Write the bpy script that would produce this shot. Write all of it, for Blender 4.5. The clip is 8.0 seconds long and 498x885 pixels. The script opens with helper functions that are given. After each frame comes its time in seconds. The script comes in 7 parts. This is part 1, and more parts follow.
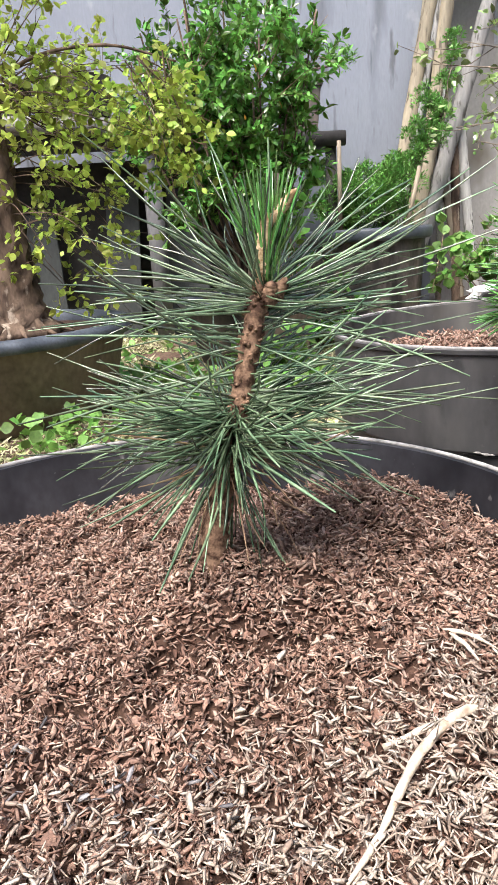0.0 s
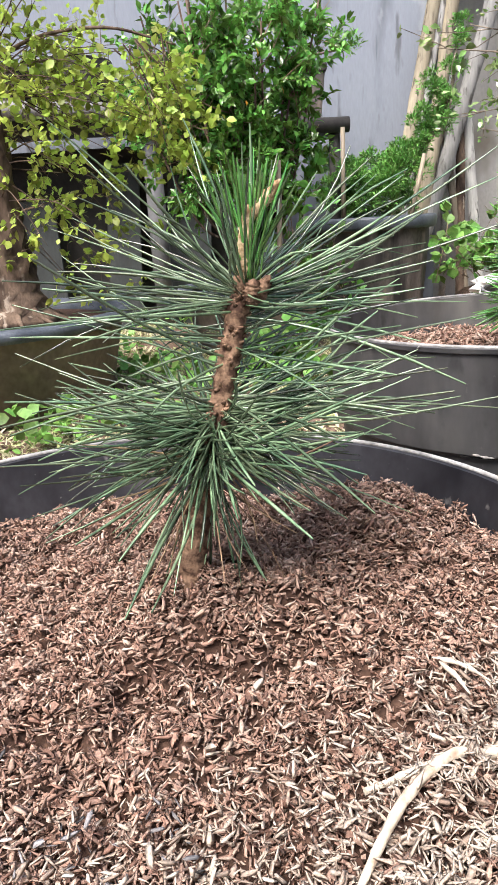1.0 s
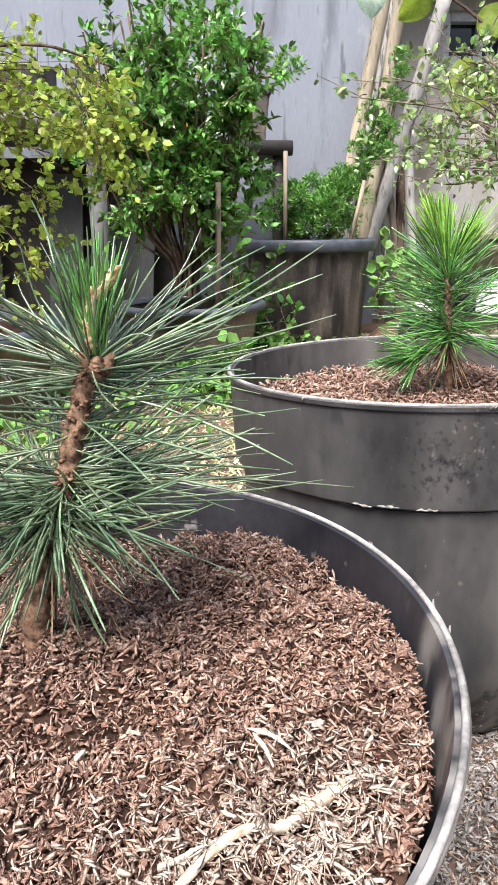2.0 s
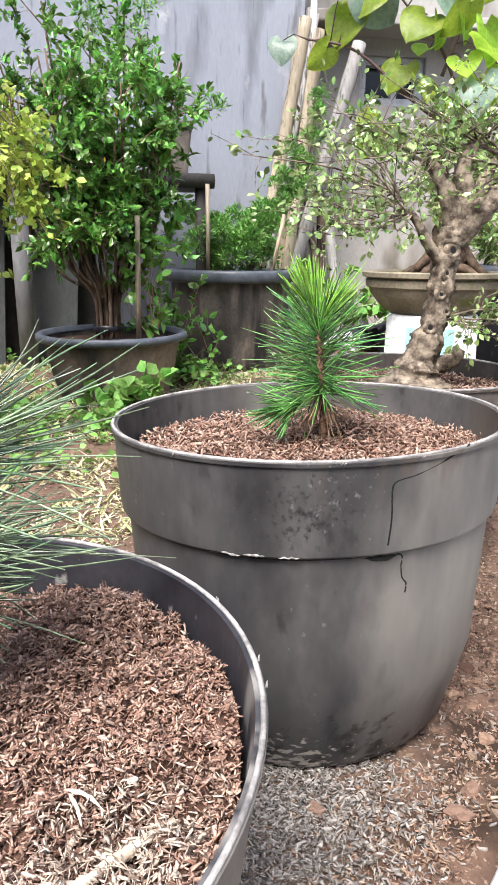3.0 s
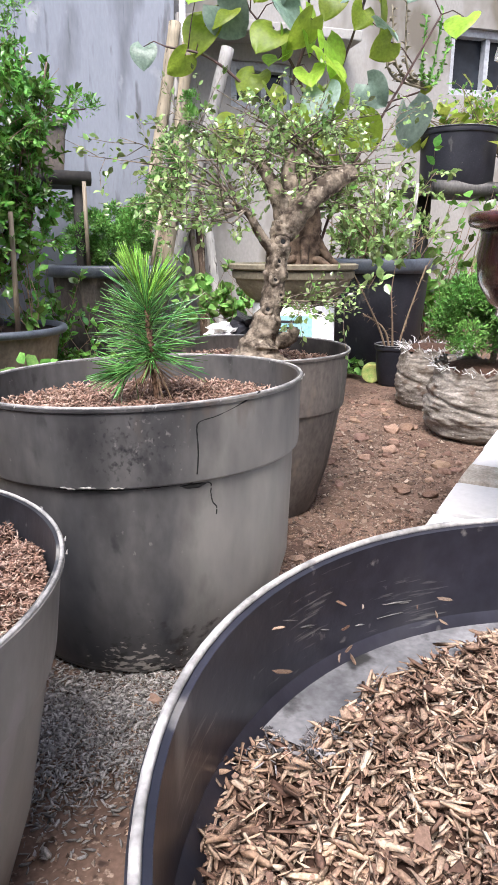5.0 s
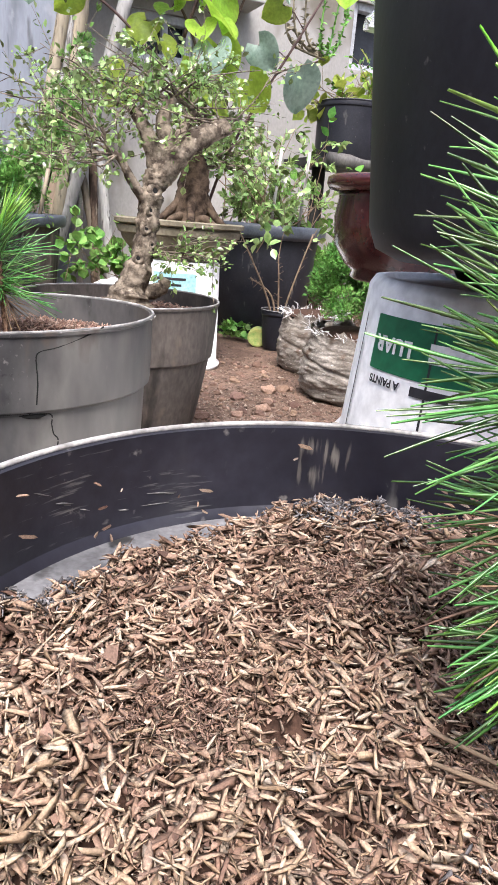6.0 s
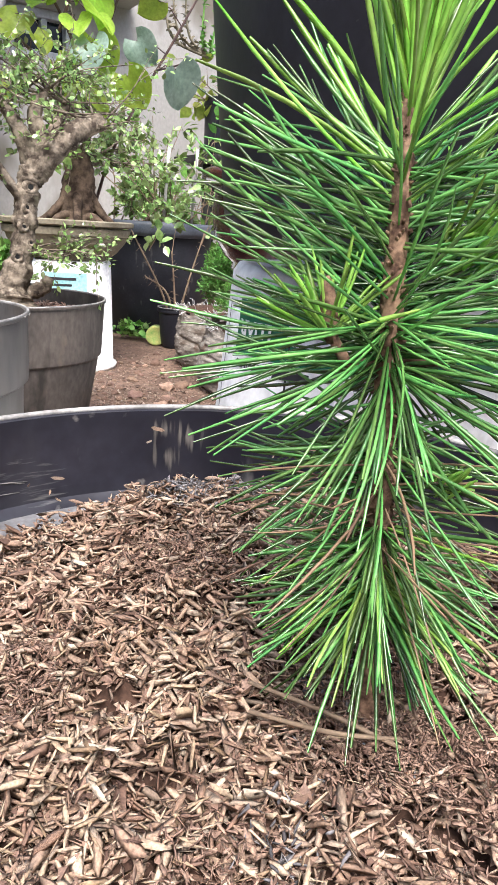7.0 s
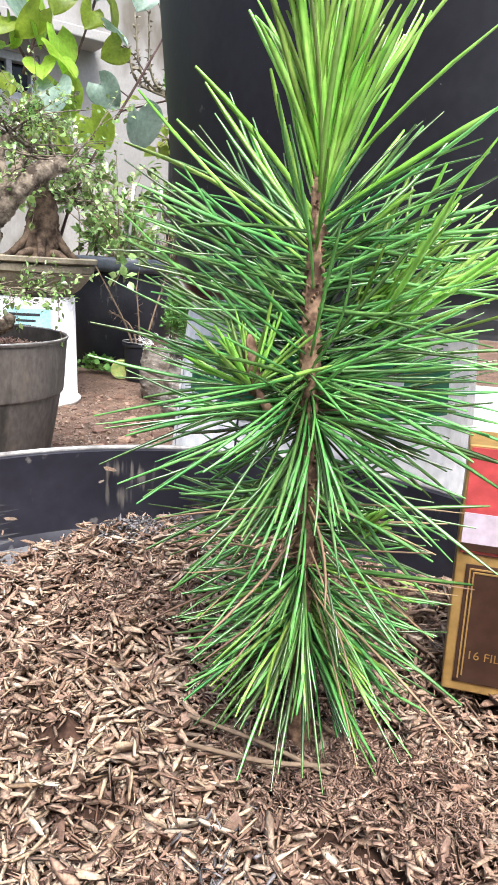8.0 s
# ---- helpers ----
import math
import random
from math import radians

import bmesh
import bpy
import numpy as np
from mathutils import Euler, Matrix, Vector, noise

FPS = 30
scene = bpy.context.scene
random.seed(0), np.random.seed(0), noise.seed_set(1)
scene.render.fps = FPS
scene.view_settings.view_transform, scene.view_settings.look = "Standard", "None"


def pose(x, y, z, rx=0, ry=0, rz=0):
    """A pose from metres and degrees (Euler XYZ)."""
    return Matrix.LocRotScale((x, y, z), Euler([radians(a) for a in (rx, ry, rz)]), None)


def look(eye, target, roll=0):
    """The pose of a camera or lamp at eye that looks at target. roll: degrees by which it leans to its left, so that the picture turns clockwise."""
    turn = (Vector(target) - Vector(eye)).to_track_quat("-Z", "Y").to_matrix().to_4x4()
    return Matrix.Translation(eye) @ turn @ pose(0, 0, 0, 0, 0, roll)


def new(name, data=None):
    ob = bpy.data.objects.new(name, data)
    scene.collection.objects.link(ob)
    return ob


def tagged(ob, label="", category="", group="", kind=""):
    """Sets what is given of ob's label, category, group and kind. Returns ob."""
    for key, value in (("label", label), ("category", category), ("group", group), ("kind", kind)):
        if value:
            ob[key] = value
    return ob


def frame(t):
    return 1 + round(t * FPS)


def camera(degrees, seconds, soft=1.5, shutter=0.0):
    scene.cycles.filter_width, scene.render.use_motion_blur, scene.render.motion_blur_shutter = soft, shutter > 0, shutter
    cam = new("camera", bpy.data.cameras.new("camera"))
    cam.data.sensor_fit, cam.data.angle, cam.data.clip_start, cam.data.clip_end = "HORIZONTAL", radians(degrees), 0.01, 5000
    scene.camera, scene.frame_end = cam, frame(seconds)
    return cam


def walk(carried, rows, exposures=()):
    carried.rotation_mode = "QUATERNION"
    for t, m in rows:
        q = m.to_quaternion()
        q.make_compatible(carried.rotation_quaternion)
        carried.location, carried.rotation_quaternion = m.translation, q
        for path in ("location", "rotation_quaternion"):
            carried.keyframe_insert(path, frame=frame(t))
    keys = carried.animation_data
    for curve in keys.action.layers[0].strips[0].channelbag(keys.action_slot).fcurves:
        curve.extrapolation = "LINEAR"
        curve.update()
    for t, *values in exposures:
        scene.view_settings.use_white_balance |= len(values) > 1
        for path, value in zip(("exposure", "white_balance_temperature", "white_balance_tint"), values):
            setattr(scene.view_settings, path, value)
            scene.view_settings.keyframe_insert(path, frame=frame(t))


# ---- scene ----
cam = camera(40.2, 8.0, soft=0.5)
PATH = [
    (0, (0.008, 0.0, 0.377), (-0.036, 1.912, -0.209), -3.6),
    (0.5, (0.008, 0.02, 0.373), (-0.054, 1.92, -0.25), -3.8),
    (1, (0.017, 0.02, 0.379), (-0.037, 1.922, -0.239), -3.3),
    (1.5, (0.028, 0.018, 0.383), (0.008, 1.917, -0.247), -2.9),
    (2, (0.061, 0.016, 0.405), (0.155, 1.923, -0.191), -0.7),
    (2.2, (0.078, 0.014, 0.418), (0.226, 1.925, -0.153), 0.0),
    (3.3, (0.111, -0.022, 0.437), (0.401, 1.882, -0.103), 0.3),
    (3.5, (0.114, -0.032, 0.432), (0.401, 1.871, -0.11), 0.2),
    (4, (0.121, -0.058, 0.427), (0.431, 1.839, -0.124), 0.0),
    (4.2, (0.125, -0.075, 0.425), (0.471, 1.817, -0.123), 0.3),
    (5.3, (0.166, -0.168, 0.427), (0.795, 1.651, -0.118), 1.3),
    (5.5, (0.175, -0.179, 0.422), (0.856, 1.62, -0.125), 2.8),
    (6, (0.197, -0.199, 0.406), (1.011, 1.52, -0.211), 4.7),
    (6.5, (0.211, -0.214, 0.407), (1.174, 1.427, -0.206), 4.1),
    (7, (0.221, -0.22, 0.401), (1.257, 1.381, -0.201), 3.6),
    (7.5, (0.226, -0.224, 0.401), (1.324, 1.362, -0.124), 3.4),
    (8, (0.223, -0.235, 0.409), (1.345, 1.34, -0.1), 3.6),
]
walk(cam, [(t, look(eye, target, roll)) for t, eye, target, roll in PATH], [(0.0, 1.66, 6500, 11), (4.0, 1.86, 6400, 13), (5.5, 1.64, 6250, 14), (6.2, 1.75, 6350, 14), (7.0, 1.77, 6350, 12), (8.0, 1.87, 6250, 10)])

# ---- world and sun: bright hazy daylight ----
world = bpy.data.worlds.new("sky")
scene.world = world
world.use_nodes = True
_n = world.node_tree.nodes
_sky = _n.new("ShaderNodeTexSky")
_sky.sky_type, _sky.sun_disc = "NISHITA", False
_sky.sun_elevation, _sky.sun_rotation = radians(59), radians(207)
_sky.air_density, _sky.dust_density, _sky.ozone_density = 1.0, 4.0, 0.6
world.node_tree.links.new(_sky.outputs[0], _n["Background"].inputs["Color"])
_n["Background"].inputs["Strength"].default_value = 0.115
sun = new("sun", bpy.data.lights.new("sun", "SUN"))
sun.data.energy, sun.data.angle, sun.data.color = 1.9, radians(28), (1.0, 0.98, 0.95)
# hazy sun high over the open side of the yard
sun.matrix_world = look((0, 0, 5), (0.33, 0.65, 5 - 1.21))


# ---- materials ----
def mat(name, c1, c2, scale=20.0, rough=0.7, bump=0.3, fine=6.0, spec=0.4, metal=0.0, spots=None, spot_at=0.62,
        spot_scale=60.0, stretch=(1, 1, 1), island=0.0, random_object=0.0, through_light=0.0, coat=0.0, contrast=0.25, grain=0.25, more=()):
    m = bpy.data.materials.new(name)
    m.use_nodes = True
    nt = m.node_tree
    n, ln = nt.nodes, nt.links.new
    b = n["Principled BSDF"]
    co = n.new("ShaderNodeTexCoord")
    mp = n.new("ShaderNodeMapping")
    mp.inputs["Scale"].default_value = stretch
    ln(co.outputs["Object"], mp.inputs[0])
    big = n.new("ShaderNodeTexNoise")
    big.inputs["Scale"].default_value, big.inputs["Detail"].default_value = scale, 5
    small = n.new("ShaderNodeTexNoise")
    small.inputs["Scale"].default_value, small.inputs["Detail"].default_value = scale * fine, 4
    ln(mp.outputs[0], big.inputs["Vector"]), ln(mp.outputs[0], small.inputs["Vector"])
    ramp = n.new("ShaderNodeValToRGB")
    ramp.color_ramp.elements[0].position, ramp.color_ramp.elements[1].position = 0.5 - contrast, 0.5 + contrast
    ramp.color_ramp.elements[0].color, ramp.color_ramp.elements[1].color = (*c1, 1), (*c2, 1)
    ln(big.outputs["Fac"], ramp.inputs[0])
    hsv = n.new("ShaderNodeHueSaturation")
    ln(ramp.outputs[0], hsv.inputs["Color"])
    val = n.new("ShaderNodeMapRange")
    val.inputs["From Min"].default_value, val.inputs["From Max"].default_value = 0.25, 0.75
    val.inputs["To Min"].default_value, val.inputs["To Max"].default_value = 1 - grain, 1 + grain
    ln(small.outputs["Fac"], val.inputs[0])
    last = val.outputs[0]
    for amount, node, out in ((island, "ShaderNodeNewGeometry", "Random Per Island"), (random_object, "ShaderNodeObjectInfo", "Random")):
        if amount:
            r = n.new(node)
            mr = n.new("ShaderNodeMapRange")
            mr.inputs["To Min"].default_value, mr.inputs["To Max"].default_value = 1 - amount, 1 + amount
            ln(r.outputs[out], mr.inputs[0])
            mul = n.new("ShaderNodeMath")
            mul.operation = "MULTIPLY"
            ln(last, mul.inputs[0]), ln(mr.outputs[0], mul.inputs[1])
            last = mul.outputs[0]
            hue = n.new("ShaderNodeMapRange")
            hue.inputs["To Min"].default_value, hue.inputs["To Max"].default_value = 0.5 - 0.035 * amount, 0.5 + 0.035 * amount
            ln(r.outputs[out], hue.inputs[0])
            ln(hue.outputs[0], hsv.inputs["Hue"])
    ln(last, hsv.inputs["Value"])
    colour = hsv.outputs[0]
    for spots, spot_at, spot_scale, spot_stretch in ([(spots, spot_at, spot_scale, stretch)] if spots else []) + list(more):
        mp2 = n.new("ShaderNodeMapping")
        mp2.inputs["Scale"].default_value = spot_stretch
        ln(co.outputs["Object"], mp2.inputs[0])
        sp = n.new("ShaderNodeTexNoise")
        sp.inputs["Scale"].default_value, sp.inputs["Detail"].default_value = spot_scale, 6
        ln(mp2.outputs[0], sp.inputs["Vector"])
        sr = n.new("ShaderNodeMapRange")
        sr.inputs["From Min"].default_value, sr.inputs["From Max"].default_value = spot_at, spot_at + 0.1
        ln(sp.outputs["Fac"], sr.inputs[0])
        mx = n.new("ShaderNodeMix")
        mx.data_type = "RGBA"
        ln(sr.outputs[0], mx.inputs["Factor"])
        ln(colour, mx.inputs[6])
        mx.inputs[7].default_value = (*spots, 1)
        colour = mx.outputs[2]
    ln(colour, b.inputs["Base Color"])
    b.inputs["Roughness"].default_value, b.inputs["Metallic"].default_value = rough, metal
    b.inputs["Specular IOR Level"].default_value = spec
    b.inputs["Coat Weight"].default_value = coat
    if bump:
        bp = n.new("ShaderNodeBump")
        bp.inputs["Strength"].default_value, bp.inputs["Distance"].default_value = bump, 0.15 / (scale * fine)
        ln(small.outputs["Fac"], bp.inputs["Height"])
        ln(bp.outputs[0], b.inputs["Normal"])
    if through_light:
        tr = n.new("ShaderNodeBsdfTranslucent")
        ln(colour, tr.inputs["Color"])
        mixed = n.new("ShaderNodeMixShader")
        mixed.inputs[0].default_value = through_light
        ln(b.outputs[0], mixed.inputs[1]), ln(tr.outputs[0], mixed.inputs[2])
        ln(mixed.outputs[0], n["Material Output"].inputs["Surface"])
    return m


def husk_mat(name, palette, rough=0.75, streak=0.35, patch=0.0):
    """Each loose piece takes one of several colours, with fibres along it."""
    mt = mat(name, (0.5, 0.5, 0.5), (0.8, 0.8, 0.8), 240, rough, 0.9, 5, 0.3, grain=streak)
    n, ln = mt.node_tree.nodes, mt.node_tree.links.new
    geo, info, add, fr = n.new("ShaderNodeNewGeometry"), n.new("ShaderNodeObjectInfo"), n.new("ShaderNodeMath"), n.new("ShaderNodeMath")
    ln(geo.outputs["Random Per Island"], add.inputs[0]), ln(info.outputs["Random"], add.inputs[1])
    fr.operation = "FRACT"
    ln(add.outputs[0], fr.inputs[0])
    ramp = n.new("ShaderNodeValToRGB")
    ramp.color_ramp.interpolation = "LINEAR"
    e = ramp.color_ramp.elements
    while len(e) < len(palette):
        e.new(0.5)
    for i, c in enumerate(palette):
        e[i].position = i / (len(palette) - 1)
    for i, c in enumerate(palette):
        e[i].color = (*c, 1)
    ln(fr.outputs[0], ramp.inputs[0])
    mx = n.new("ShaderNodeMix")
    mx.data_type, mx.blend_type = "RGBA", "MULTIPLY"
    mx.inputs["Factor"].default_value = 1.0
    b = n["Principled BSDF"]
    ln(b.inputs["Base Color"].links[0].from_socket, mx.inputs[6])
    ln(ramp.outputs[0], mx.inputs[7])
    # damp and dry patches
    co, damp, mr, wet = (n.new(k) for k in ("ShaderNodeTexCoord", "ShaderNodeTexNoise", "ShaderNodeMapRange", "ShaderNodeMix"))
    ln(co.outputs["Object"], damp.inputs["Vector"])
    damp.inputs["Scale"].default_value, damp.inputs["Detail"].default_value = 38, 4
    mr.inputs["From Min"].default_value, mr.inputs["From Max"].default_value = 0.5, 0.66
    mr.inputs["To Max"].default_value = patch
    ln(damp.outputs["Fac"], mr.inputs[0])
    wet.data_type, wet.blend_type = "RGBA", "MULTIPLY"
    wet.inputs[7].default_value = (0.42, 0.36, 0.33, 1)
    ln(mr.outputs[0], wet.inputs["Factor"]), ln(mx.outputs[2], wet.inputs[6])
    ln(wet.outputs[2], b.inputs["Base Color"])
    return mt


M_DIRT = mat("bare_earth", (0.07, 0.042, 0.03), (0.19, 0.125, 0.092), 9, 0.95, 1.0, 22, 0.2, spots=(0.34, 0.26, 0.2), spot_scale=190, spot_at=0.6, more=(((0.05, 0.033, 0.025), 0.56, 60, (1, 1, 1)),))
M_LITTER = husk_mat("dry_litter", [(0.08, 0.05, 0.036), (0.2, 0.13, 0.095), (0.36, 0.265, 0.2), (0.12, 0.075, 0.055), (0.52, 0.42, 0.33)])
M_GREYLITTER = husk_mat("grey_husk_litter", [(0.13, 0.118, 0.108), (0.42, 0.39, 0.36), (0.64, 0.605, 0.565), (0.17, 0.152, 0.138), (0.7, 0.66, 0.62)])
M_GRASSDRY = husk_mat("trampled_grass", [(0.4, 0.44, 0.17), (0.66, 0.62, 0.38), (0.8, 0.74, 0.51), (0.38, 0.5, 0.16), (0.74, 0.67, 0.45)])
M_WEED = mat("weed_leaf", (0.08, 0.21, 0.04), (0.24, 0.42, 0.1), 25, 0.55, 0.2, island=0.55, through_light=0.25)
M_CONCRETE = mat("white_concrete", (0.52, 0.51, 0.49), (0.66, 0.65, 0.63), 9, 0.9, 0.4, 12, 0.3, spots=(0.25, 0.23, 0.21), spot_at=0.73, spot_scale=60, grain=0.06)
M_BRICKGREY = mat("old_cement_block", (0.25, 0.21, 0.16), (0.5, 0.46, 0.39), 25, 0.95, 0.6, 8, 0.2)
M_WALL = mat("blue_grey_wall_paint", (0.195, 0.214, 0.252), (0.26, 0.282, 0.325), 1.6, 0.85, 0.2, 60, 0.3, spots=(0.115, 0.122, 0.142), spot_at=0.59, spot_scale=2.6, stretch=(1.6, 1.6, 0.4), grain=0.06, more=(((0.13, 0.135, 0.152), 0.59, 14, (1.5, 1.5, 0.25)), ((0.085, 0.09, 0.1), 0.64, 16, (2.5, 2.5, 0.16)), ((0.33, 0.35, 0.38), 0.66, 9, (1, 1, 0.6))))
M_WALLPALE = mat("pale_plaster", (0.26, 0.252, 0.238), (0.375, 0.365, 0.345), 1.6, 0.9, 0.2, 60, 0.3, spots=(0.15, 0.135, 0.11), spot_at=0.58, spot_scale=3, stretch=(1, 1, 0.6), grain=0.1)
M_POTBLACK = mat("black_plastic", (0.008, 0.008, 0.012), (0.02, 0.021, 0.028), 14, 0.5, 0.12, 12, 0.3, spots=(0.16, 0.15, 0.145), spot_at=0.7, spot_scale=110, more=(((0.022, 0.022, 0.025), 0.58, 9, (1, 1, 0.4)), ((0.12, 0.115, 0.11), 0.66, 30, (1, 1, 0.3)), ((0.3, 0.29, 0.28), 0.72, 260, (1, 1, 1))))
M_POTGREY = mat("weathered_grey_plastic", (0.048, 0.048, 0.05), (0.175, 0.168, 0.16), 3.0, 0.5, 0.2, 34, 0.32, spots=(0.23, 0.22, 0.205), spot_at=0.6, spot_scale=9, stretch=(1.1, 1.1, 0.5), contrast=0.14, grain=0.25, more=(((0.34, 0.32, 0.3), 0.68, 150, (1, 1, 0.6)), ((0.085, 0.075, 0.064), 0.57, 6, (1.6, 1.6, 0.15)), ((0.02, 0.02, 0.02), 0.62, 40, (1, 1, 0.5))))
M_POTDUSTY = mat("dusty_black_plastic", (0.027, 0.025, 0.024), (0.125, 0.108, 0.096), 7, 0.6, 0.25, 20, 0.28, spots=(0.2, 0.16, 0.13), spot_at=0.6, spot_scale=16, stretch=(1.1, 1.1, 0.6), contrast=0.14, grain=0.3, more=(((0.02, 0.019, 0.018), 0.58, 9, (1.5, 1.5, 0.2)),))
M_POTMUD = mat("mud_stained_plastic", (0.022, 0.02, 0.018), (0.19, 0.15, 0.115), 5, 0.75, 0.2, 16, 0.3, stretch=(1, 1, 0.8), contrast=0.13)
M_POTINK = mat("dusty_black_pot_plastic", (0.022, 0.0215, 0.022), (0.1, 0.095, 0.09), 7, 0.5, 0.2, 16, 0.3, spots=(0.2, 0.19, 0.18), spot_at=0.64, spot_scale=50, stretch=(1.2, 1.2, 0.6), contrast=0.14, more=(((0.16, 0.15, 0.14), 0.57, 8, (1, 1, 0.25)), ((0.24, 0.2, 0.16), 0.63, 12, (1, 1, 0.2))))
M_POTWORN = mat("scratched_black_plastic", (0.008, 0.008, 0.013), (0.03, 0.03, 0.041), 12, 0.34, 0.15, 12, 0.42, spots=(0.16, 0.15, 0.145), spot_at=0.67, spot_scale=110, more=(((0.042, 0.042, 0.05), 0.58, 12, (1, 1, 0.5)), ((0.14, 0.135, 0.13), 0.64, 40, (1, 1, 0.35))))
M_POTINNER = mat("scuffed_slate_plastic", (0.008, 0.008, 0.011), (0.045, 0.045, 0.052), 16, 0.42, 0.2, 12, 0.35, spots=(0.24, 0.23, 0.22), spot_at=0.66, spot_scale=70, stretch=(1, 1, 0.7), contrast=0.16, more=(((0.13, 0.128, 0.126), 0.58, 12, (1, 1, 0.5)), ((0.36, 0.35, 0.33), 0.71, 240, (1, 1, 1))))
M_WORNRIM = mat("worn_grey_rim", (0.14, 0.137, 0.133), (0.42, 0.41, 0.395), 45, 0.5, 0.2, 8, 0.35, contrast=0.15)
M_RIMBLUE = mat("blue_black_rim", (0.035, 0.043, 0.056), (0.1, 0.115, 0.14), 20, 0.45, 0.1, 10, 0.4)
M_CRACK = mat("dark_crack", (0.004, 0.004, 0.004), (0.01, 0.01, 0.01), 50, 0.9, 0)
M_BURR = mat("white_stress_marks", (0.16, 0.155, 0.15), (0.42, 0.4, 0.38), 300, 0.8, 0.1, contrast=0.1)
M_STONEPOT = mat("mossy_cement_pot", (0.1, 0.088, 0.058), (0.27, 0.24, 0.175), 14, 0.9, 0.5, 10, 0.25, spots=(0.14, 0.16, 0.05), spot_at=0.6, spot_scale=20)
M_REDGLAZE = mat("dark_red_glaze", (0.03, 0.008, 0.008), (0.09, 0.02, 0.018), 9, 0.25, 0.1, 12, 0.5, spots=(0.2, 0.12, 0.1), spot_at=0.68, spot_scale=40, coat=0.4)
M_MULCH = mat("husk_bed", (0.025, 0.014, 0.01), (0.1, 0.058, 0.042), 160, 0.95, 1.0, 4, 0.15)
M_HUSKRED = husk_mat("reddish_husk", [(0.26, 0.142, 0.105), (0.54, 0.33, 0.245), (0.7, 0.48, 0.375), (0.31, 0.172, 0.128), (0.78, 0.58, 0.462), (0.42, 0.243, 0.18), (0.21, 0.112, 0.082), (0.82, 0.645, 0.525), (0.55, 0.335, 0.25)], streak=0.4, patch=0.5)
M_HUSKTAN = husk_mat("tan_rice_husk", [(0.18, 0.104, 0.075), (0.52, 0.35, 0.24), (0.68, 0.5, 0.355), (0.26, 0.15, 0.105), (0.76, 0.585, 0.43), (0.38, 0.23, 0.16), (0.82, 0.68, 0.52), (0.17, 0.095, 0.068), (0.58, 0.4, 0.285)], streak=0.45, patch=0.9)
# also carries the sun patch at the front of the first bed
M_HUSKPALE = husk_mat("bleached_husk", [(0.3, 0.215, 0.165), (0.62, 0.5, 0.4), (0.78, 0.67, 0.555), (0.46, 0.34, 0.265), (0.82, 0.73, 0.62)], streak=0.45)
M_CHAR = husk_mat("charred_husk", [(0.05, 0.048, 0.048), (0.17, 0.16, 0.165), (0.4, 0.38, 0.385), (0.09, 0.08, 0.082), (0.56, 0.54, 0.54)])
M_STRAW = husk_mat("straw_husk", [(0.3, 0.2, 0.12), (0.52, 0.38, 0.25), (0.66, 0.51, 0.36), (0.44, 0.31, 0.2)], streak=0.45)
M_CRUMB = husk_mat("dark_husk_crumbs", [(0.12, 0.068, 0.05), (0.3, 0.185, 0.135), (0.5, 0.335, 0.25), (0.18, 0.105, 0.078)])
M_CRUMBRED = husk_mat("reddish_husk_crumbs", [(0.1, 0.05, 0.036), (0.36, 0.21, 0.155), (0.56, 0.36, 0.275), (0.2, 0.11, 0.08), (0.66, 0.46, 0.36)])
M_LEDGE = mat("dusty_grey_ledge", (0.06, 0.061, 0.066), (0.24, 0.24, 0.25), 40, 0.4, 0.3, 10, 0.3, spots=(0.03, 0.03, 0.03), spot_at=0.58, spot_scale=60)
M_SCUFF = mat("pale_scuff", (0.06, 0.06, 0.061), (0.19, 0.185, 0.18), 90, 0.7, 0.2, 6, 0.3, contrast=0.12)
M_ROOT = mat("bleached_root", (0.4, 0.325, 0.24), (0.64, 0.57, 0.47), 120, 0.85, 0.7, 5, spots=(0.32, 0.23, 0.16), spot_at=0.6, spot_scale=140)
M_BARKPINE = mat("pine_bark", (0.068, 0.037, 0.025), (0.285, 0.18, 0.118), 260, 0.85, 0.9, 4, 0.2, contrast=0.12)
M_BUD = mat("pine_candle", (0.3, 0.19, 0.09), (0.62, 0.48, 0.31), 300, 0.7, 0.6, 4, contrast=0.12)
M_NEEDLEOLD = mat("dark_pine_needle", (0.034, 0.075, 0.038), (0.22, 0.3, 0.175), 40, 0.24, 0, island=0.75, through_light=0.08, spec=1.0, contrast=0.16)
M_NEEDLEMID = mat("green_pine_needle", (0.035, 0.13, 0.028), (0.2, 0.42, 0.11), 40, 0.24, 0, island=0.75, through_light=0.12, spec=1.0, contrast=0.16)
M_NEEDLENEW = mat("fresh_pine_needle", (0.16, 0.4, 0.035), (0.42, 0.67, 0.15), 40, 0.26, 0, island=0.5, through_light=0.22, spec=0.9, contrast=0.16)
M_NEEDLEDRY = mat("dry_pine_needle", (0.17, 0.1, 0.06), (0.34, 0.23, 0.14), 40, 0.6, 0, island=0.5)
M_BARK = mat("rough_grey_brown_bark", (0.06, 0.046, 0.035), (0.27, 0.225, 0.172), 60, 0.95, 1.0, 4, 0.2, spots=(0.38, 0.33, 0.265), spot_at=0.61, spot_scale=110, contrast=0.12)
M_BARKRED = mat("peeling_red_brown_bark", (0.026, 0.017, 0.013), (0.17, 0.12, 0.088), 30, 0.95, 1.0, 6, 0.2, stretch=(1, 1, 0.35), contrast=0.13, spots=(0.36, 0.3, 0.24), spot_at=0.62, spot_scale=40)
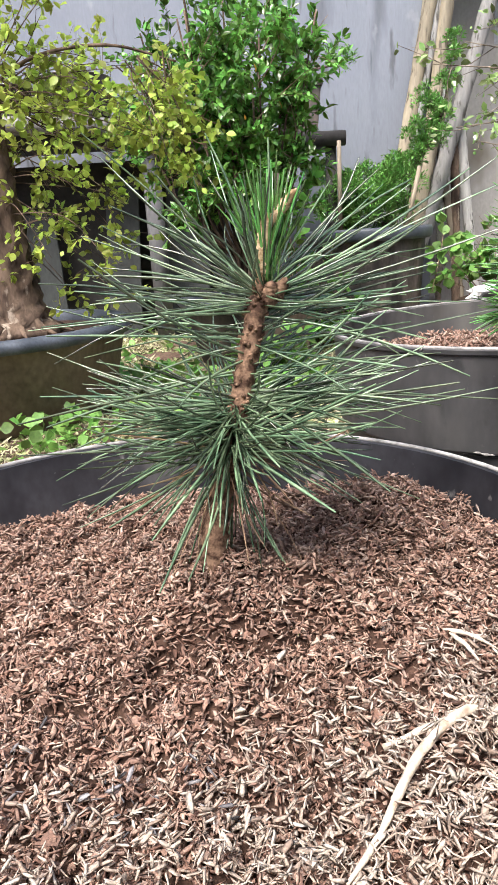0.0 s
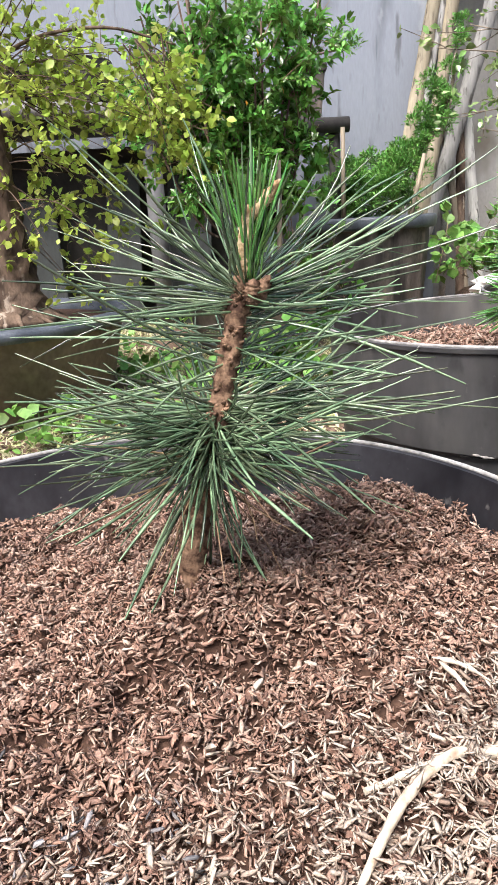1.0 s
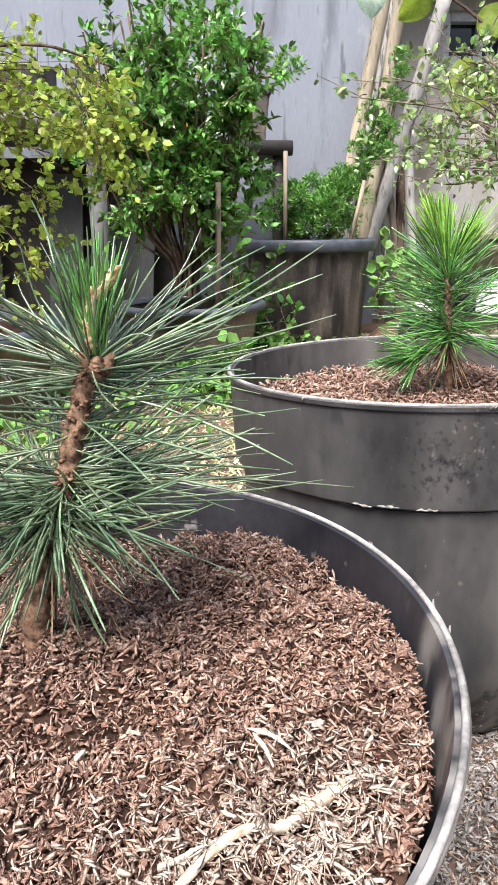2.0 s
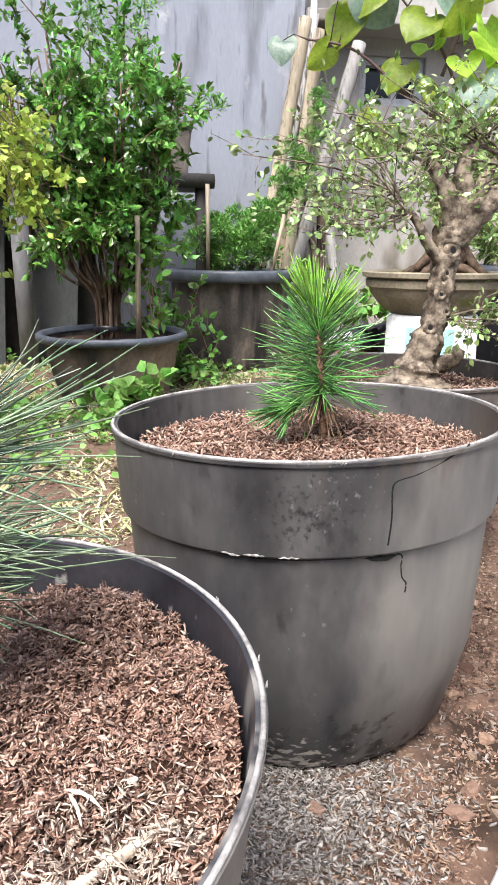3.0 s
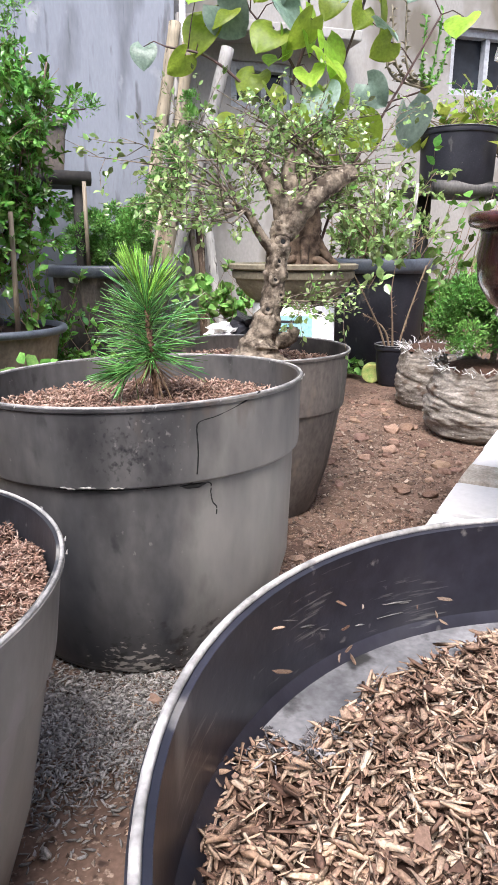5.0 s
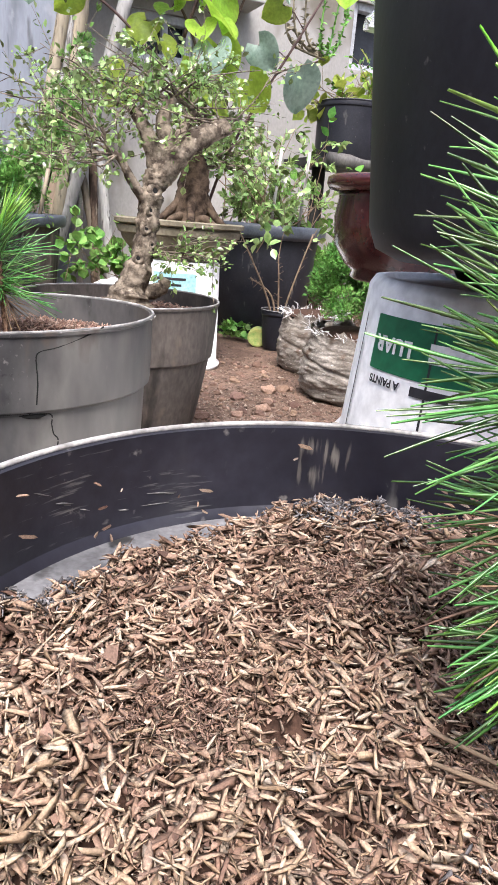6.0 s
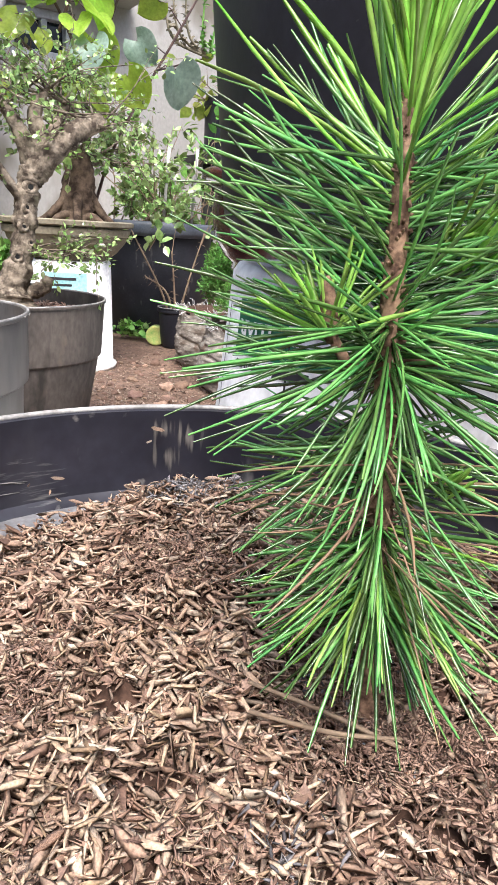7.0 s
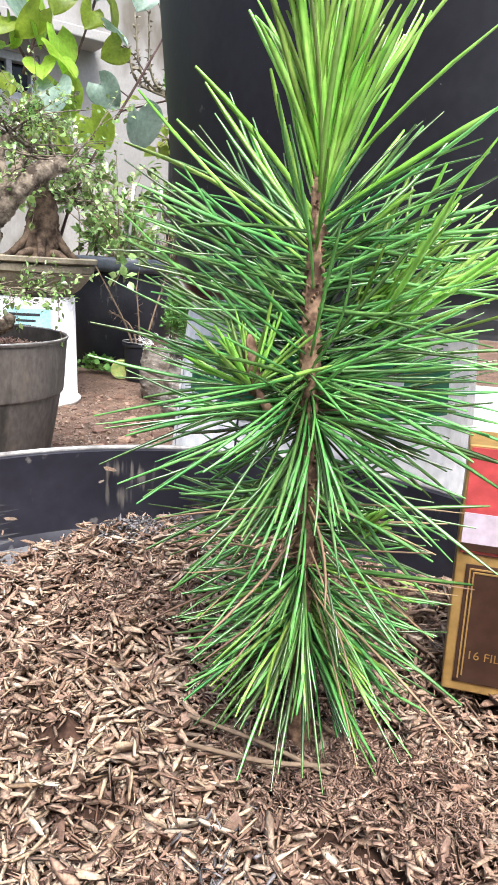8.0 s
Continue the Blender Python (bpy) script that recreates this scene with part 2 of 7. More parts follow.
M_STUMP = mat("dark_old_stump", (0.03, 0.02, 0.014), (0.14, 0.1, 0.07), 40, 0.95, 1.0, 5, 0.2, contrast=0.13)
M_TWIG = mat("thin_twig", (0.12, 0.08, 0.05), (0.3, 0.22, 0.15), 60, 0.85, 0.3)
M_STEMDARK = mat("purple_brown_stem", (0.05, 0.03, 0.03), (0.13, 0.08, 0.07), 60, 0.6, 0.1)
M_LEAF = mat("glossy_green_leaf", (0.05, 0.155, 0.03), (0.21, 0.42, 0.08), 14, 0.24, 0.1, island=0.65, through_light=0.3, spec=0.8)
M_LEAFLIGHT = mat("small_light_green_leaf", (0.11, 0.215, 0.045), (0.42, 0.55, 0.22), 20, 0.22, 0.1, island=0.75, through_light=0.25, spec=0.9, contrast=0.18)
M_LEAFYELLOW = mat("yellow_green_leaf", (0.19, 0.31, 0.036), (0.46, 0.52, 0.105), 14, 0.42, 0.1, island=0.5, through_light=0.4)
M_LEAFBIG = mat("large_soft_leaf", (0.23, 0.42, 0.035), (0.46, 0.6, 0.09), 9, 0.42, 0.3, 10, random_object=0.5, through_light=0.55)
M_LEAFBACK = mat("silvery_leaf_back", (0.12, 0.2, 0.15), (0.27, 0.35, 0.29), 12, 0.42, 0.3, 8, random_object=0.3, through_light=0.2)
M_LEAFORANGE = mat("orange_dead_leaf", (0.5, 0.24, 0.02), (0.65, 0.4, 0.06), 20, 0.5, 0.1, through_light=0.3)
M_JUNIPER = mat("juniper_foliage", (0.055, 0.17, 0.03), (0.2, 0.4, 0.085), 20, 0.55, 0.1, island=0.55, through_light=0.2)
M_BAMBOO = mat("weathered_bamboo", (0.13, 0.105, 0.075), (0.32, 0.27, 0.2), 9, 0.6, 0.2, 10, 0.35, stretch=(1, 1, 0.2), spots=(0.09, 0.075, 0.055), spot_at=0.57, random_object=0.35)
M_BAMBOOGREY = mat("grey_bamboo", (0.21, 0.205, 0.195), (0.41, 0.4, 0.38), 9, 0.7, 0.2, 10, 0.3, stretch=(1, 1, 0.2), spots=(0.09, 0.085, 0.075), spot_at=0.57, random_object=0.35)
M_BOARD = mat("old_board", (0.22, 0.16, 0.11), (0.42, 0.34, 0.26), 9, 0.9, 0.3, 10, 0.2, stretch=(1, 1, 0.15))
M_PAIL = mat("white_pail_plastic", (0.8, 0.81, 0.81), (0.88, 0.88, 0.87), 8, 0.4, 0.05, 10, 0.5, spots=(0.3, 0.27, 0.22), spot_at=0.74, spot_scale=60)
M_GREENINK = mat("dark_green_print", (0.01, 0.12, 0.055), (0.015, 0.15, 0.07), 20, 0.4, 0)
M_BLACKINK = mat("black_print", (0.02, 0.02, 0.025), (0.03, 0.03, 0.035), 20, 0.5, 0)
M_WHITEINK = mat("white_print", (0.72, 0.74, 0.74), (0.78, 0.8, 0.8), 20, 0.5, 0)
M_BLUEINK = mat("pale_blue_print", (0.25, 0.52, 0.55), (0.4, 0.66, 0.68), 30, 0.5, 0)
M_SACK = mat("woven_grey_sack", (0.1, 0.083, 0.066), (0.33, 0.3, 0.262), 12, 0.85, 1.0, 14, 0.25, stretch=(1, 1, 1.6), spots=(0.1, 0.078, 0.06), spot_at=0.55, spot_scale=11, contrast=0.16, grain=0.4, more=(((0.6, 0.57, 0.53), 0.63, 60, (1, 1, 5)), ((0.13, 0.09, 0.065), 0.6, 26, (1, 1, 1))))
M_PLASTICWHITE = mat("crumpled_white_plastic", (0.6, 0.6, 0.6), (0.8, 0.8, 0.8), 30, 0.5, 0.4)
M_BAGBLACK = mat("black_plastic_bag", (0.008, 0.008, 0.01), (0.02, 0.02, 0.025), 30, 0.3, 0.4)
M_SLATE = mat("dark_window", (0.012, 0.014, 0.018), (0.03, 0.035, 0.045), 4, 0.15, 0.02)
M_FRAME = mat("grey_white_window_frame", (0.33, 0.35, 0.38), (0.42, 0.44, 0.47), 10, 0.6, 0.1)
M_STONE = mat("reddish_stone", (0.16, 0.095, 0.07), (0.38, 0.26, 0.2), 30, 0.95, 0.7, 6, 0.2, random_object=0.3)
M_SHRED = mat("dead_leaf_shred", (0.02, 0.025, 0.018), (0.07, 0.07, 0.05), 200, 0.8, 0.3)
M_CLOD = mat("dry_earth_clod", (0.085, 0.05, 0.036), (0.25, 0.165, 0.122), 60, 0.95, 0.8, 6, 0.2, random_object=0.35)
# near black; also on the board that stands for shade under the bench
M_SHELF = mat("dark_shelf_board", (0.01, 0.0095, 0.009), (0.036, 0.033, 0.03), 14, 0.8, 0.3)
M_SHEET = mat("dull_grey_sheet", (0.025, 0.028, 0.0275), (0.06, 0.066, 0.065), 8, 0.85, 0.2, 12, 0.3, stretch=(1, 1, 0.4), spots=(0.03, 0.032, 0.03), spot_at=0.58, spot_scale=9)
M_POST = mat("grey_post", (0.09, 0.09, 0.095), (0.19, 0.19, 0.195), 10, 0.8, 0.2, stretch=(1, 1, 0.3))
M_PACKGOLD = mat("gold_card", (0.32, 0.19, 0.06), (0.42, 0.27, 0.1), 40, 0.35, 0.05, metal=0.3)
M_PACKBROWN = mat("dark_brown_card", (0.03, 0.014, 0.01), (0.06, 0.03, 0.02), 40, 0.3, 0.05, coat=0.5)
M_PACKRED = mat("red_card", (0.4, 0.05, 0.06), (0.5, 0.08, 0.08), 40, 0.3, 0.05, coat=0.5)
M_PACKLILAC = mat("pale_lilac_card", (0.5, 0.42, 0.5), (0.58, 0.5, 0.58), 40, 0.3, 0.05, coat=0.5)
M_GREENLID = mat("yellow_green_tin", (0.2, 0.4, 0.1), (0.6, 0.55, 0.2), 60, 0.4, 0.1)
M_CLEAR = bpy.data.materials.new("clear_plastic")
M_CLEAR.use_nodes = True
_b = M_CLEAR.node_tree.nodes["Principled BSDF"]
_b.inputs["Base Color"].default_value, _b.inputs["Roughness"].default_value = (0.9, 0.93, 0.96, 1), 0.12
_b.inputs["Transmission Weight"].default_value, _b.inputs["IOR"].default_value = 0.85, 1.1



def stain_or_shade(material, centre, reach, colour, scale, stretch, at, soft=0.08):
    """A patch of stain or painted shading, of its own shape, round one point of the thing."""
    n, ln = material.node_tree.nodes, material.node_tree.links.new
    b = n["Principled BSDF"]
    co, mp, dist, no, sub, mr, mx = (n.new(k) for k in ("ShaderNodeTexCoord", "ShaderNodeMapping", "ShaderNodeVectorMath", "ShaderNodeTexNoise", "ShaderNodeMath", "ShaderNodeMapRange", "ShaderNodeMix"))
    dist.operation, sub.operation, mx.data_type = "DISTANCE", "SUBTRACT", "RGBA"
    ln(co.outputs["Object"], dist.inputs[0])
    dist.inputs[1].default_value = centre
    mp.inputs["Scale"].default_value = stretch
    ln(co.outputs["Object"], mp.inputs[0]), ln(mp.outputs[0], no.inputs["Vector"])
    no.inputs["Scale"].default_value, no.inputs["Detail"].default_value = scale, 7
    fall = n.new("ShaderNodeMath")
    fall.operation = "DIVIDE"
    ln(dist.outputs["Value"], fall.inputs[0])
    fall.inputs[1].default_value = reach * 4
    ln(no.outputs["Fac"], sub.inputs[0]), ln(fall.outputs[0], sub.inputs[1])
    mr.inputs["From Min"].default_value, mr.inputs["From Max"].default_value = at, at + soft
    ln(sub.outputs[0], mr.inputs[0]), ln(mr.outputs[0], mx.inputs["Factor"])
    ln(b.inputs["Base Color"].links[0].from_socket, mx.inputs[6])
    mx.inputs[7].default_value = (*colour, 1)
    ln(mx.outputs[2], b.inputs["Base Color"])


# shading painted in: dark towards the first pot, pale and dusty on the right
stain_or_shade(M_POTGREY, (-0.1, -0.12, 0.08), 0.4, (0.03, 0.032, 0.037), 6, (1, 1, 0.4), 0.2, 0.3)
stain_or_shade(M_POTGREY, (0.17, -0.08, 0.1), 0.26, (0.25, 0.24, 0.22), 9, (1, 1, 0.3), 0.28, 0.3)
# tar-black smears below the rim
stain_or_shade(M_POTGREY, (-0.06, -0.15, 0.285), 0.15, (0.02, 0.02, 0.022), 20, (1, 1, 0.45), 0.3, 0.32)
stain_or_shade(M_POTGREY, (-0.03, -0.155, 0.255), 0.045, (0.012, 0.012, 0.015), 240, (1, 1, 0.8), 0.42, 0.2)
# black foot: dirt, with the contact shade painted in
stain_or_shade(M_POTGREY, (-0.03, -0.14, 0.0), 0.1, (0.012, 0.012, 0.012), 60, (1, 1, 1), 0.42, 0.15)
# dusty scrapes, more foot dirt and pale crust on the split pot
stain_or_shade(M_POTGREY, (-0.015, -0.16, 0.272), 0.1, (0.2, 0.19, 0.18), 240, (1, 1, 0.7), 0.56, 0.16)
stain_or_shade(M_POTGREY, (0.06, -0.15, 0.285), 0.1, (0.09, 0.07, 0.056), 40, (1, 1, 0.3), 0.47, 0.2)
stain_or_shade(M_POTGREY, (0.03, -0.12, 0.0), 0.07, (0.014, 0.012, 0.011), 70, (1, 1, 1), 0.36, 0.15)
stain_or_shade(M_POTGREY, (0.03, -0.12, 0.0), 0.16, (0.33, 0.31, 0.285), 260, (1, 1, 1), 0.6, 0.05)
stain_or_shade(M_POTGREY, (-0.035, -0.12, 0.012), 0.06, (0.36, 0.34, 0.31), 120, (1, 1, 1.6), 0.43, 0.1)
# dusty grey patch on the inner wall of the first pot
stain_or_shade(M_POTINNER, (0.17, -0.06, 0.24), 0.12, (0.2, 0.193, 0.182), 45, (1, 1, 0.5), 0.36, 0.2)
# brushed scrapes and dusty drips on the inner wall of the last pot
for _a, _z, _stretch in ((2.1, 0.24, (0.4, 0.4, 4)), (1.72, 0.226, (0.4, 0.4, 4)), (2.6, 0.236, (0.4, 0.4, 4)), ):
    stain_or_shade(M_POTWORN, (0.156 * math.cos(_a), 0.156 * math.sin(_a), _z), 0.035, (0.12, 0.118, 0.117), 130, _stretch, 0.48, 0.12)
for _a, _z in ((1.265, 0.25), (1.185, 0.246), (1.26, 0.236)):
    stain_or_shade(M_POTWORN, (0.156 * math.cos(_a), 0.156 * math.sin(_a), _z), 0.008, (0.13, 0.12, 0.108), 330, (1, 1, 0.09), 0.34, 0.2)

# pale rubbed stains on the outside of the first pot
stain_or_shade(M_POTINK, (0.15, -0.06, 0.15), 0.1, (0.17, 0.155, 0.155), 34, (1, 1, 0.45), 0.4, 0.1)
stain_or_shade(M_POTINK, (0.1, -0.12, 0.2), 0.1, (0.012, 0.012, 0.014), 26, (1, 1, 0.4), 0.38, 0.18)

# damp dark earth round the foot of the split pot, its shade painted in too
stain_or_shade(M_DIRT, (0.37, 0.47, 0.0), 0.14, (0.035, 0.023, 0.017), 14, (1, 1, 1), 0.34, 0.16)


# ---- mesh helpers ----
rng = np.random.default_rng(7)


class Shape:
    """Gathers vertices and faces."""

    def __init__(self):
        self.v, self.f, self.count = [], [], 0

    def add(self, verts, faces):
        verts = np.asarray(verts, float).reshape(-1, 3)
        self.v.append(verts)
        self.f.extend([tuple(i + self.count for i in f) for f in faces])
        self.count += len(verts)
        return self

    def many(self, verts, faces):
        """verts (n, k, 3), with the same faces on each."""
        n, k, _ = verts.shape
        start = self.count + np.arange(n)[:, None, None] * k
        for group in (3, 4):
            fs = np.array([f for f in faces if len(f) == group])
            if len(fs):
                self.f.extend(map(tuple, (fs[None] + start).reshape(-1, group).tolist()))
        self.v.append(verts.reshape(-1, 3))
        self.count += n * k
        return self

    def tube(self, pts, radii, sides=8, cap=True, wobble=0.0):
        pts = np.asarray(pts, float)
        n = len(pts)
        radii = np.broadcast_to(np.asarray(radii, float), n)
        tan = np.gradient(pts, axis=0)
        tan /= np.linalg.norm(tan, axis=1)[:, None] + 1e-9
        ref = np.array([0, 0, 1.0]) if abs(tan[0][2]) < 0.9 else np.array([0, 1.0, 0])
        u = np.cross(ref, tan)
        u /= np.linalg.norm(u, axis=1)[:, None] + 1e-9
        w = np.cross(tan, u)
        a = np.arange(sides) * 2 * math.pi / sides
        r = radii[:, None] * (1 + wobble * (rng.random((n, sides)) - 0.5))
        ring = pts[:, None] + r[..., None] * (np.cos(a)[None, :, None] * u[:, None] + np.sin(a)[None, :, None] * w[:, None])
        faces = [(i * sides + j, i * sides + (j + 1) % sides, (i + 1) * sides + (j + 1) % sides, (i + 1) * sides + j)
                 for i in range(n - 1) for j in range(sides)]
        if cap:
            faces += [tuple(range(sides))[::-1], tuple((n - 1) * sides + j for j in range(sides))]
        return self.add(ring.reshape(-1, 3), faces)

    def lathe(self, profile, segments=64, wave=None):
        """profile: (radius, z) from bottom inside or outside, joined into a closed skin of turned rings."""
        k = len(profile)
        a = np.arange(segments) * 2 * math.pi / segments
        v = np.zeros((k, segments, 3))
        for i, (r, z) in enumerate(profile):
            rr = r * (wave(a, i) if wave else 1.0)
            v[i, :, 0], v[i, :, 1], v[i, :, 2] = rr * np.cos(a), rr * np.sin(a), z
        faces = [(i * segments + j, i * segments + (j + 1) % segments, (i + 1) * segments + (j + 1) % segments, (i + 1) * segments + j)
                 for i in range(k - 1) for j in range(segments)]
        return self.add(v.reshape(-1, 3), faces)

    def box(self, centre, size, turn=0.0, taper=1.0):
        x, y, z = (s / 2 for s in size)
        v = np.array([(sx * x * (taper if sz > 0 else 1), sy * y * (taper if sz > 0 else 1), sz * z) for sz in (-1, 1) for sx, sy in ((-1, -1), (1, -1), (1, 1), (-1, 1))])
        c, s = math.cos(turn), math.sin(turn)
        v = v @ np.array([[c, s, 0], [-s, c, 0], [0, 0, 1]]) + np.asarray(centre)
        return self.add(v, [(3, 2, 1, 0), (4, 5, 6, 7), (0, 1, 5, 4), (1, 2, 6, 5), (2, 3, 7, 6), (3, 0, 4, 7)])

    def mesh(self, name, smooth=True, sharp=0):
        me = bpy.data.meshes.new(name)
        me.from_pydata(np.concatenate(self.v).tolist(), [], self.f)
        me.polygons.foreach_set("use_smooth", [smooth] * len(me.polygons))
        me.update()
        if sharp:
            me.set_sharp_from_angle(angle=radians(sharp))
        return me


def part(name, shape, material, parent=None, label="", smooth=True, bevel=0.0, at=None, sharp=0):
    """One mesh object of a shape, under a thing or under a part."""
    me = shape.mesh(name, smooth, sharp) if isinstance(shape, Shape) else shape
    if material:
        me.materials.append(material)
    ob = new(name, me)
    if parent:
        ob.parent = parent
    if at is not None:
        ob.matrix_basis = at
    if bevel:
        b = ob.modifiers.new("bevel", "BEVEL")
        b.width, b.segments, b.limit_method = bevel, 2, "ANGLE"
    return tagged(ob, label)


def thing(name, label, category, place=(0, 0, 0), turn=0.0, group="", tilt=(0, 0)):
    ob = new(name)
    ob.empty_display_size = 0.05
    ob.matrix_basis = pose(*place, tilt[0], tilt[1], turn)
    return tagged(ob, label, category, group)


def frames_of(dirs, ups=None):
    """Turns (n, 3, 3) whose columns are side, along, up."""
    d = dirs / (np.linalg.norm(dirs, axis=1)[:, None] + 1e-9)
    if ups is None:
        ups = rng.normal(size=d.shape)
    s = np.cross(d, ups)
    s /= np.linalg.norm(s, axis=1)[:, None] + 1e-9
    return np.stack([s, d, np.cross(s, d)], axis=2)


LEAF_V = np.array([(0, 0, 0), (-0.3, 0.28, 0.07), (0, 0.3, 0), (0.3, 0.28, 0.07), (-0.36, 0.6, 0.06), (0, 0.62, -0.02), (0.36, 0.6, 0.06), (0, 1, -0.1)])
LEAF_F = [(0, 2, 1), (0, 3, 2), (1, 2, 5, 4), (2, 3, 6, 5), (4, 5, 7), (5, 6, 7)]
HUSK_V = np.array([(0.03, -0.48, 0.02), (-0.11, -0.3, -0.02), (0.1, -0.27, -0.015), (-0.01, -0.26, 0.1), (-0.125, 0.22, -0.02), (0.115, 0.27, -0.015), (-0.02, 0.24, 0.1), (-0.03, 0.5, 0.03)])
HUSK_F = [(0, 2, 3), (0, 3, 1), (0, 1, 2), (1, 3, 6, 4), (3, 2, 5, 6), (2, 1, 4, 5), (7, 6, 5), (7, 4, 6), (7, 5, 4)]
CHIP_V = np.array([(-0.08, -0.46, 0), (0.06, -0.5, 0.02), (0.09, 0.42, 0.0), (-0.06, 0.5, 0.05), (-0.06, -0.44, 0.05), (0.05, -0.46, 0.06), (0.06, 0.4, 0.05), (-0.04, 0.46, 0.085)])
CHIP_F = [(3, 2, 1, 0), (4, 5, 6, 7), (0, 1, 5, 4), (1, 2, 6, 5), (2, 3, 7, 6), (3, 0, 4, 7)]
CRUMB_V = np.array([(-0.3, -0.3, -0.1), (0.35, -0.25, -0.12), (0.02, 0.42, -0.1), (-0.1, -0.05, 0.26), (0.16, 0.1, 0.2)])
CRUMB_F = [(2, 1, 0), (0, 1, 3), (1, 4, 3), (1, 2, 4), (2, 3, 4), (2, 0, 3)]


def scatter(shape, verts, faces, places, turns, sizes, wide=None, rough=0.0):
    local = verts[None] if wide is None else verts[None] * np.stack([wide, np.ones(len(wide)), wide], axis=1)[:, None]
    local = np.broadcast_to(local, (len(places), *verts.shape))
    if rough:
        local = local + rough * rng.normal(size=local.shape) * np.array([0.6, 1.0, 0.5])
    v = np.einsum("nij,nkj->nki", turns, local) * np.asarray(sizes).reshape(-1, 1, 1) + places[:, None]
    return shape.many(v, faces)


def leaves(shape, places, dirs, size, spread=0.3, width=1.0, ups=None):
    n = len(places)
    base = LEAF_V * np.array([width, 1, 1])
    if ups is None:
        ups = np.array([0, 0, 1.0]) + 0.7 * rng.normal(size=(n, 3))
    return scatter(shape, base, LEAF_F, places, frames_of(dirs, ups), size * (1 + spread * (rng.random(n) * 2 - 1)))


def needles(shape, base, dirs, length, radius, curve, segs=5, sides=4):
    """Curved tapering needles, all at once."""
    n = len(base)
    d = dirs / np.linalg.norm(dirs, axis=1)[:, None]
    fr = frames_of(d)
    s = np.linspace(0, 1, segs + 1)
    line = base[:, None] + length[:, None, None] * (d[:, None] * s[None, :, None] + curve[:, None] * (s ** 2)[None, :, None])
    r = radius * np.array([0.8] + [1.0] * (segs - 1) + [0.5])
    a = np.arange(sides) * 2 * math.pi / sides
    off = np.cos(a)[None, None, :, None] * fr[:, None, None, :, 0] + 0.65 * np.sin(a)[None, None, :, None] * fr[:, None, None, :, 2]
    v = line[:, :, None] + r[None, :, None, None] * off
    faces = [(i * sides + j, i * sides + (j + 1) % sides, (i + 1) * sides + (j + 1) % sides, (i + 1) * sides + j) for i in range(segs) for j in range(sides)]
    return shape.many(v.reshape(n, -1, 3), faces)


def along(pts, t):
    pts = np.asarray(pts, float)
    k = np.asarray(t) * (len(pts) - 1)
    i = np.clip(k.astype(int), 0, len(pts) - 2)
    return pts[i] + (pts[i + 1] - pts[i]) * (k - i)[:, None]


def curve_through(pts, n=12):
    """A smooth line through a few points."""
    p = np.asarray(pts, float)
    q = np.concatenate([[2 * p[0] - p[1]], p, [2 * p[-1] - p[-2]]])
    out = []
    for i in range(1, len(q) - 2):
        for t in np.linspace(0, 1, n, endpoint=False):
            a, b, c, d = q[i - 1], q[i], q[i + 1], q[i + 2]
            out.append(0.5 * (2 * b + (c - a) * t + (2 * a - 5 * b + 4 * c - d) * t * t + (3 * b - a - 3 * c + d) * t ** 3))
    return np.array(out + [p[-1]])


def directions(n, low, high):
    """Unit directions round the upright, with elevations in degrees."""
    az, el = rng.random(n) * 2 * math.pi, np.radians(low + (high - low) * rng.random(n))
    return np.stack([np.cos(az) * np.cos(el), np.sin(az) * np.cos(el), np.sin(el)], axis=1)


# ---- the ground and the walls ----
def dirt_height(x, y):
    near = math.exp(-((x - 0.5) ** 2 + (y - 1.0) ** 2) / 4)
    return near * (0.006 * noise.noise((x * 9, y * 9, 0)) + 0.003 * noise.noise((x * 31, y * 31, 2)))


def build_ground():
    xs = np.concatenate([[-400, -60, -12, -5], np.linspace(-2.6, 3.4, 121), [5, 12, 60, 400]])
    ys = np.concatenate([[-400, -60, -12, -4], np.linspace(-1.2, 3.3, 91), [5, 12, 60, 400]])
    v = [(x, y, dirt_height(x, y)) for y in ys for x in xs]
    n = len(xs)
    f = [(j * n + i, j * n + i + 1, (j + 1) * n + i + 1, (j + 1) * n + i) for j in range(len(ys) - 1) for i in range(n - 1)]
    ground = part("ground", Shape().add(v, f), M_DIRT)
    return tagged(ground, "brown bare earth with gravel and dry litter", "ground", kind="structure")


GROUND = build_ground()

# raised pale strip that the nearest pots stand on, edged with concrete blocks
STRIP_Z = 0.05
DIAG = Vector((1, 1, 0)).normalized()
SIDE = Vector((1, -1, 0)).normalized()


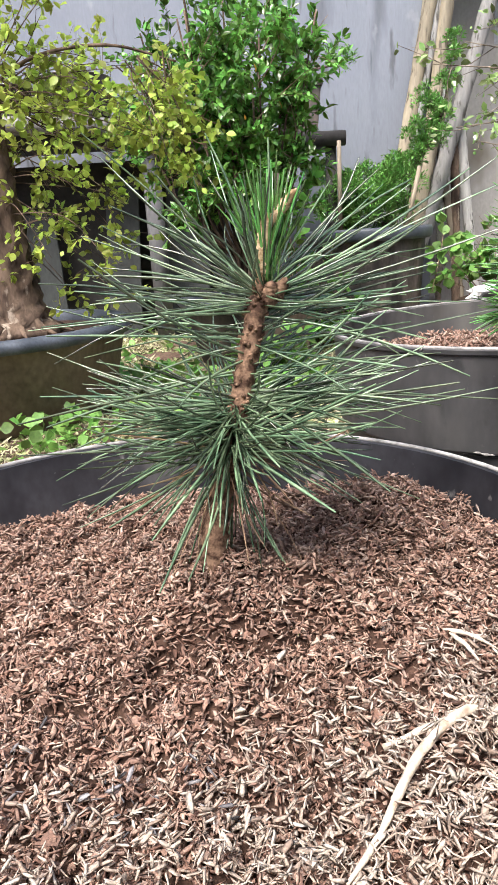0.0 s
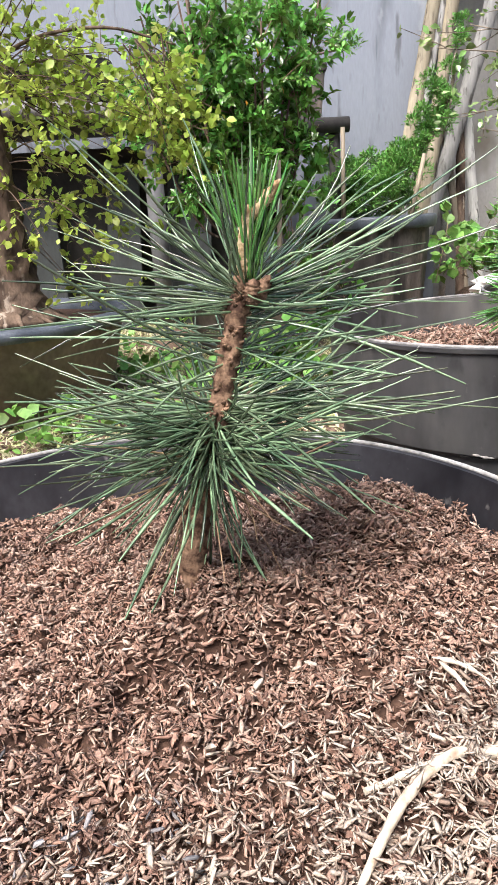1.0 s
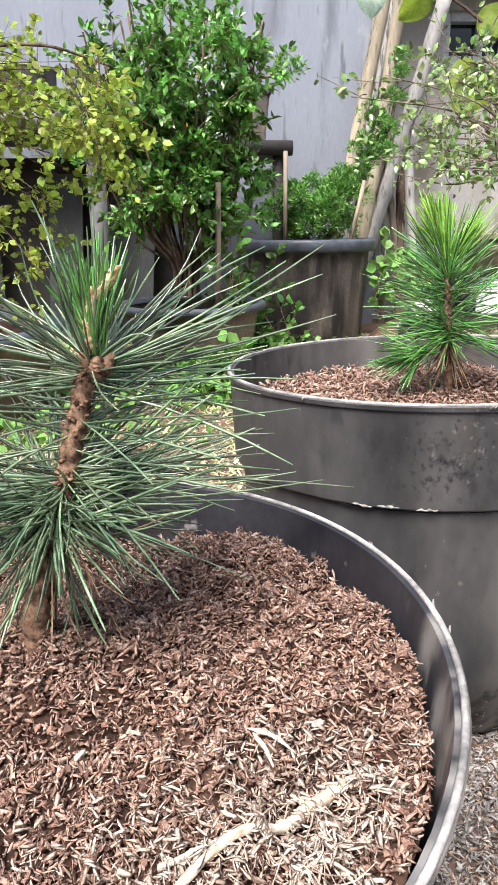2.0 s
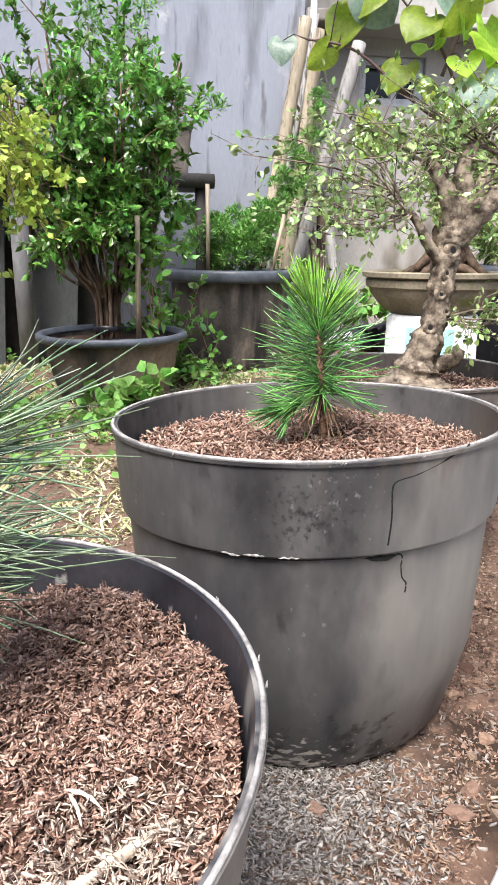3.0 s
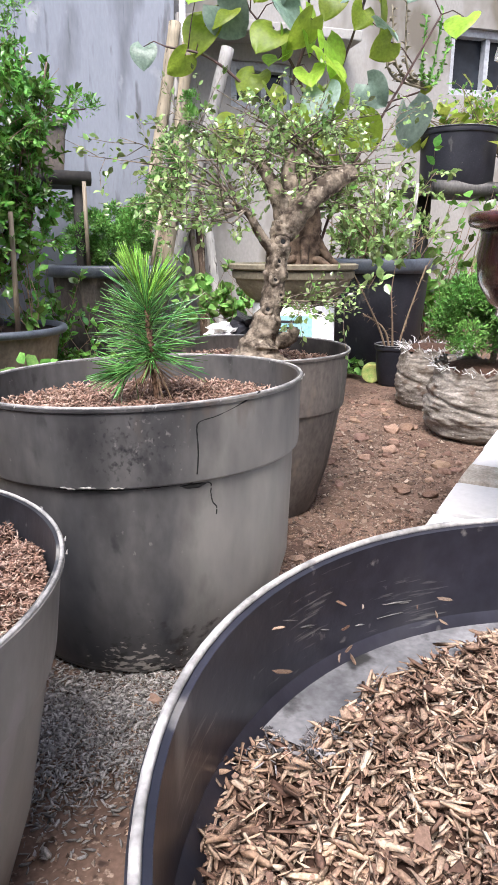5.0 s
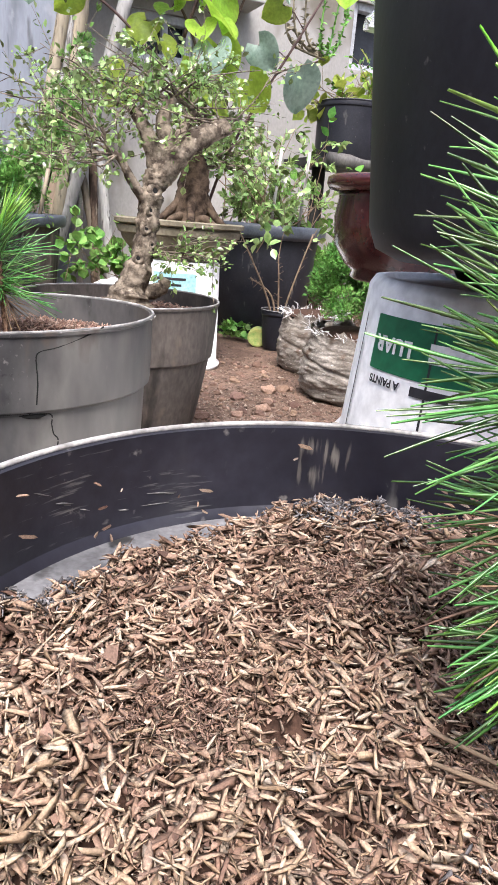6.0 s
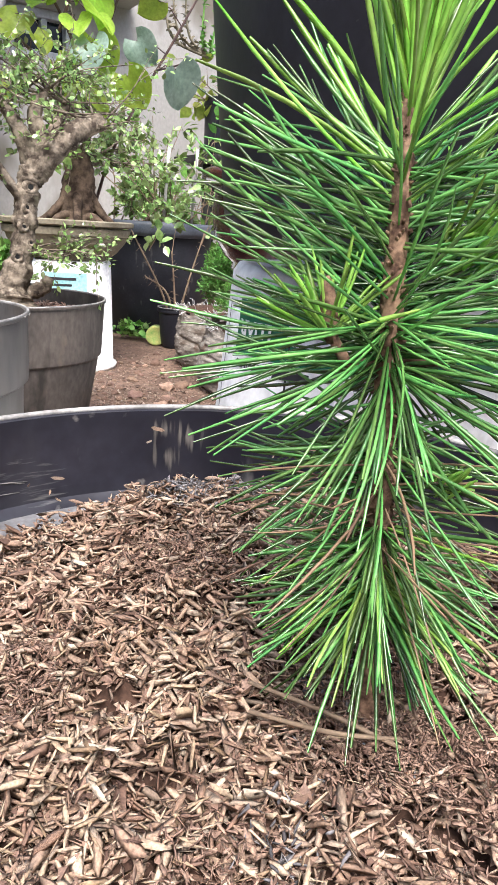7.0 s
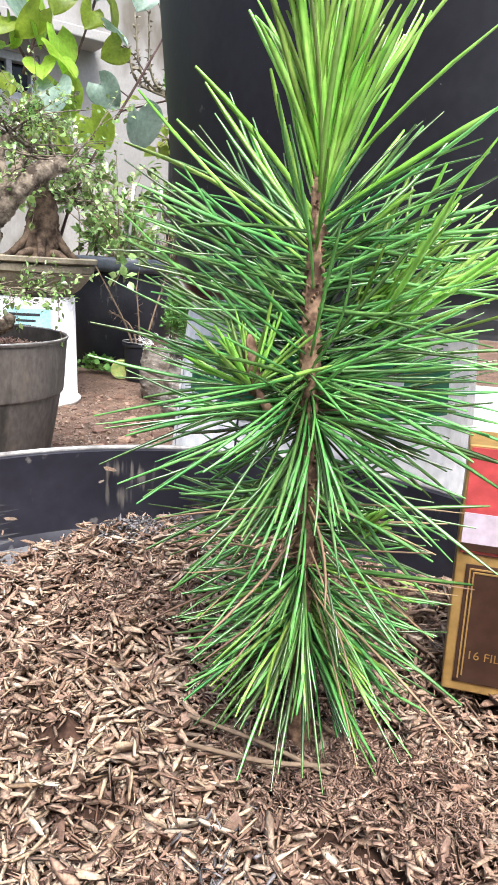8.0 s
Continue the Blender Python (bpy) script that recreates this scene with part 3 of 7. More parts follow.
def build_kerb():
    kerb = thing("kerb", "whitewashed concrete block kerb along the earth", "kerb")
    tagged(kerb, kind="structure")
    start = Vector((-0.25, -0.225, 0)) + SIDE * 0.018
    looks = [M_CONCRETE, M_CONCRETE, M_CONCRETE, M_CONCRETE, M_CONCRETE, M_BRICKGREY, M_CONCRETE]
    s = 0.0
    lengths = [0.3, 0.36, 0.27, 0.385, 0.155, 0.11, 0.12, 0.2, 0.3]
    for i, length in enumerate(lengths):
        c = start + DIAG * (s + length / 2) + SIDE * 0.062
        sh = Shape().box((0, 0, STRIP_Z / 2), (length - 0.006, 0.12, STRIP_Z + 0.004 * (i % 3)))
        ob = part("block", sh, looks[i % len(looks)], kerb, smooth=False, bevel=0.006, at=pose(c.x, c.y, 0, 0, 0, 45 + 0.8 * math.sin(i * 5)))
        s += length
    strip = part("pavement", Shape().box((0, 0, STRIP_Z / 2 - 0.004), (3.2, 1.6, STRIP_Z - 0.008)), M_CONCRETE, smooth=False,
                 at=Matrix.Translation(start + DIAG * 1.2 + SIDE * (0.127 + 0.8)) @ pose(0, 0, 0, 0, 0, 45))
    tagged(strip, "pale concrete strip beside the earth path", "pavement", kind="structure")



def build_kerb_bits():
    """A few dark shreds of leaf lying on the kerb."""
    r = random.Random(21)
    start = Vector((-0.25, -0.225, 0)) + SIDE * 0.018
    for i in range(14):
        c = start + DIAG * r.uniform(0.55, 1.3) + SIDE * r.uniform(0.015, 0.11)
        w, L = r.uniform(0.002, 0.004), r.uniform(0.004, 0.009)
        v = [(w * math.cos(a) * (1 + 0.5 * math.sin(3 * a + i)), L * math.sin(a), 0.0012 * (1 + math.sin(2 * a + i))) for a in np.linspace(0, 6.283, 9)[:-1]]
        sh = Shape().add(v + [(x, y, z + 0.0008) for x, y, z in v], [tuple(range(8))[::-1], tuple(range(8, 16))] + [(k, (k + 1) % 8, 8 + (k + 1) % 8, 8 + k) for k in range(8)])
        tagged(part("leaf_shred", sh, M_SHRED, at=pose(c.x, c.y, STRIP_Z + 0.005, 0, 0, r.uniform(0, 360))), "dark shred of dead leaf on the kerb", "leaf shred", "leaf shreds")


build_kerb()
build_kerb_bits()

WALL_Y = 3.05


def build_walls():
    w = part("wall_north", Shape().box((-1.615, WALL_Y + 0.1, 1.4), (4.77, 0.2, 2.8)), M_WALL, smooth=False)
    tagged(w, "blue-grey painted concrete wall with dark streaks", "wall", kind="structure")
    # pale wall with two openings
    y, x0, x1 = WALL_Y + 0.16, 0.772, 4.2
    holes = [(1.06, 1.36, 1.07, 1.27), (2.2, 2.62, 1.19, 1.5)]
    w2 = thing("wall_house", "pale grey plastered house wall with stains", "wall")
    tagged(w2, kind="structure")
    edges = [x0] + [e for h in holes for e in h[:2]] + [x1]
    for a, b in zip(edges[::2], edges[1::2]):
        part("wall_panel", Shape().box(((a + b) / 2, y + 0.1, 1.4), (b - a, 0.2, 2.8)), M_WALLPALE, w2, smooth=False)
    for a, b, lo, hi in holes:
        part("wall_panel", Shape().box(((a + b) / 2, y + 0.1, lo / 2), (b - a, 0.2, lo)), M_WALLPALE, w2, smooth=False)
        part("wall_panel", Shape().box(((a + b) / 2, y + 0.1, (hi + 2.8) / 2), (b - a, 0.2, 2.8 - hi)), M_WALLPALE, w2, smooth=False)
    for i, (a, b, lo, hi) in enumerate(holes):
        win = thing("window_%d" % (i + 1), "dark window in a pale grey frame", "window", ((a + b) / 2, y + 0.06, (lo + hi) / 2))
        tagged(win, kind="structure")
        W, H, k = b - a, hi - lo, 0.035
        for sx in (-1, 1):
            part("window_frame", Shape().box((sx * (W - k) / 2, 0, 0), (k, 0.07, H)), M_FRAME, win, smooth=False, bevel=0.003)
        for sz in (-1, 1):
            part("window_frame", Shape().box((0, 0, sz * (H - k) / 2), (W - 2 * k, 0.07, k)), M_FRAME, win, smooth=False, bevel=0.003)
        part("window_frame", Shape().box((0.02, 0, 0), (0.025, 0.05, H - 2 * k)), M_FRAME, win, smooth=False)
        part("pane", Shape().box((0, 0.02, 0), (W - 2 * k, 0.008, H - 2 * k)), M_SLATE, win, smooth=False)
    part("trim", Shape().box((1.2, y - 0.05, 1.36), (0.85, 0.28, 0.045)), M_WALLPALE, w2, smooth=False, bevel=0.006)
    pipe = Shape().tube([(0.80, WALL_Y - 0.03, 0), (0.80, WALL_Y - 0.03, 2.7)], 0.014, 12)
    tagged(part("drain_pipe", pipe, M_PLASTICWHITE), "thin white drain pipe on the wall", "pipe")
    # unseen walls, added to close the yard and cut low skylight
    for name, cx, cy, sx, sy in (("screen_wall_west", -4.1, -0.15, 0.2, 6.6), ("screen_wall_east", 4.3, -0.15, 0.2, 7.0), ("screen_wall_south", 0.1, -3.6, 8.6, 0.2)):
        tagged(part(name, Shape().box((cx, cy, 1.4), (sx, sy, 2.8)), M_WALLPALE, smooth=False), "unseen pale wall added to hold back low skylight", "wall", kind="structure")


build_walls()


# ---- pots, mulch ----
def pot_profile(h, r_top, r_base, band=0.3, step=0.003, lip=0.003, wall=0.003, belly=0.0, foot=0.014):
    """Outside from the base up, over the lip and down inside."""
    zb = h * (1 - band)
    rb = r_base + (r_top - lip - r_base) * 0.80
    out = [(0.0, 0.0), (r_base - foot, 0.0), (r_base - foot * 0.29, foot * 0.29), (r_base + 0.3 * belly, foot), (r_base + belly + 0.5 * (rb - r_base), zb * 0.42), (rb - 0.001, zb - 0.004), (rb + step, zb), (rb + step + 0.001, zb + 0.006)]
    out += [(r_top - lip, h - 0.006), (r_top - 0.001, h - 0.005), (r_top - 0.0005, h - 0.002), (r_top - 0.0015, h - 0.0012), (r_top - lip - wall, h - 0.002)]
    out += [(rb + step - wall, zb + 0.006), (rb - wall, zb - 0.006), (r_base - wall, 0.012), (0.0, 0.012)]
    return out


def nursery_pot(label, place, h, r_top, r_base, material, band=0.3, tilt=(0, 0), wave=0.0, seed=0, rim_marks=0, group="nursery pots", name="plant_pot", step=0.003, inner=None, belly=0.0, foot=0.014):
    pot = thing(name, label, "plant pot", place, tilt=tilt, group=group)
    ph = seed * 1.7

    def warp(a, i):
        return 1 + wave * np.cos(2 * a + ph) + 0.4 * wave * np.cos(3 * a + 2 * ph)

    prof = pot_profile(h, r_top, r_base, band, step, belly=belly, foot=foot)
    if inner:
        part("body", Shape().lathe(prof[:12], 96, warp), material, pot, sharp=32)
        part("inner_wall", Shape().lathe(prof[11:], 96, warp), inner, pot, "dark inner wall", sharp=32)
    else:
        part("body", Shape().lathe(prof, 96, warp), material, pot, sharp=32)
    ring = [((r_top - 0.0025) * (1 + wave * math.cos(2 * t + ph) + 0.4 * wave * math.cos(3 * t + 2 * ph)) * math.cos(t), (r_top - 0.0025) * (1 + wave * math.cos(2 * t + ph) + 0.4 * wave * math.cos(3 * t + 2 * ph)) * math.sin(t), h - 0.001) for t in np.linspace(0, 2 * math.pi, 97)]
    part("rim", Shape().tube(ring, 0.0014, 7, cap=False), M_WORNRIM, pot)
    r = random.Random(seed)
    for i in range(rim_marks):
        a = r.random() * 6.283
        rr = r_top * float(warp(np.array([a]), 0)[0])
        sh = Shape().tube([(rr * math.cos(a), rr * math.sin(a), h - 0.003), ((rr + 0.0008) * math.cos(a + 0.01), (rr + 0.0008) * math.sin(a + 0.01), h - 0.0008)], [0.0008, 0.0003], 5)
        part("rim_burr", sh, M_BURR, pot)
    return pot


def mulch_bed(label, centre, radius, level, height, husk_material, count, size, singles=300, seed=1, crumbs=0.0, oval=(1, 1), jitter=0.035, crumb_size=0.0019, crumb_material=None, girth=1.1, lie=0.55):
    """A mound of loose husks: an uneven bed, single husks and the joined rest."""
    r = np.random.default_rng(seed)
    bed = Shape()
    rings, segs = 64, 128
    v = [(centre[0], centre[1], level + height(0, 0))]
    for i in range(1, rings + 1):
        for j in range(segs):
            a, q = j * 2 * math.pi / segs, radius * i / rings
            x, y = q * math.cos(a) * oval[0], q * math.sin(a) * oval[1]
            v.append((centre[0] + x, centre[1] + y, level + height(x, y) - 0.0035))
    f = [(0, 1 + j, 1 + (j + 1) % segs) for j in range(segs)]
    f += [(1 + (i - 1) * segs + j, 1 + i * segs + j, 1 + i * segs + (j + 1) % segs, 1 + (i - 1) * segs + (j + 1) % segs) for i in range(1, rings) for j in range(segs)]
    bed.add(v, f)
    top = part("husk_mulch", bed, M_MULCH)
    tagged(top, label, "mulch")
    n = count
    q, a = radius * np.sqrt(r.random(n)), r.random(n) * 2 * math.pi
    x, y = q * np.cos(a) * oval[0], q * np.sin(a) * oval[1]
    z = np.array([height(p, s) for p, s in zip(x, y)]) + level + (r.random(n) ** 1.3) * 0.9 * size - 0.002
    places = np.stack([centre[0] + x, centre[1] + y, z], axis=1)
    az, el = r.random(n) * 2 * math.pi, r.normal(size=n) * lie
    d = np.stack([np.cos(az) * np.cos(el), np.sin(az) * np.cos(el), np.sin(el)], axis=1)
    ups = np.array([0, 0, 1.0]) + 0.9 * r.normal(size=(n, 3))
    turns = frames_of(d, ups)
    sizes = size * np.exp(0.3 * r.normal(size=n)).clip(0.4, 1.45)
    wide = girth * np.exp(0.3 * r.normal(size=n)).clip(0.45, 1.7)
    cut = singles + int((n - singles) * (1 - crumbs))
    half = singles + int((cut - singles) * 0.8)
    rest = Shape()
    for a0, a1, V, F in ((singles, half, HUSK_V, HUSK_F), (half, cut, CHIP_V, CHIP_F)):
        scatter(rest, V, F, places[a0:a1], turns[a0:a1], sizes[a0:a1], wide[a0:a1], jitter)
    tagged(part("loose_husk", rest, husk_material, top), kind="stuff")
    if crumbs:
        fine = scatter(Shape(), CRUMB_V, CRUMB_F, places[cut:], turns[cut:], crumb_size * np.exp(0.4 * r.normal(size=n - cut)), None, 0.12)
        tagged(part("husk_crumb", fine, crumb_material or M_CRUMB, top, smooth=False), kind="stuff")
    one = Shape().add(HUSK_V, HUSK_F).mesh("husk", True)
    one.materials.append(husk_material)
    for p, t, s in zip(places[:singles], turns[:singles], sizes[:singles]):
        ob = new("husk", one)
        ob.parent = top
        m = Matrix([list(row) + [0] for row in t] + [[0, 0, 0, 1]])
        ob.matrix_basis = Matrix.Translation(Vector(p) + Vector((0, 0, 0.0015))) @ m @ Matrix.Diagonal((s, s, s, 1))
    return top


# ---- pot with the dark old pine (first pot) ----
A = (-0.035, 0.262)
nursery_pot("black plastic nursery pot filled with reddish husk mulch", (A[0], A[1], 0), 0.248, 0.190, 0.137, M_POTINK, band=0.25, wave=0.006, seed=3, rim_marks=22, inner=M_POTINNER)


def a_height(x, y):
    X, Y = A[0] + x, A[1] + y
    h = 0.03 * math.exp(-((X + 0.016) ** 2 + (Y - 0.262) ** 2) / 0.0042)
    h += 0.013 * math.exp(-((X - 0.06) ** 2 + (Y - 0.36) ** 2) / 0.0022)
    # heaped against the wall on one side
    h += 0.016 / (1 + math.exp(-(X - 0.055) / 0.014)) * (1 - 0.35 / (1 + math.exp(-(Y - 0.36) / 0.02)))
    h += 0.008 * noise.noise((X * 26, Y * 26, 1)) + 0.008 * noise.noise((X * 75, Y * 75, 4)) + 0.005 * noise.noise((X * 150, Y * 150, 6)) - 0.02 * max(0, noise.noise((X * 48, Y * 48, 9)) - 0.3)
    q = math.hypot(x, y) / 0.174
    return h - 0.012 * max(0, q - 0.86) * 1.2


mulch_bed("reddish brown husk mulch heaped round the pine stem", A, 0.1775, 0.212, a_height, M_HUSKRED, 72000, 0.0044, seed=11, crumbs=0.38, jitter=0.085, crumb_size=0.0021, girth=0.88, lie=0.5, crumb_material=M_CRUMBRED)

# ---- grey split pot with a middle-sized pine ----
B = (0.254, 0.580)
OVAL = (1.1, 0.926)
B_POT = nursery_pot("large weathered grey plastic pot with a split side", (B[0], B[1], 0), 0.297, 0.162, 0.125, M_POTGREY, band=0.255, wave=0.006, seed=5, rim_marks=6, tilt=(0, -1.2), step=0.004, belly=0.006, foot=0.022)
B_POT.matrix_basis = B_POT.matrix_basis @ Matrix.Diagonal((*OVAL, 1, 1))


def b_height(x, y):
    return 0.004 * noise.noise((x * 25, y * 25, 8)) + 0.006 * math.exp(-((x - 0.05) ** 2 + (y - 0.05) ** 2) / 0.002)


mulch_bed("reddish husk mulch in the split grey pot", B, 0.15, 0.266, b_height, M_HUSKRED, 11000, 0.006, singles=150, seed=12, crumbs=0.3, oval=OVAL)

# ---- dark pot with the stout bonsai ----
C = (0.478, 0.935)
nursery_pot("dark grey plastic pot holding a thick-trunked bonsai", (C[0], C[1], 0), 0.274, 0.163, 0.112, M_POTDUSTY, band=0.33, wave=0.008, seed=8)


def c_height(x, y):
    return 0.004 * noise.noise((x * 25, y * 25, 18))


mulch_bed("dry earth and husks under the bonsai", C, 0.15, 0.247, c_height, M_HUSKRED, 4000, 0.007, singles=60, seed=13)

# ---- black pot with the fresh green pine (last pot) ----
D = (0.318, -0.066)
D_POT = nursery_pot("black plastic nursery pot with tan rice husks inside", (D[0], D[1], STRIP_Z), 0.312 - STRIP_Z, 0.162, 0.118, M_POTWORN, band=0.19, wave=0.004, seed=2, rim_marks=5, step=0.008)


def d_height(x, y):
    X, Y = D[0] + x, D[1] + y
    q = math.hypot(x, y)
    h = 0.007 * noise.noise((X * 24, Y * 24, 21)) + 0.008 * noise.noise((X * 66, Y * 66, 24)) + 0.005 * noise.noise((X * 130, Y * 130, 26)) - 0.022 * max(0, noise.noise((X * 42, Y * 42, 29)) - 0.28)
    h += 0.012 * math.exp(-((X - 0.36) ** 2 + (Y - 0.03) ** 2) / 0.004)
    h += 0.013 * math.exp(-((x + 0.142) ** 2 + (y + 0.01) ** 2) / 0.0018)
    bare = min(1.0, max(0.0, (q - 0.131) / 0.009)) * min(1.0, max(0.0, ((-0.2 * x + 0.98 * y) / (q + 1e-6) - 0.86) / 0.1))
    return h - 0.018 * bare - 0.001 * max(0.0, (q - 0.135) / 0.015)


mulch_bed("tan and brown rice husk mulch in the black pot", D, 0.1545, 0.264, d_height, M_HUSKTAN, 38000, 0.0079, seed=14, crumbs=0.42, jitter=0.045, crumb_size=0.0024, crumb_material=M_CRUMB, girth=0.74, lie=0.34)


def loose_bits(name, label, centre, height, level, places, size, material, seed, inside=0.15, girth=0.8):
    """A drift of other husks lying on a bed; places are offsets (x, y, spread, count)."""
    r = np.random.default_rng(seed)
    xy = np.concatenate([np.array((x, y)) + r.normal(size=(k, 2)) * s for x, y, s, k in places])
    xy = xy[np.hypot(xy[:, 0], xy[:, 1]) < inside]
    n = len(xy)
    z = np.array([height(*q) for q in xy]) + level + 0.0035 + 0.6 * size * r.random(n)
    p = np.stack([centre[0] + xy[:, 0], centre[1] + xy[:, 1], z], axis=1)
    az, el = r.random(n) * 6.283, r.normal(size=n) * 0.5
    d = np.stack([np.cos(az) * np.cos(el), np.sin(az) * np.cos(el), np.sin(el)], axis=1)
    sh = scatter(Shape(), HUSK_V, HUSK_F, p, frames_of(d, np.array([0, 0, 1.0]) + 0.9 * r.normal(size=(n, 3))), size * np.exp(0.4 * r.normal(size=n)).clip(0.4, 1.5), girth * np.exp(0.3 * r.normal(size=n)), 0.05)
    tagged(part(name, sh, material), label, "husks", kind="stuff")


loose_bits("charred_husk", "grey charred husks along the pot wall", D, d_height, 0.264,
           [(-0.095, 0.105, 0.009, 500), (-0.082, 0.118, 0.006, 260), (-0.146, 0.02, 0.008, 600), (-0.141, -0.045, 0.012, 1300), (-0.125, -0.085, 0.01, 700), (0.05, 0.132, 0.01, 900), (0.085, 0.112, 0.01, 900), (0.03, -0.03, 0.01, 300), (-0.02, -0.06, 0.006, 60)], 0.0036, M_CHAR, 31)
loose_bits("bleached_husk", "pale straw-coloured husks over the tan mulch", D, d_height, 0.264,
           [(-0.125, -0.01, 0.018, 420), (-0.11, -0.06, 0.024, 520), (-0.06, -0.02, 0.03, 300), (-0.05, -0.1, 0.03, 240), (0.03, 0.02, 0.03, 140)], 0.0066, M_STRAW, 35, girth=0.62)
# some are bleached; the rest put a patch of sunlight into husk colour
loose_bits("bleached_husk", "pale husks, some bleached, for the sunlit front of the bed", A, a_height, 0.212,
           [(0.05, -0.145, 0.03, 2000), (0.1, -0.11, 0.03, 2200), (0.135, -0.07, 0.02, 700), (0.0, -0.15, 0.03, 1400), (-0.06, -0.145, 0.03, 900), (-0.1, -0.12, 0.025, 400)], 0.0042, M_HUSKPALE, 32, 0.171)
loose_bits("charred_husk", "grey charred husks mixed into the bed", A, a_height, 0.212, [(-0.01, -0.1, 0.008, 24), (0.02, -0.1, 0.006, 14), (-0.05, -0.09, 0.012, 30)], 0.004, M_CHAR, 33, 0.171)

loose_bits("compost_crumb", "dark brown compost crumbs between the husks", D, d_height, 0.2655,
           [(-0.01, -0.11, 0.014, 1400), (0.06, 0.0, 0.012, 900), (0.015, 0.06, 0.012, 1000), (-0.06, 0.02, 0.009, 600), (0.028, -0.042, 0.016, 3000), (0.035, -0.075, 0.014, 1500), (-0.04, -0.06, 0.008, 500)], 0.0027, M_CRUMB, 34)

# dusty inner ledge and scuffs of the last pot
ledge = Shape()
arc = np.radians(np.linspace(72, 132, 40))
rim_steps = [(0.128, 0.2105), (0.1292, 0.2128), (0.1478, 0.2134), (0.1562, 0.2138)]
ledge.add([(q * math.cos(t), q * math.sin(t), z) for q, z in rim_steps for t in arc], [(k * 40 + i, k * 40 + i + 1, (k + 1) * 40 + i + 1, (k + 1) * 40 + i) for k in range(3) for i in range(39)])
part("inner_ledge", ledge, M_LEDGE, D_POT, "dusty grey inner ledge")


def scuffs(pot, centre_angle, z0, lean, count, length, seed, r_at):
    """A fan of thin pale strokes worn into the inner wall."""
    r = random.Random(seed)
    for i in range(count):
        a, z = centre_angle + r.gauss(0, 0.05), z0 + r.gauss(0, 0.004)
        k = length * r.uniform(0.15, 0.7)
        da, dz = k * math.cos(lean + r.gauss(0, 0.08)), k * math.sin(lean + r.gauss(0, 0.08))
        pts = []
        for t in (0, 0.5, 1):
            zz = min(max(z + dz * t, 0.216), 0.257)
            q = r_at(zz) - 0.0001
            aa = a + da * t / 0.155
            pts.append((q * math.cos(aa), q * math.sin(aa), zz))
        part("scuff", Shape().tube(pts, [0.00015, 0.0005 * r.uniform(0.4, 1.3), 0.0001], 5), M_SCUFF, pot)


def d_wall(z):
    return 0.1565


for ang, z0, lean, cnt, L, sd in ((2.05, 0.236, 0.35, 4, 0.03, 1), (1.75, 0.228, 0.12, 4, 0.03, 2), (0.62, 0.236, 1.4, 5, 0.016, 3), (0.74, 0.232, 1.5, 4, 0.014, 4), (1.1, 0.224, 0.5, 3, 0.012, 5)):
    scuffs(D_POT, ang, z0, lean, cnt, L, sd, d_wall)


# ---- pines ----
def pine(label, stem, stem_radii, tufts, group="young pines", bark=M_BARKPINE, bend=0.09):
    """tufts: (name, material, count, t0, t1, low, high, length, radius, droop, front) with elevations in degrees."""
    tree = thing("pine_sapling", label, "pine tree", stem[0], group=group)
    line = curve_through(stem, 14) - np.array(stem[0])
    radii = np.interp(np.linspace(0, 1, len(line)), np.linspace(0, 1, len(stem_radii)), stem_radii)
    trunk = Shape().tube(line, radii, 14, wobble=0.4)
    # needle stubs on the bark
    n = 260
    t = 0.25 + 0.7 * rng.random(n)
    az = directions(n, 5, 50)
    p = along(line, t)
    for i in range(n):
        r0 = np.interp(t[i], np.linspace(0, 1, len(radii)), radii)
        flat = az[i] * np.array([1, 1, 0])
        base = p[i] + flat * r0 * 0.85
        trunk.tube([base, base + az[i] * r0 * 0.62], [r0 * 0.3, r0 * 0.12], 5)
    part("trunk", trunk, bark, tree)
    for name, material, count, t0, t1, low, high, length, radius, droop, bias in tufts:
        t = t0 + (t1 - t0) * rng.random(count)
        d = directions(count, low, high)
        if bias is not None:
            keep = (d[:, :2] @ np.array(bias)) > rng.random(count) * 1.1 - 1.0
            t, d = t[keep], d[keep]
        m = len(t)
        d += 0.14 * rng.normal(size=d.shape)
        b = along(line, t) + d * np.interp(t, np.linspace(0, 1, len(radii)), radii)[:, None] * 0.7
        L = length * (0.72 + 0.4 * rng.random(m))
        c = np.array([0, 0, -1.0]) * droop * rng.random(m)[:, None] + bend * rng.normal(size=(m, 3))
        part(name, needles(Shape(), b, d, L, radius, c), material, tree)
    return tree, line


def brush(parent, name, base, axis, spread, count, length, radius, material, reach=0.0):
    """A brush of needles from one bud, fanned round its axis."""
    ax = np.array(axis, float) / np.linalg.norm(axis)
    d = ax + spread * rng.normal(size=(count, 3))
    b = np.asarray(base, float) + ax * reach * rng.random(count)[:, None] + 0.0012 * rng.normal(size=(count, 3))
    part(name, needles(Shape(), b, d, length * (0.75 + 0.35 * rng.random(count)), radius, 0.07 * rng.normal(size=(count, 3))), material, parent)


# dark old pine
STEM1 = [(-0.016, 0.264, 0.238), (-0.014, 0.268, 0.262), (-0.006, 0.277, 0.29), (0.001, 0.284, 0.318), (0.008, 0.290, 0.346), (0.012, 0.292, 0.354)]
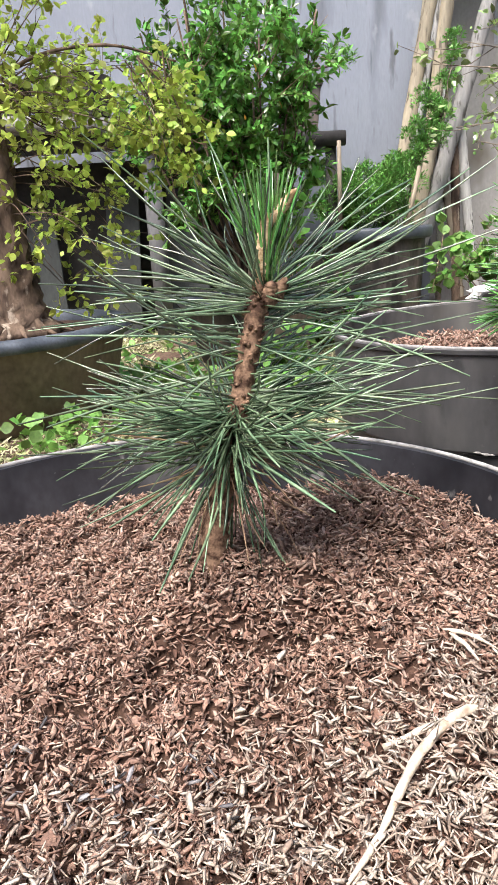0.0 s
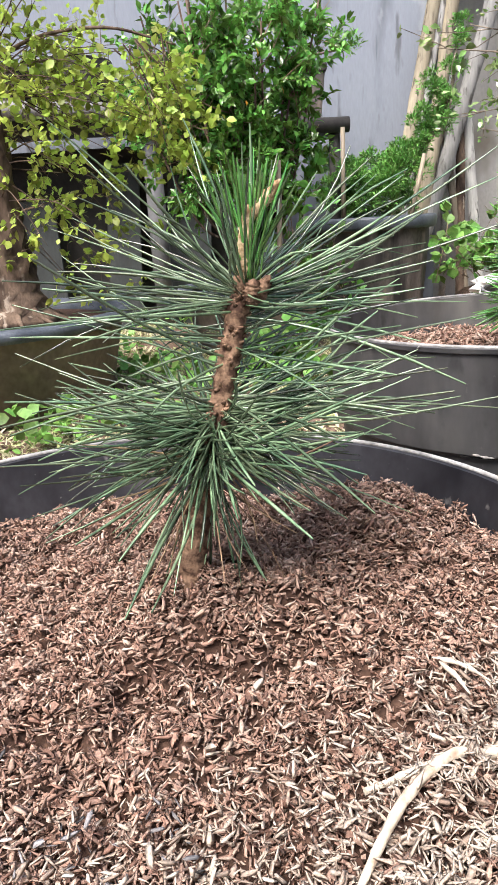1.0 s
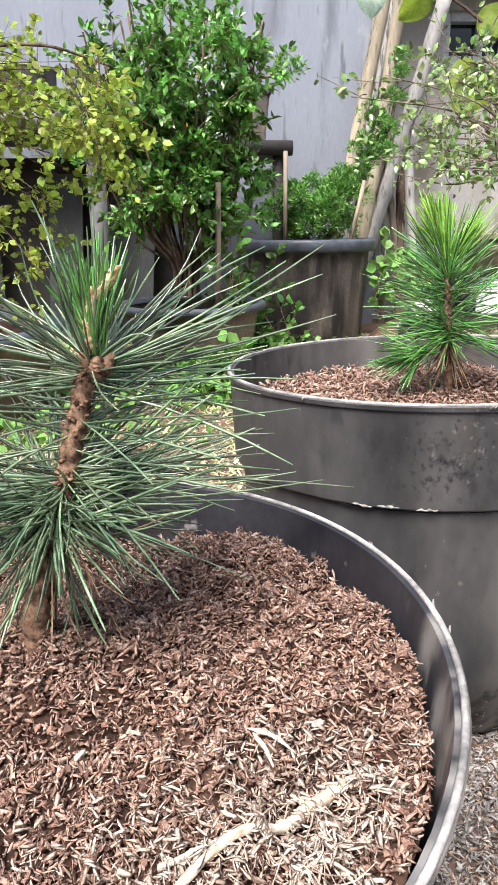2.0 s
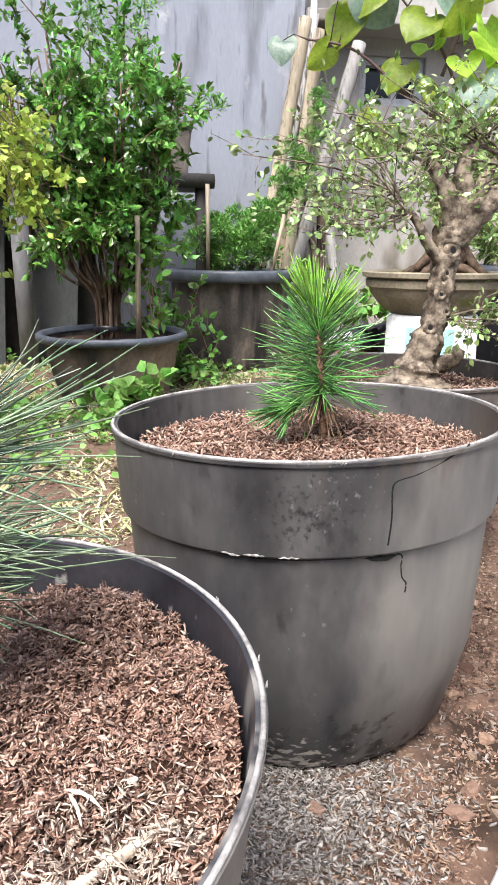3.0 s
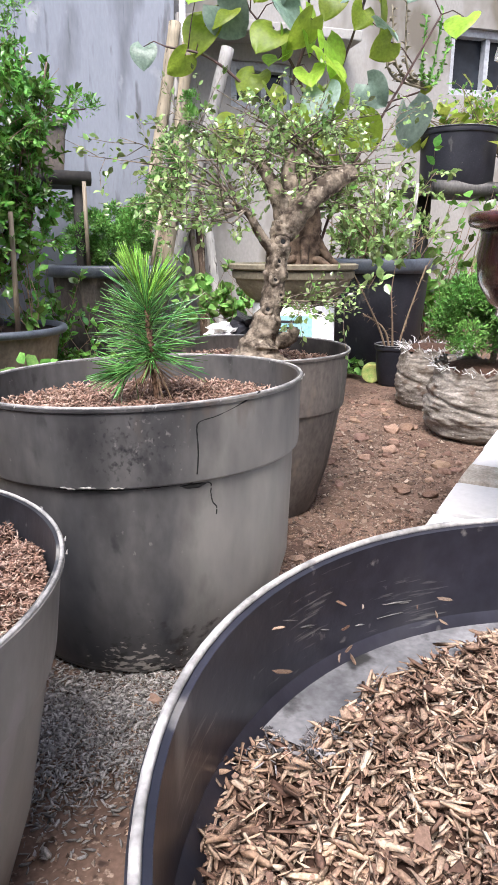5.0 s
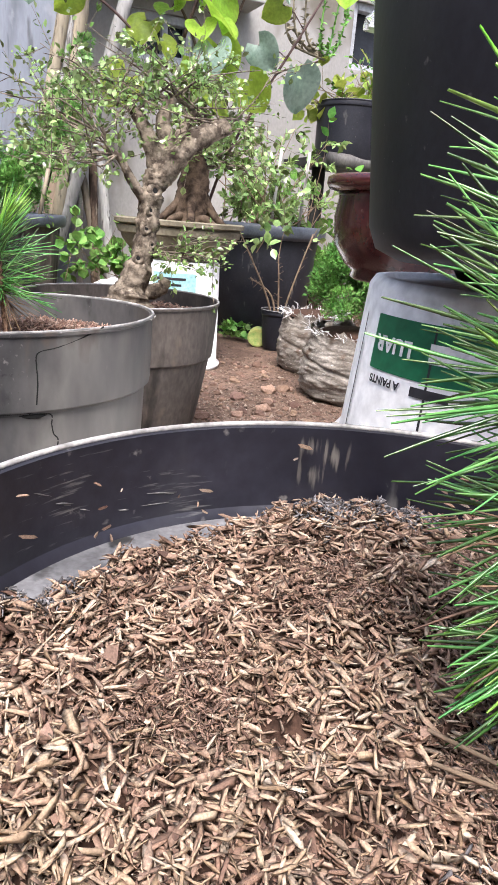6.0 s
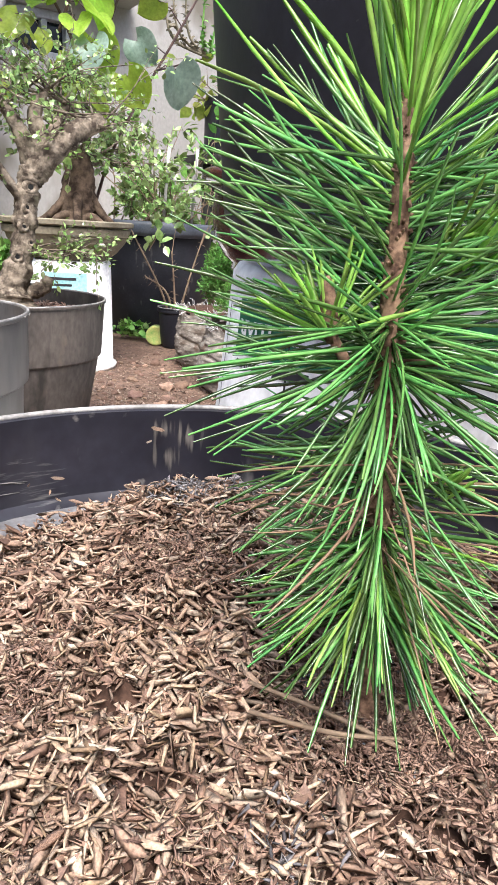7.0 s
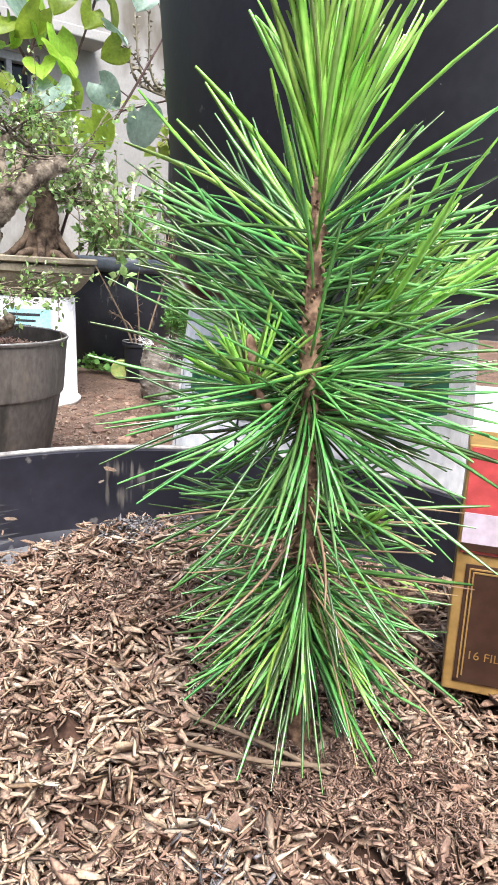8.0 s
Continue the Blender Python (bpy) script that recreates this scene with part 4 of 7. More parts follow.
PINE1, LINE1 = pine("small dark green pine with a scaly brown stem", STEM1, [0.0066, 0.0054, 0.0044, 0.0042, 0.0042, 0.0036], [
    ("lower_needle_tuft", M_NEEDLEOLD, 270, 0.38, 0.54, -12, 26, 0.064, 0.0006, 0.06, None),
    ("lower_needle_tuft", M_NEEDLEOLD, 80, 0.42, 0.52, -40, 25, 0.042, 0.00066, 0.14, (0.1, -0.9)),
    ("drooping_needle_tuft", M_NEEDLEOLD, 16, 0.34, 0.42, -72, -38, 0.044, 0.00058, 0.1, None),
    ("dry_needle_tuft", M_NEEDLEDRY, 30, 0.34, 0.42, -38, 0, 0.05, 0.00045, 0.15, None),
    ("middle_needle_tuft", M_NEEDLEOLD, 250, 0.46, 0.88, -6, 18, 0.077, 0.0006, 0.05, (0.0, 1.0)),
    ("upper_needle_tuft", M_NEEDLEOLD, 84, 0.88, 0.98, 3, 40, 0.072, 0.0006, -0.03, (0.0, 0.8)),
    ("crown_needle_tuft", M_NEEDLEOLD, 28, 0.94, 1.0, 44, 78, 0.05, 0.0006, 0.03, (0.0, 0.5)),
], bend=0.15)
brush(PINE1, "crown_needle_tuft", LINE1[-1] + np.array((0.001, 0, 0.002)), (0.08, 0.05, 1), 0.24, 80, 0.038, 0.00062, M_NEEDLEMID, 0.008)


def candle(parent, base, tip, r, material=M_BUD):
    pts = np.linspace(base, tip, 22)
    t = np.linspace(0, 1, 22)
    body = r * np.interp(t, [0, 0.15, 0.6, 0.9, 1], [0.7, 1, 1, 0.6, 0.15]) * np.where(np.arange(22) % 2, 1.12, 0.9)
    part("bud", Shape().tube(pts, body, 11, wobble=0.35), material, parent)


candle(PINE1, LINE1[-1] + np.array((-0.002, 0, 0.001)), LINE1[-1] + np.array((0.002, -0.003, 0.031)), 0.003)
candle(PINE1, LINE1[-1] + np.array((0.003, -0.003, 0.026)), LINE1[-1] + np.array((0.0145, -0.005, 0.039)), 0.0022)
candle(PINE1, LINE1[-1] + np.array((0.001, -0.004, -0.006)), LINE1[-1] + np.array((0.003, -0.006, 0.004)), 0.0032, M_BARKPINE)
candle(PINE1, LINE1[-1] + np.array((0.004, -0.003, -0.004)), LINE1[-1] + np.array((0.009, -0.005, 0.005)), 0.0026, M_BARKPINE)
candle(PINE1, LINE1[-1] + np.array((-0.002, -0.003, -0.004)), LINE1[-1] + np.array((-0.004, -0.004, 0.006)), 0.0022, M_BARKPINE)

# middle-sized pine in the split pot
STEM2 = [(0.266, 0.590, 0.258), (0.263, 0.592, 0.305), (0.26, 0.593, 0.345), (0.257, 0.594, 0.38)]
PINE2, LINE2 = pine("bushy green young pine with a bright top", STEM2, [0.0034, 0.003, 0.003, 0.0022], [
    ("dry_needle_tuft", M_NEEDLEDRY, 46, 0.33, 0.42, -75, -15, 0.04, 0.0006, 0.05, None),
    ("lower_needle_tuft", M_NEEDLEMID, 130, 0.38, 0.5, -22, 16, 0.055, 0.00066, 0.08, None),
    ("middle_needle_tuft", M_NEEDLEMID, 270, 0.46, 0.82, 2, 36, 0.06, 0.00066, 0.03, (0.0, 0.8)),
    ("upper_needle_tuft", M_NEEDLEMID, 110, 0.78, 0.96, 28, 58, 0.052, 0.0007, 0.0, (0.1, 0.5)),
])
brush(PINE2, "crown_needle_tuft", LINE2[-1], (-0.3, 0.0, 1), 0.2, 80, 0.05, 0.0008, M_NEEDLENEW, 0.006)
brush(PINE2, "crown_needle_tuft", LINE2[-4], (0.55, 0.1, 1), 0.22, 46, 0.05, 0.0007, M_NEEDLENEW, 0.006)
N2 = along(LINE2, [0.38])[0]
part("side_twig", Shape().tube([N2, N2 + np.array((-0.016, -0.006, -0.004)), N2 + np.array((-0.03, -0.01, -0.006))], [0.0016, 0.0014, 0.001], 7), M_BARKPINE, PINE2)
brush(PINE2, "side_needle_tuft", N2 + np.array((-0.02, -0.008, -0.005)), (-1, -0.25, -0.25), 0.4, 95, 0.042, 0.00068, M_NEEDLEMID, 0.012)

# fresh green pine in the last pot
STEM3 = [(0.343, -0.103, 0.262), (0.342, -0.101, 0.31), (0.341, -0.097, 0.36), (0.342, -0.093, 0.405), (0.345, -0.088, 0.446)]
AWAY = (0.66, 0.75)
PINE3, LINE3 = pine("bright green young pine with stiff needles", STEM3, [0.0034, 0.0032, 0.003, 0.0025, 0.0013], [
    ("drooping_needle_tuft", M_NEEDLEMID, 230, 0.22, 0.35, -58, 4, 0.037, 0.00054, 0.1, None),
    ("drooping_needle_tuft", M_NEEDLENEW, 34, 0.25, 0.35, -58, 2, 0.036, 0.00056, 0.1, None),
    ("dry_needle_tuft", M_NEEDLEDRY, 44, 0.3, 0.44, -35, 12, 0.042, 0.0004, 0.08, None),
    ("lower_needle_tuft", M_NEEDLEMID, 170, 0.38, 0.47, -32, 12, 0.044, 0.00054, 0.06, AWAY),
    ("lower_needle_tuft", M_NEEDLEMID, 90, 0.48, 0.58, -75, -25, 0.034, 0.00055, 0.05, (-0.5, -0.6)),
    ("middle_needle_tuft", M_NEEDLEMID, 300, 0.54, 0.62, -26, 16, 0.05, 0.00053, 0.05, (0.45, 0.52)),
    ("middle_needle_tuft", M_NEEDLEMID, 400, 0.6, 0.84, 4, 42, 0.05, 0.00055, 0.0, AWAY),
    ("upper_needle_tuft", M_NEEDLENEW, 16, 0.76, 0.84, 26, 46, 0.05, 0.00074, 0.02, AWAY),
    ("crown_needle_tuft", M_NEEDLENEW, 150, 0.84, 0.995, 60, 85, 0.054, 0.00078, 0.02, AWAY),
])
S3 = along(LINE3, [0.385])[0]
brush(PINE3, "side_needle_tuft", S3 + np.array((0.012, -0.01, 0.002)), (0.5, -0.45, 0.9), 0.35, 16, 0.009, 0.0007, M_NEEDLENEW)
# scaly side buds
SB = along(LINE3, [0.56])[0]
part("side_twig", Shape().tube([SB, SB + np.array((-0.009, 0.004, -0.002)), SB + np.array((-0.014, 0.006, 0.006))], [0.002, 0.0018, 0.0014], 7), M_BARKPINE, PINE3)
part("bud", Shape().tube(np.linspace(SB + np.array((-0.014, 0.006, 0.004)), SB + np.array((-0.016, 0.007, 0.02)), 7), 0.0021 * np.array([0.6, 0.95, 1.0, 1.0, 0.95, 0.7, 0.2]), 9, wobble=0.5), M_BARKPINE, PINE3)
part("side_needle_tuft", needles(Shape(), np.repeat((SB + np.array((-0.015, 0.006, 0.006)))[None], 34, 0), directions(34, 15, 80), 0.014 + 0.012 * rng.random(34), 0.0006, 0.05 * rng.normal(size=(34, 3))), M_NEEDLENEW, PINE3)
part("side_twig", Shape().tube([SB, SB + np.array((0.01, -0.008, 0.001)), SB + np.array((0.016, -0.012, 0.003))], [0.0018, 0.0016, 0.0012], 7, wobble=0.4), M_BARKPINE, PINE3)
SC = along(LINE3, [0.72])[0]
part("side_needle_tuft", needles(Shape(), np.repeat((SC + np.array((0.016, -0.008, -0.002)))[None], 44, 0) + 0.003 * rng.normal(size=(44, 3)), directions(44, 25, 75) + np.array((0.5, -0.35, 0)), 0.032 + 0.014 * rng.random(44), 0.0007, 0.05 * rng.normal(size=(44, 3))), M_NEEDLENEW, PINE3)
part("bud", Shape().tube(np.linspace(LINE3[-1] + np.array((0, 0, -0.006)), LINE3[-1] + np.array((0, 0, 0.006)), 5), [0.0012, 0.0014, 0.0012, 0.0009, 0.0002], 8, wobble=0.3), M_BARKPINE, PINE3)


# ---- things behind: bonsai, stone pot, shrubs ----
def twisted(pts, r0, r1, sides=12, wobble=0.25, n=8):
    line = curve_through(pts, n)
    return Shape().tube(line, np.linspace(r0, r1, len(line)), sides, wobble=wobble), line


def twig_tree(parent, start, ends, r0, leaf_mat, leaf_size, leaf_count, leaf_width=1.0, twig_mat=M_TWIG, sub=4, reach=0.07, sag=0.0, leaf_label=""):
    """Thin branches from start points to ends, side twigs and a part of small leaves on them."""
    wood, points, ways = Shape(), [], []
    for s, e in zip(start, ends):
        s, e = np.asarray(s, float), np.asarray(e, float)
        mid = (s + e) / 2 + 0.18 * np.linalg.norm(e - s) * rng.normal(size=3) * 0.4 + np.array((0, 0, sag))
        line = curve_through([s, mid, e], 5)
        wood.tube(line, np.linspace(r0, r0 * 0.3, len(line)), 6)
        for k in range(sub):
            b = along(line, [0.25 + 0.75 * rng.random()])[0]
            w = (e - s) / (np.linalg.norm(e - s) + 1e-9) * 0.5 + rng.normal(size=3) * 0.6
            tip = b + w / np.linalg.norm(w) * reach * (0.5 + rng.random())
            wood.tube([b, (b + tip) / 2 + rng.normal(size=3) * reach * 0.08, tip], [r0 * 0.35, r0 * 0.28, r0 * 0.15], 4, cap=False)
            m = max(1, leaf_count // (len(start) * sub))
            t = 0.15 + 0.9 * rng.random(m)
            points.append(b + (tip - b) * t[:, None] + rng.normal(size=(m, 3)) * reach * 0.06)
            ways.append((tip - b)[None] / np.linalg.norm(tip - b) + rng.normal(size=(m, 3)) * 0.8)
    tagged(part("twig_spray", wood, twig_mat, parent), kind="stuff")
    crown = leaves(Shape(), np.concatenate(points), np.concatenate(ways), leaf_size, 0.35, leaf_width)
    tagged(part("crown", crown, leaf_mat, parent, leaf_label), kind="stuff")


def knot(parent, place, normal, r):
    """A pruning scar: a ring with a hollow."""
    nv = Vector(normal).normalized()
    sh = Shape().lathe([(r * 0.25, -r * 0.15), (r * 0.45, r * 0.05), (r * 0.8, r * 0.22), (r * 1.05, r * 0.1), (r * 1.3, -r * 0.3)], 12)
    ring = part("knot", sh, M_BARK, parent, at=Matrix.Translation(place) @ nv.to_track_quat("Z", "Y").to_matrix().to_4x4())
    hole = Shape().lathe([(0.0001, 0.0), (r * 0.42, 0.0)], 10)
    part("knot_hollow", hole, M_CRACK, ring, at=Matrix.Translation((0, 0, r * 0.12)))


def build_bonsai():
    base = np.array((0.487, 0.93, 0.247))
    tree = thing("bonsai_tree", "old bonsai with a knobbly pale trunk and small leaves", "bonsai tree", tuple(base))
    P = [(0, 0, 0), (0.004, 0, 0.035), (0.022, 0, 0.085), (0.03, 0, 0.14), (0.036, 0, 0.19), (0.048, 0, 0.225)]
    line = curve_through(P, 14)
    k = len(line)
    r = np.interp(np.linspace(0, 1, k), [0, 0.08, 0.2, 0.45, 0.8, 1], [0.056, 0.042, 0.026, 0.0175, 0.0185, 0.021])
    r = r * (1 + 0.09 * np.sin(np.arange(k) * 0.62) + 0.05 * np.sin(np.arange(k) * 1.05 + 1))
    part("trunk", Shape().tube(line, r, 26, wobble=0.22), M_BARK, tree)
    s, _ = twisted([(0.03, 0, 0.03), (0.055, -0.005, 0.04), (0.065, -0.005, 0.056)], 0.014, 0.01, 8)
    part("root_stub", s, M_BARK, tree)
    for dz, dx, rr in ((0.055, 0.006, 0.008), (0.088, 0.012, 0.009), (0.135, 0.024, 0.009), (0.163, 0.03, 0.008), (0.193, 0.036, 0.011), (0.11, 0.034, 0.006)):
        knot(tree, (dx, -0.0175, dz), (rng.normal() * 0.3 - 0.1, -1, 0.1), rr * 0.9)
    limbs = [([(0.046, 0, 0.215), (0.07, -0.01, 0.245), (0.11, -0.015, 0.28), (0.155, -0.01, 0.3)], 0.023, 0.014),
             ([(0.046, 0, 0.215), (0.035, 0, 0.255), (0.02, 0.01, 0.29), (0.0, 0.015, 0.315)], 0.017, 0.007),
             ([(0.05, 0.0, 0.225), (0.06, 0.01, 0.265), (0.055, 0.015, 0.3), (0.07, 0.02, 0.335)], 0.018, 0.008),
             ([(0.03, 0, 0.17), (0.0, -0.01, 0.205), (-0.02, -0.012, 0.235), (-0.045, -0.01, 0.25)], 0.009, 0.004),
             ([(0.075, 0.0, 0.25), (0.085, 0.012, 0.285), (0.11, 0.02, 0.32)], 0.012, 0.006)]
    for pts, r0, r1 in limbs:
        s, _ = twisted(pts, r0, r1, 10, 0.2)
        part("limb", s, M_BARK, tree)
    starts, ends = [], []
    for pts, r0, r1 in limbs:
        tip = np.array(pts[-1])
        for i in range(9):
            starts.append(tip + rng.normal(size=3) * 0.008)
            ends.append(tip + np.array((rng.normal() * 0.105 - 0.015, 0.018 + rng.normal() * 0.06, 0.042 + rng.normal() * 0.04)))
    for i in range(10):
        starts.append(np.array((-0.02 - 0.02 * rng.random(), -0.012, 0.24)))
        ends.append(np.array((-0.08 - 0.13 * rng.random(), -0.02 + 0.06 * rng.normal(), 0.2 + 0.17 * rng.random())))
    for i in range(6):
        starts.append(np.array((0.03, -0.01, 0.10)))
        ends.append(np.array((0.09 + 0.08 * rng.random(), -0.03 + 0.03 * rng.normal(), 0.07 + 0.06 * rng.random())))
    twig_tree(tree, starts, ends, 0.0018, M_LEAFLIGHT, 0.0096, 3600, 0.8, M_BARK, 5, 0.06)
    return tree


build_bonsai()


def build_stone_pot():
    c = (0.815, 1.66)
    pail = thing("paint_pail", "upturned white paint pail with pale blue print", "pail", (c[0], c[1] - 0.01, 0), group="paint pails")
    part("body", Shape().lathe([(0.0, 0.0), (0.125, 0.0), (0.128, 0.012), (0.118, 0.016), (0.112, 0.285), (0.108, 0.29), (0.0, 0.29)], 48), M_PAIL, pail)
    for z0, z1, a0, a1, m in ((0.2, 0.262, -2.52, -1.47, M_BLUEINK), (0.243, 0.25, -2.42, -1.72, M_BLACKINK), (0.228, 0.234, -2.42, -1.82, M_BLACKINK), (0.216, 0.221, -2.42, -1.92, M_BLACKINK), (0.12, 0.19, -2.52, -1.47, M_WHITEINK), (0.17, 0.175, -2.12, -1.52, M_BLUEINK), (0.155, 0.16, -2.12, -1.52, M_BLUEINK)):
        pr = 0.0008 if m in (M_BLUEINK, M_WHITEINK) else 0.0014
        a = np.linspace(a0, a1, 16)
        R = lambda z: 0.118 - 0.006 * (z - 0.016) / 0.27 + pr
        v = [(R(z) * math.cos(t), R(z) * math.sin(t), z) for z in (z0, z1) for t in a]
        part("label_print", Shape().add(v, [(i, i + 1, 17 + i, 16 + i) for i in range(15)]), m, pail)
    pot = thing("bonsai_pot", "shallow mossy cement bonsai pot on a white pail", "bonsai pot", (c[0], c[1], 0.29))
    prof = [(0.0, 0.0), (0.1, 0.0), (0.11, 0.006), (0.13, 0.02), (0.155, 0.05), (0.158, 0.062), (0.166, 0.066), (0.168, 0.082), (0.162, 0.086), (0.176, 0.09), (0.177, 0.1), (0.17, 0.103), (0.158, 0.1), (0.15, 0.08), (0.0, 0.078)]
    part("body", Shape().lathe(prof, 64), M_STONEPOT, pot, sharp=32)
    stump = thing("bonsai_tree", "thick dark stump with roots in a cement pot", "bonsai tree", (c[0] + 0.03, c[1], 0.368))
    line = curve_through([(0, 0, 0), (0.0, 0, 0.06), (0.005, 0, 0.13), (0.0, 0, 0.2)], 8)
    part("trunk", Shape().tube(line, np.interp(np.linspace(0, 1, len(line)), [0, 0.15, 0.5, 1], [0.075, 0.05, 0.045, 0.03]), 22, wobble=0.2), M_STUMP, stump)
    for i in range(10):
        a = i * 0.63
        s, _ = twisted([(0.03 * math.cos(a), 0.03 * math.sin(a), 0.06 + 0.03 * math.sin(i * 3)), (0.08 * math.cos(a), 0.075 * math.sin(a), 0.03), (0.13 * math.cos(a), 0.12 * math.sin(a), 0.004)], 0.014, 0.006, 8)
        part("root", s, M_STUMP, stump)
    st, en = [], []
    for i in range(26):
        st.append((0.0, 0, 0.15 + 0.05 * rng.random()))
        en.append(((rng.random() - 0.4) * 0.4, (rng.random() - 0.5) * 0.24, 0.15 + 0.25 * rng.random()))
    twig_tree(stump, st, en, 0.003, M_LEAFLIGHT, 0.02, 700, 1.0, M_BARK, 4, 0.07)


build_stone_pot()


def heart_leaf(size, fold, curl):
    """A broad heart-shaped leaf with sunken veins; the stalk joins at its notch."""
    n, k = 11, 9
    v, f = [], []
    for i in range(n):
        t = i / (n - 1)
        y = -0.22 + 1.12 * t
        w = 0.56 * math.sqrt(max(0.0, 1 - ((0.38 - t) / 0.42) ** 2)) if t < 0.38 else 0.56 * (1 - ((t - 0.38) / 0.62) ** 1.9) ** 0.78 + 0.004
        for j in range(k):
            u = -1 + 2 * j / (k - 1)
            yy = y + (0.16 * (1 - t) ** 3) * (1 - abs(u)) * 1.4 - 0.06 * (1 - t) * abs(u) ** 3
            z = fold * abs(u) * w - curl * y * y + 0.035 * math.cos(u * 9) * w + 0.03 * math.sin(4 * y + 3 * u)
            v.append((u * w * size, yy * size, z * size))
    for i in range(n - 1):
        for j in range(k - 1):
            f.append((i * k + j, i * k + j + 1, (i + 1) * k + j + 1, (i + 1) * k + j))
    return Shape().add(v, f)


def build_big_leaf_plant():
    plant = thing("sea_hibiscus", "tall thin plant with large heart-shaped leaves", "plant", (0.93, 1.78, 0.0))
    O = np.array((0.93, 1.78, 0.0))
    stems = [[(0.93, 1.78, 0.0), (0.92, 1.77, 0.4), (0.9, 1.75, 0.72), (0.83, 1.74, 0.9), (0.72, 1.76, 1.02)],
             [(0.9, 1.75, 0.72), (0.78, 1.74, 0.78), (0.62, 1.76, 0.9), (0.5, 1.79, 0.93)],
             [(0.92, 1.77, 0.4), (0.97, 1.7, 0.6), (1.1, 1.62, 0.86), (1.17, 1.58, 1.0)],
             [(0.9, 1.75, 0.7), (0.95, 1.7, 0.88), (1.0, 1.66, 1.05)],
             [(0.83, 1.74, 0.85), (0.86, 1.7, 0.98), (0.84, 1.68, 1.1)]]
    for p in stems:
        s, _ = twisted(np.array(p) - O, 0.008 if p[0][2] == 0 else 0.005, 0.0025, 8, 0.05)
        part("stem", s, M_STEMDARK, plant)
    meshes = [heart_leaf(0.108, 0.1 + 0.2 * i, 0.45 - 0.2 * i).mesh("big_leaf") for i in range(3)]
    where = [(0.446, 1.807, 0.895), (0.585, 1.769, 0.945), (0.669, 1.751, 0.99), (0.864, 1.666, 0.95), (0.988, 1.631, 0.99), (1.062, 1.52, 0.72),
             (1.198, 1.546, 0.975), (0.794, 1.681, 0.91), (0.759, 1.651, 0.78), (0.645, 1.663, 0.70), (1.1, 1.607, 1.05), (0.9, 1.62, 0.86),
             (0.92, 1.7, 0.79), (1.02, 1.6, 0.8), (0.56, 1.74, 1.02), (0.77, 1.71, 1.03), (0.93, 1.65, 1.05), (0.84, 1.62, 0.83), (0.7, 1.72, 0.84),
             (1.0, 1.6, 0.9), (0.97, 1.55, 0.7), (0.88, 1.58, 0.69), (1.05, 1.66, 1.0), (0.8, 1.7, 0.99), (0.73, 1.66, 0.94), (0.52, 1.78, 0.87), (0.83, 1.68, 1.13), (1.13, 1.6, 1.12), (0.68, 1.74, 1.1), (0.99, 1.62, 1.15), (0.62, 1.72, 0.99), (0.72, 1.7, 1.06), (0.8, 1.66, 1.05), (0.88, 1.63, 1.0), (0.95, 1.6, 0.96), (1.04, 1.58, 0.94), (0.82, 1.64, 0.93), (0.91, 1.66, 0.9), (0.75, 1.68, 0.88), (0.97, 1.58, 1.06), (0.86, 1.6, 0.77), (0.8, 1.62, 0.7)]
    r = random.Random(4)
    for i, w in enumerate(where):
        kind = r.random()
        material = M_LEAFBACK if kind < 0.38 else M_LEAFBIG
        me = meshes[i % 3].copy()
        me.materials.clear()
        me.materials.append(material)
        s = r.uniform(0.55, 1.05)
        tip = Vector((r.uniform(-0.9, 0.9), r.uniform(-0.9, 0.3), r.uniform(-1.1, -0.3))).normalized()
        face = Vector((r.uniform(-1.3, 1.1), -1, r.uniform(-0.2, 1.9))).normalized()
        sx = tip.cross(face).normalized()
        up = sx.cross(tip).normalized()
        m = Matrix((sx, tip, up)).transposed().to_4x4()
        p = Vector(w) - Vector(O) - tip * 0.05
        ob = new("big_leaf", me)
        ob.parent = plant
        ob.matrix_basis = Matrix.Translation(p) @ m @ Matrix.Diagonal((s, s, s, 1))
        stem_line = np.concatenate([curve_through(np.array(q) - O, 6) for q in stems])
        d = np.linalg.norm(stem_line - np.array(p), axis=1)
        b = stem_line[int(np.argmin(np.where(d > 0.03, d, 9)))]
        part("leaf_stalk", Shape().tube([b, (b + np.array(p)) / 2 + np.array((0, 0, 0.012)), np.array(p)], [0.0018, 0.0015, 0.0013], 5), M_STEMDARK, plant)


build_big_leaf_plant()


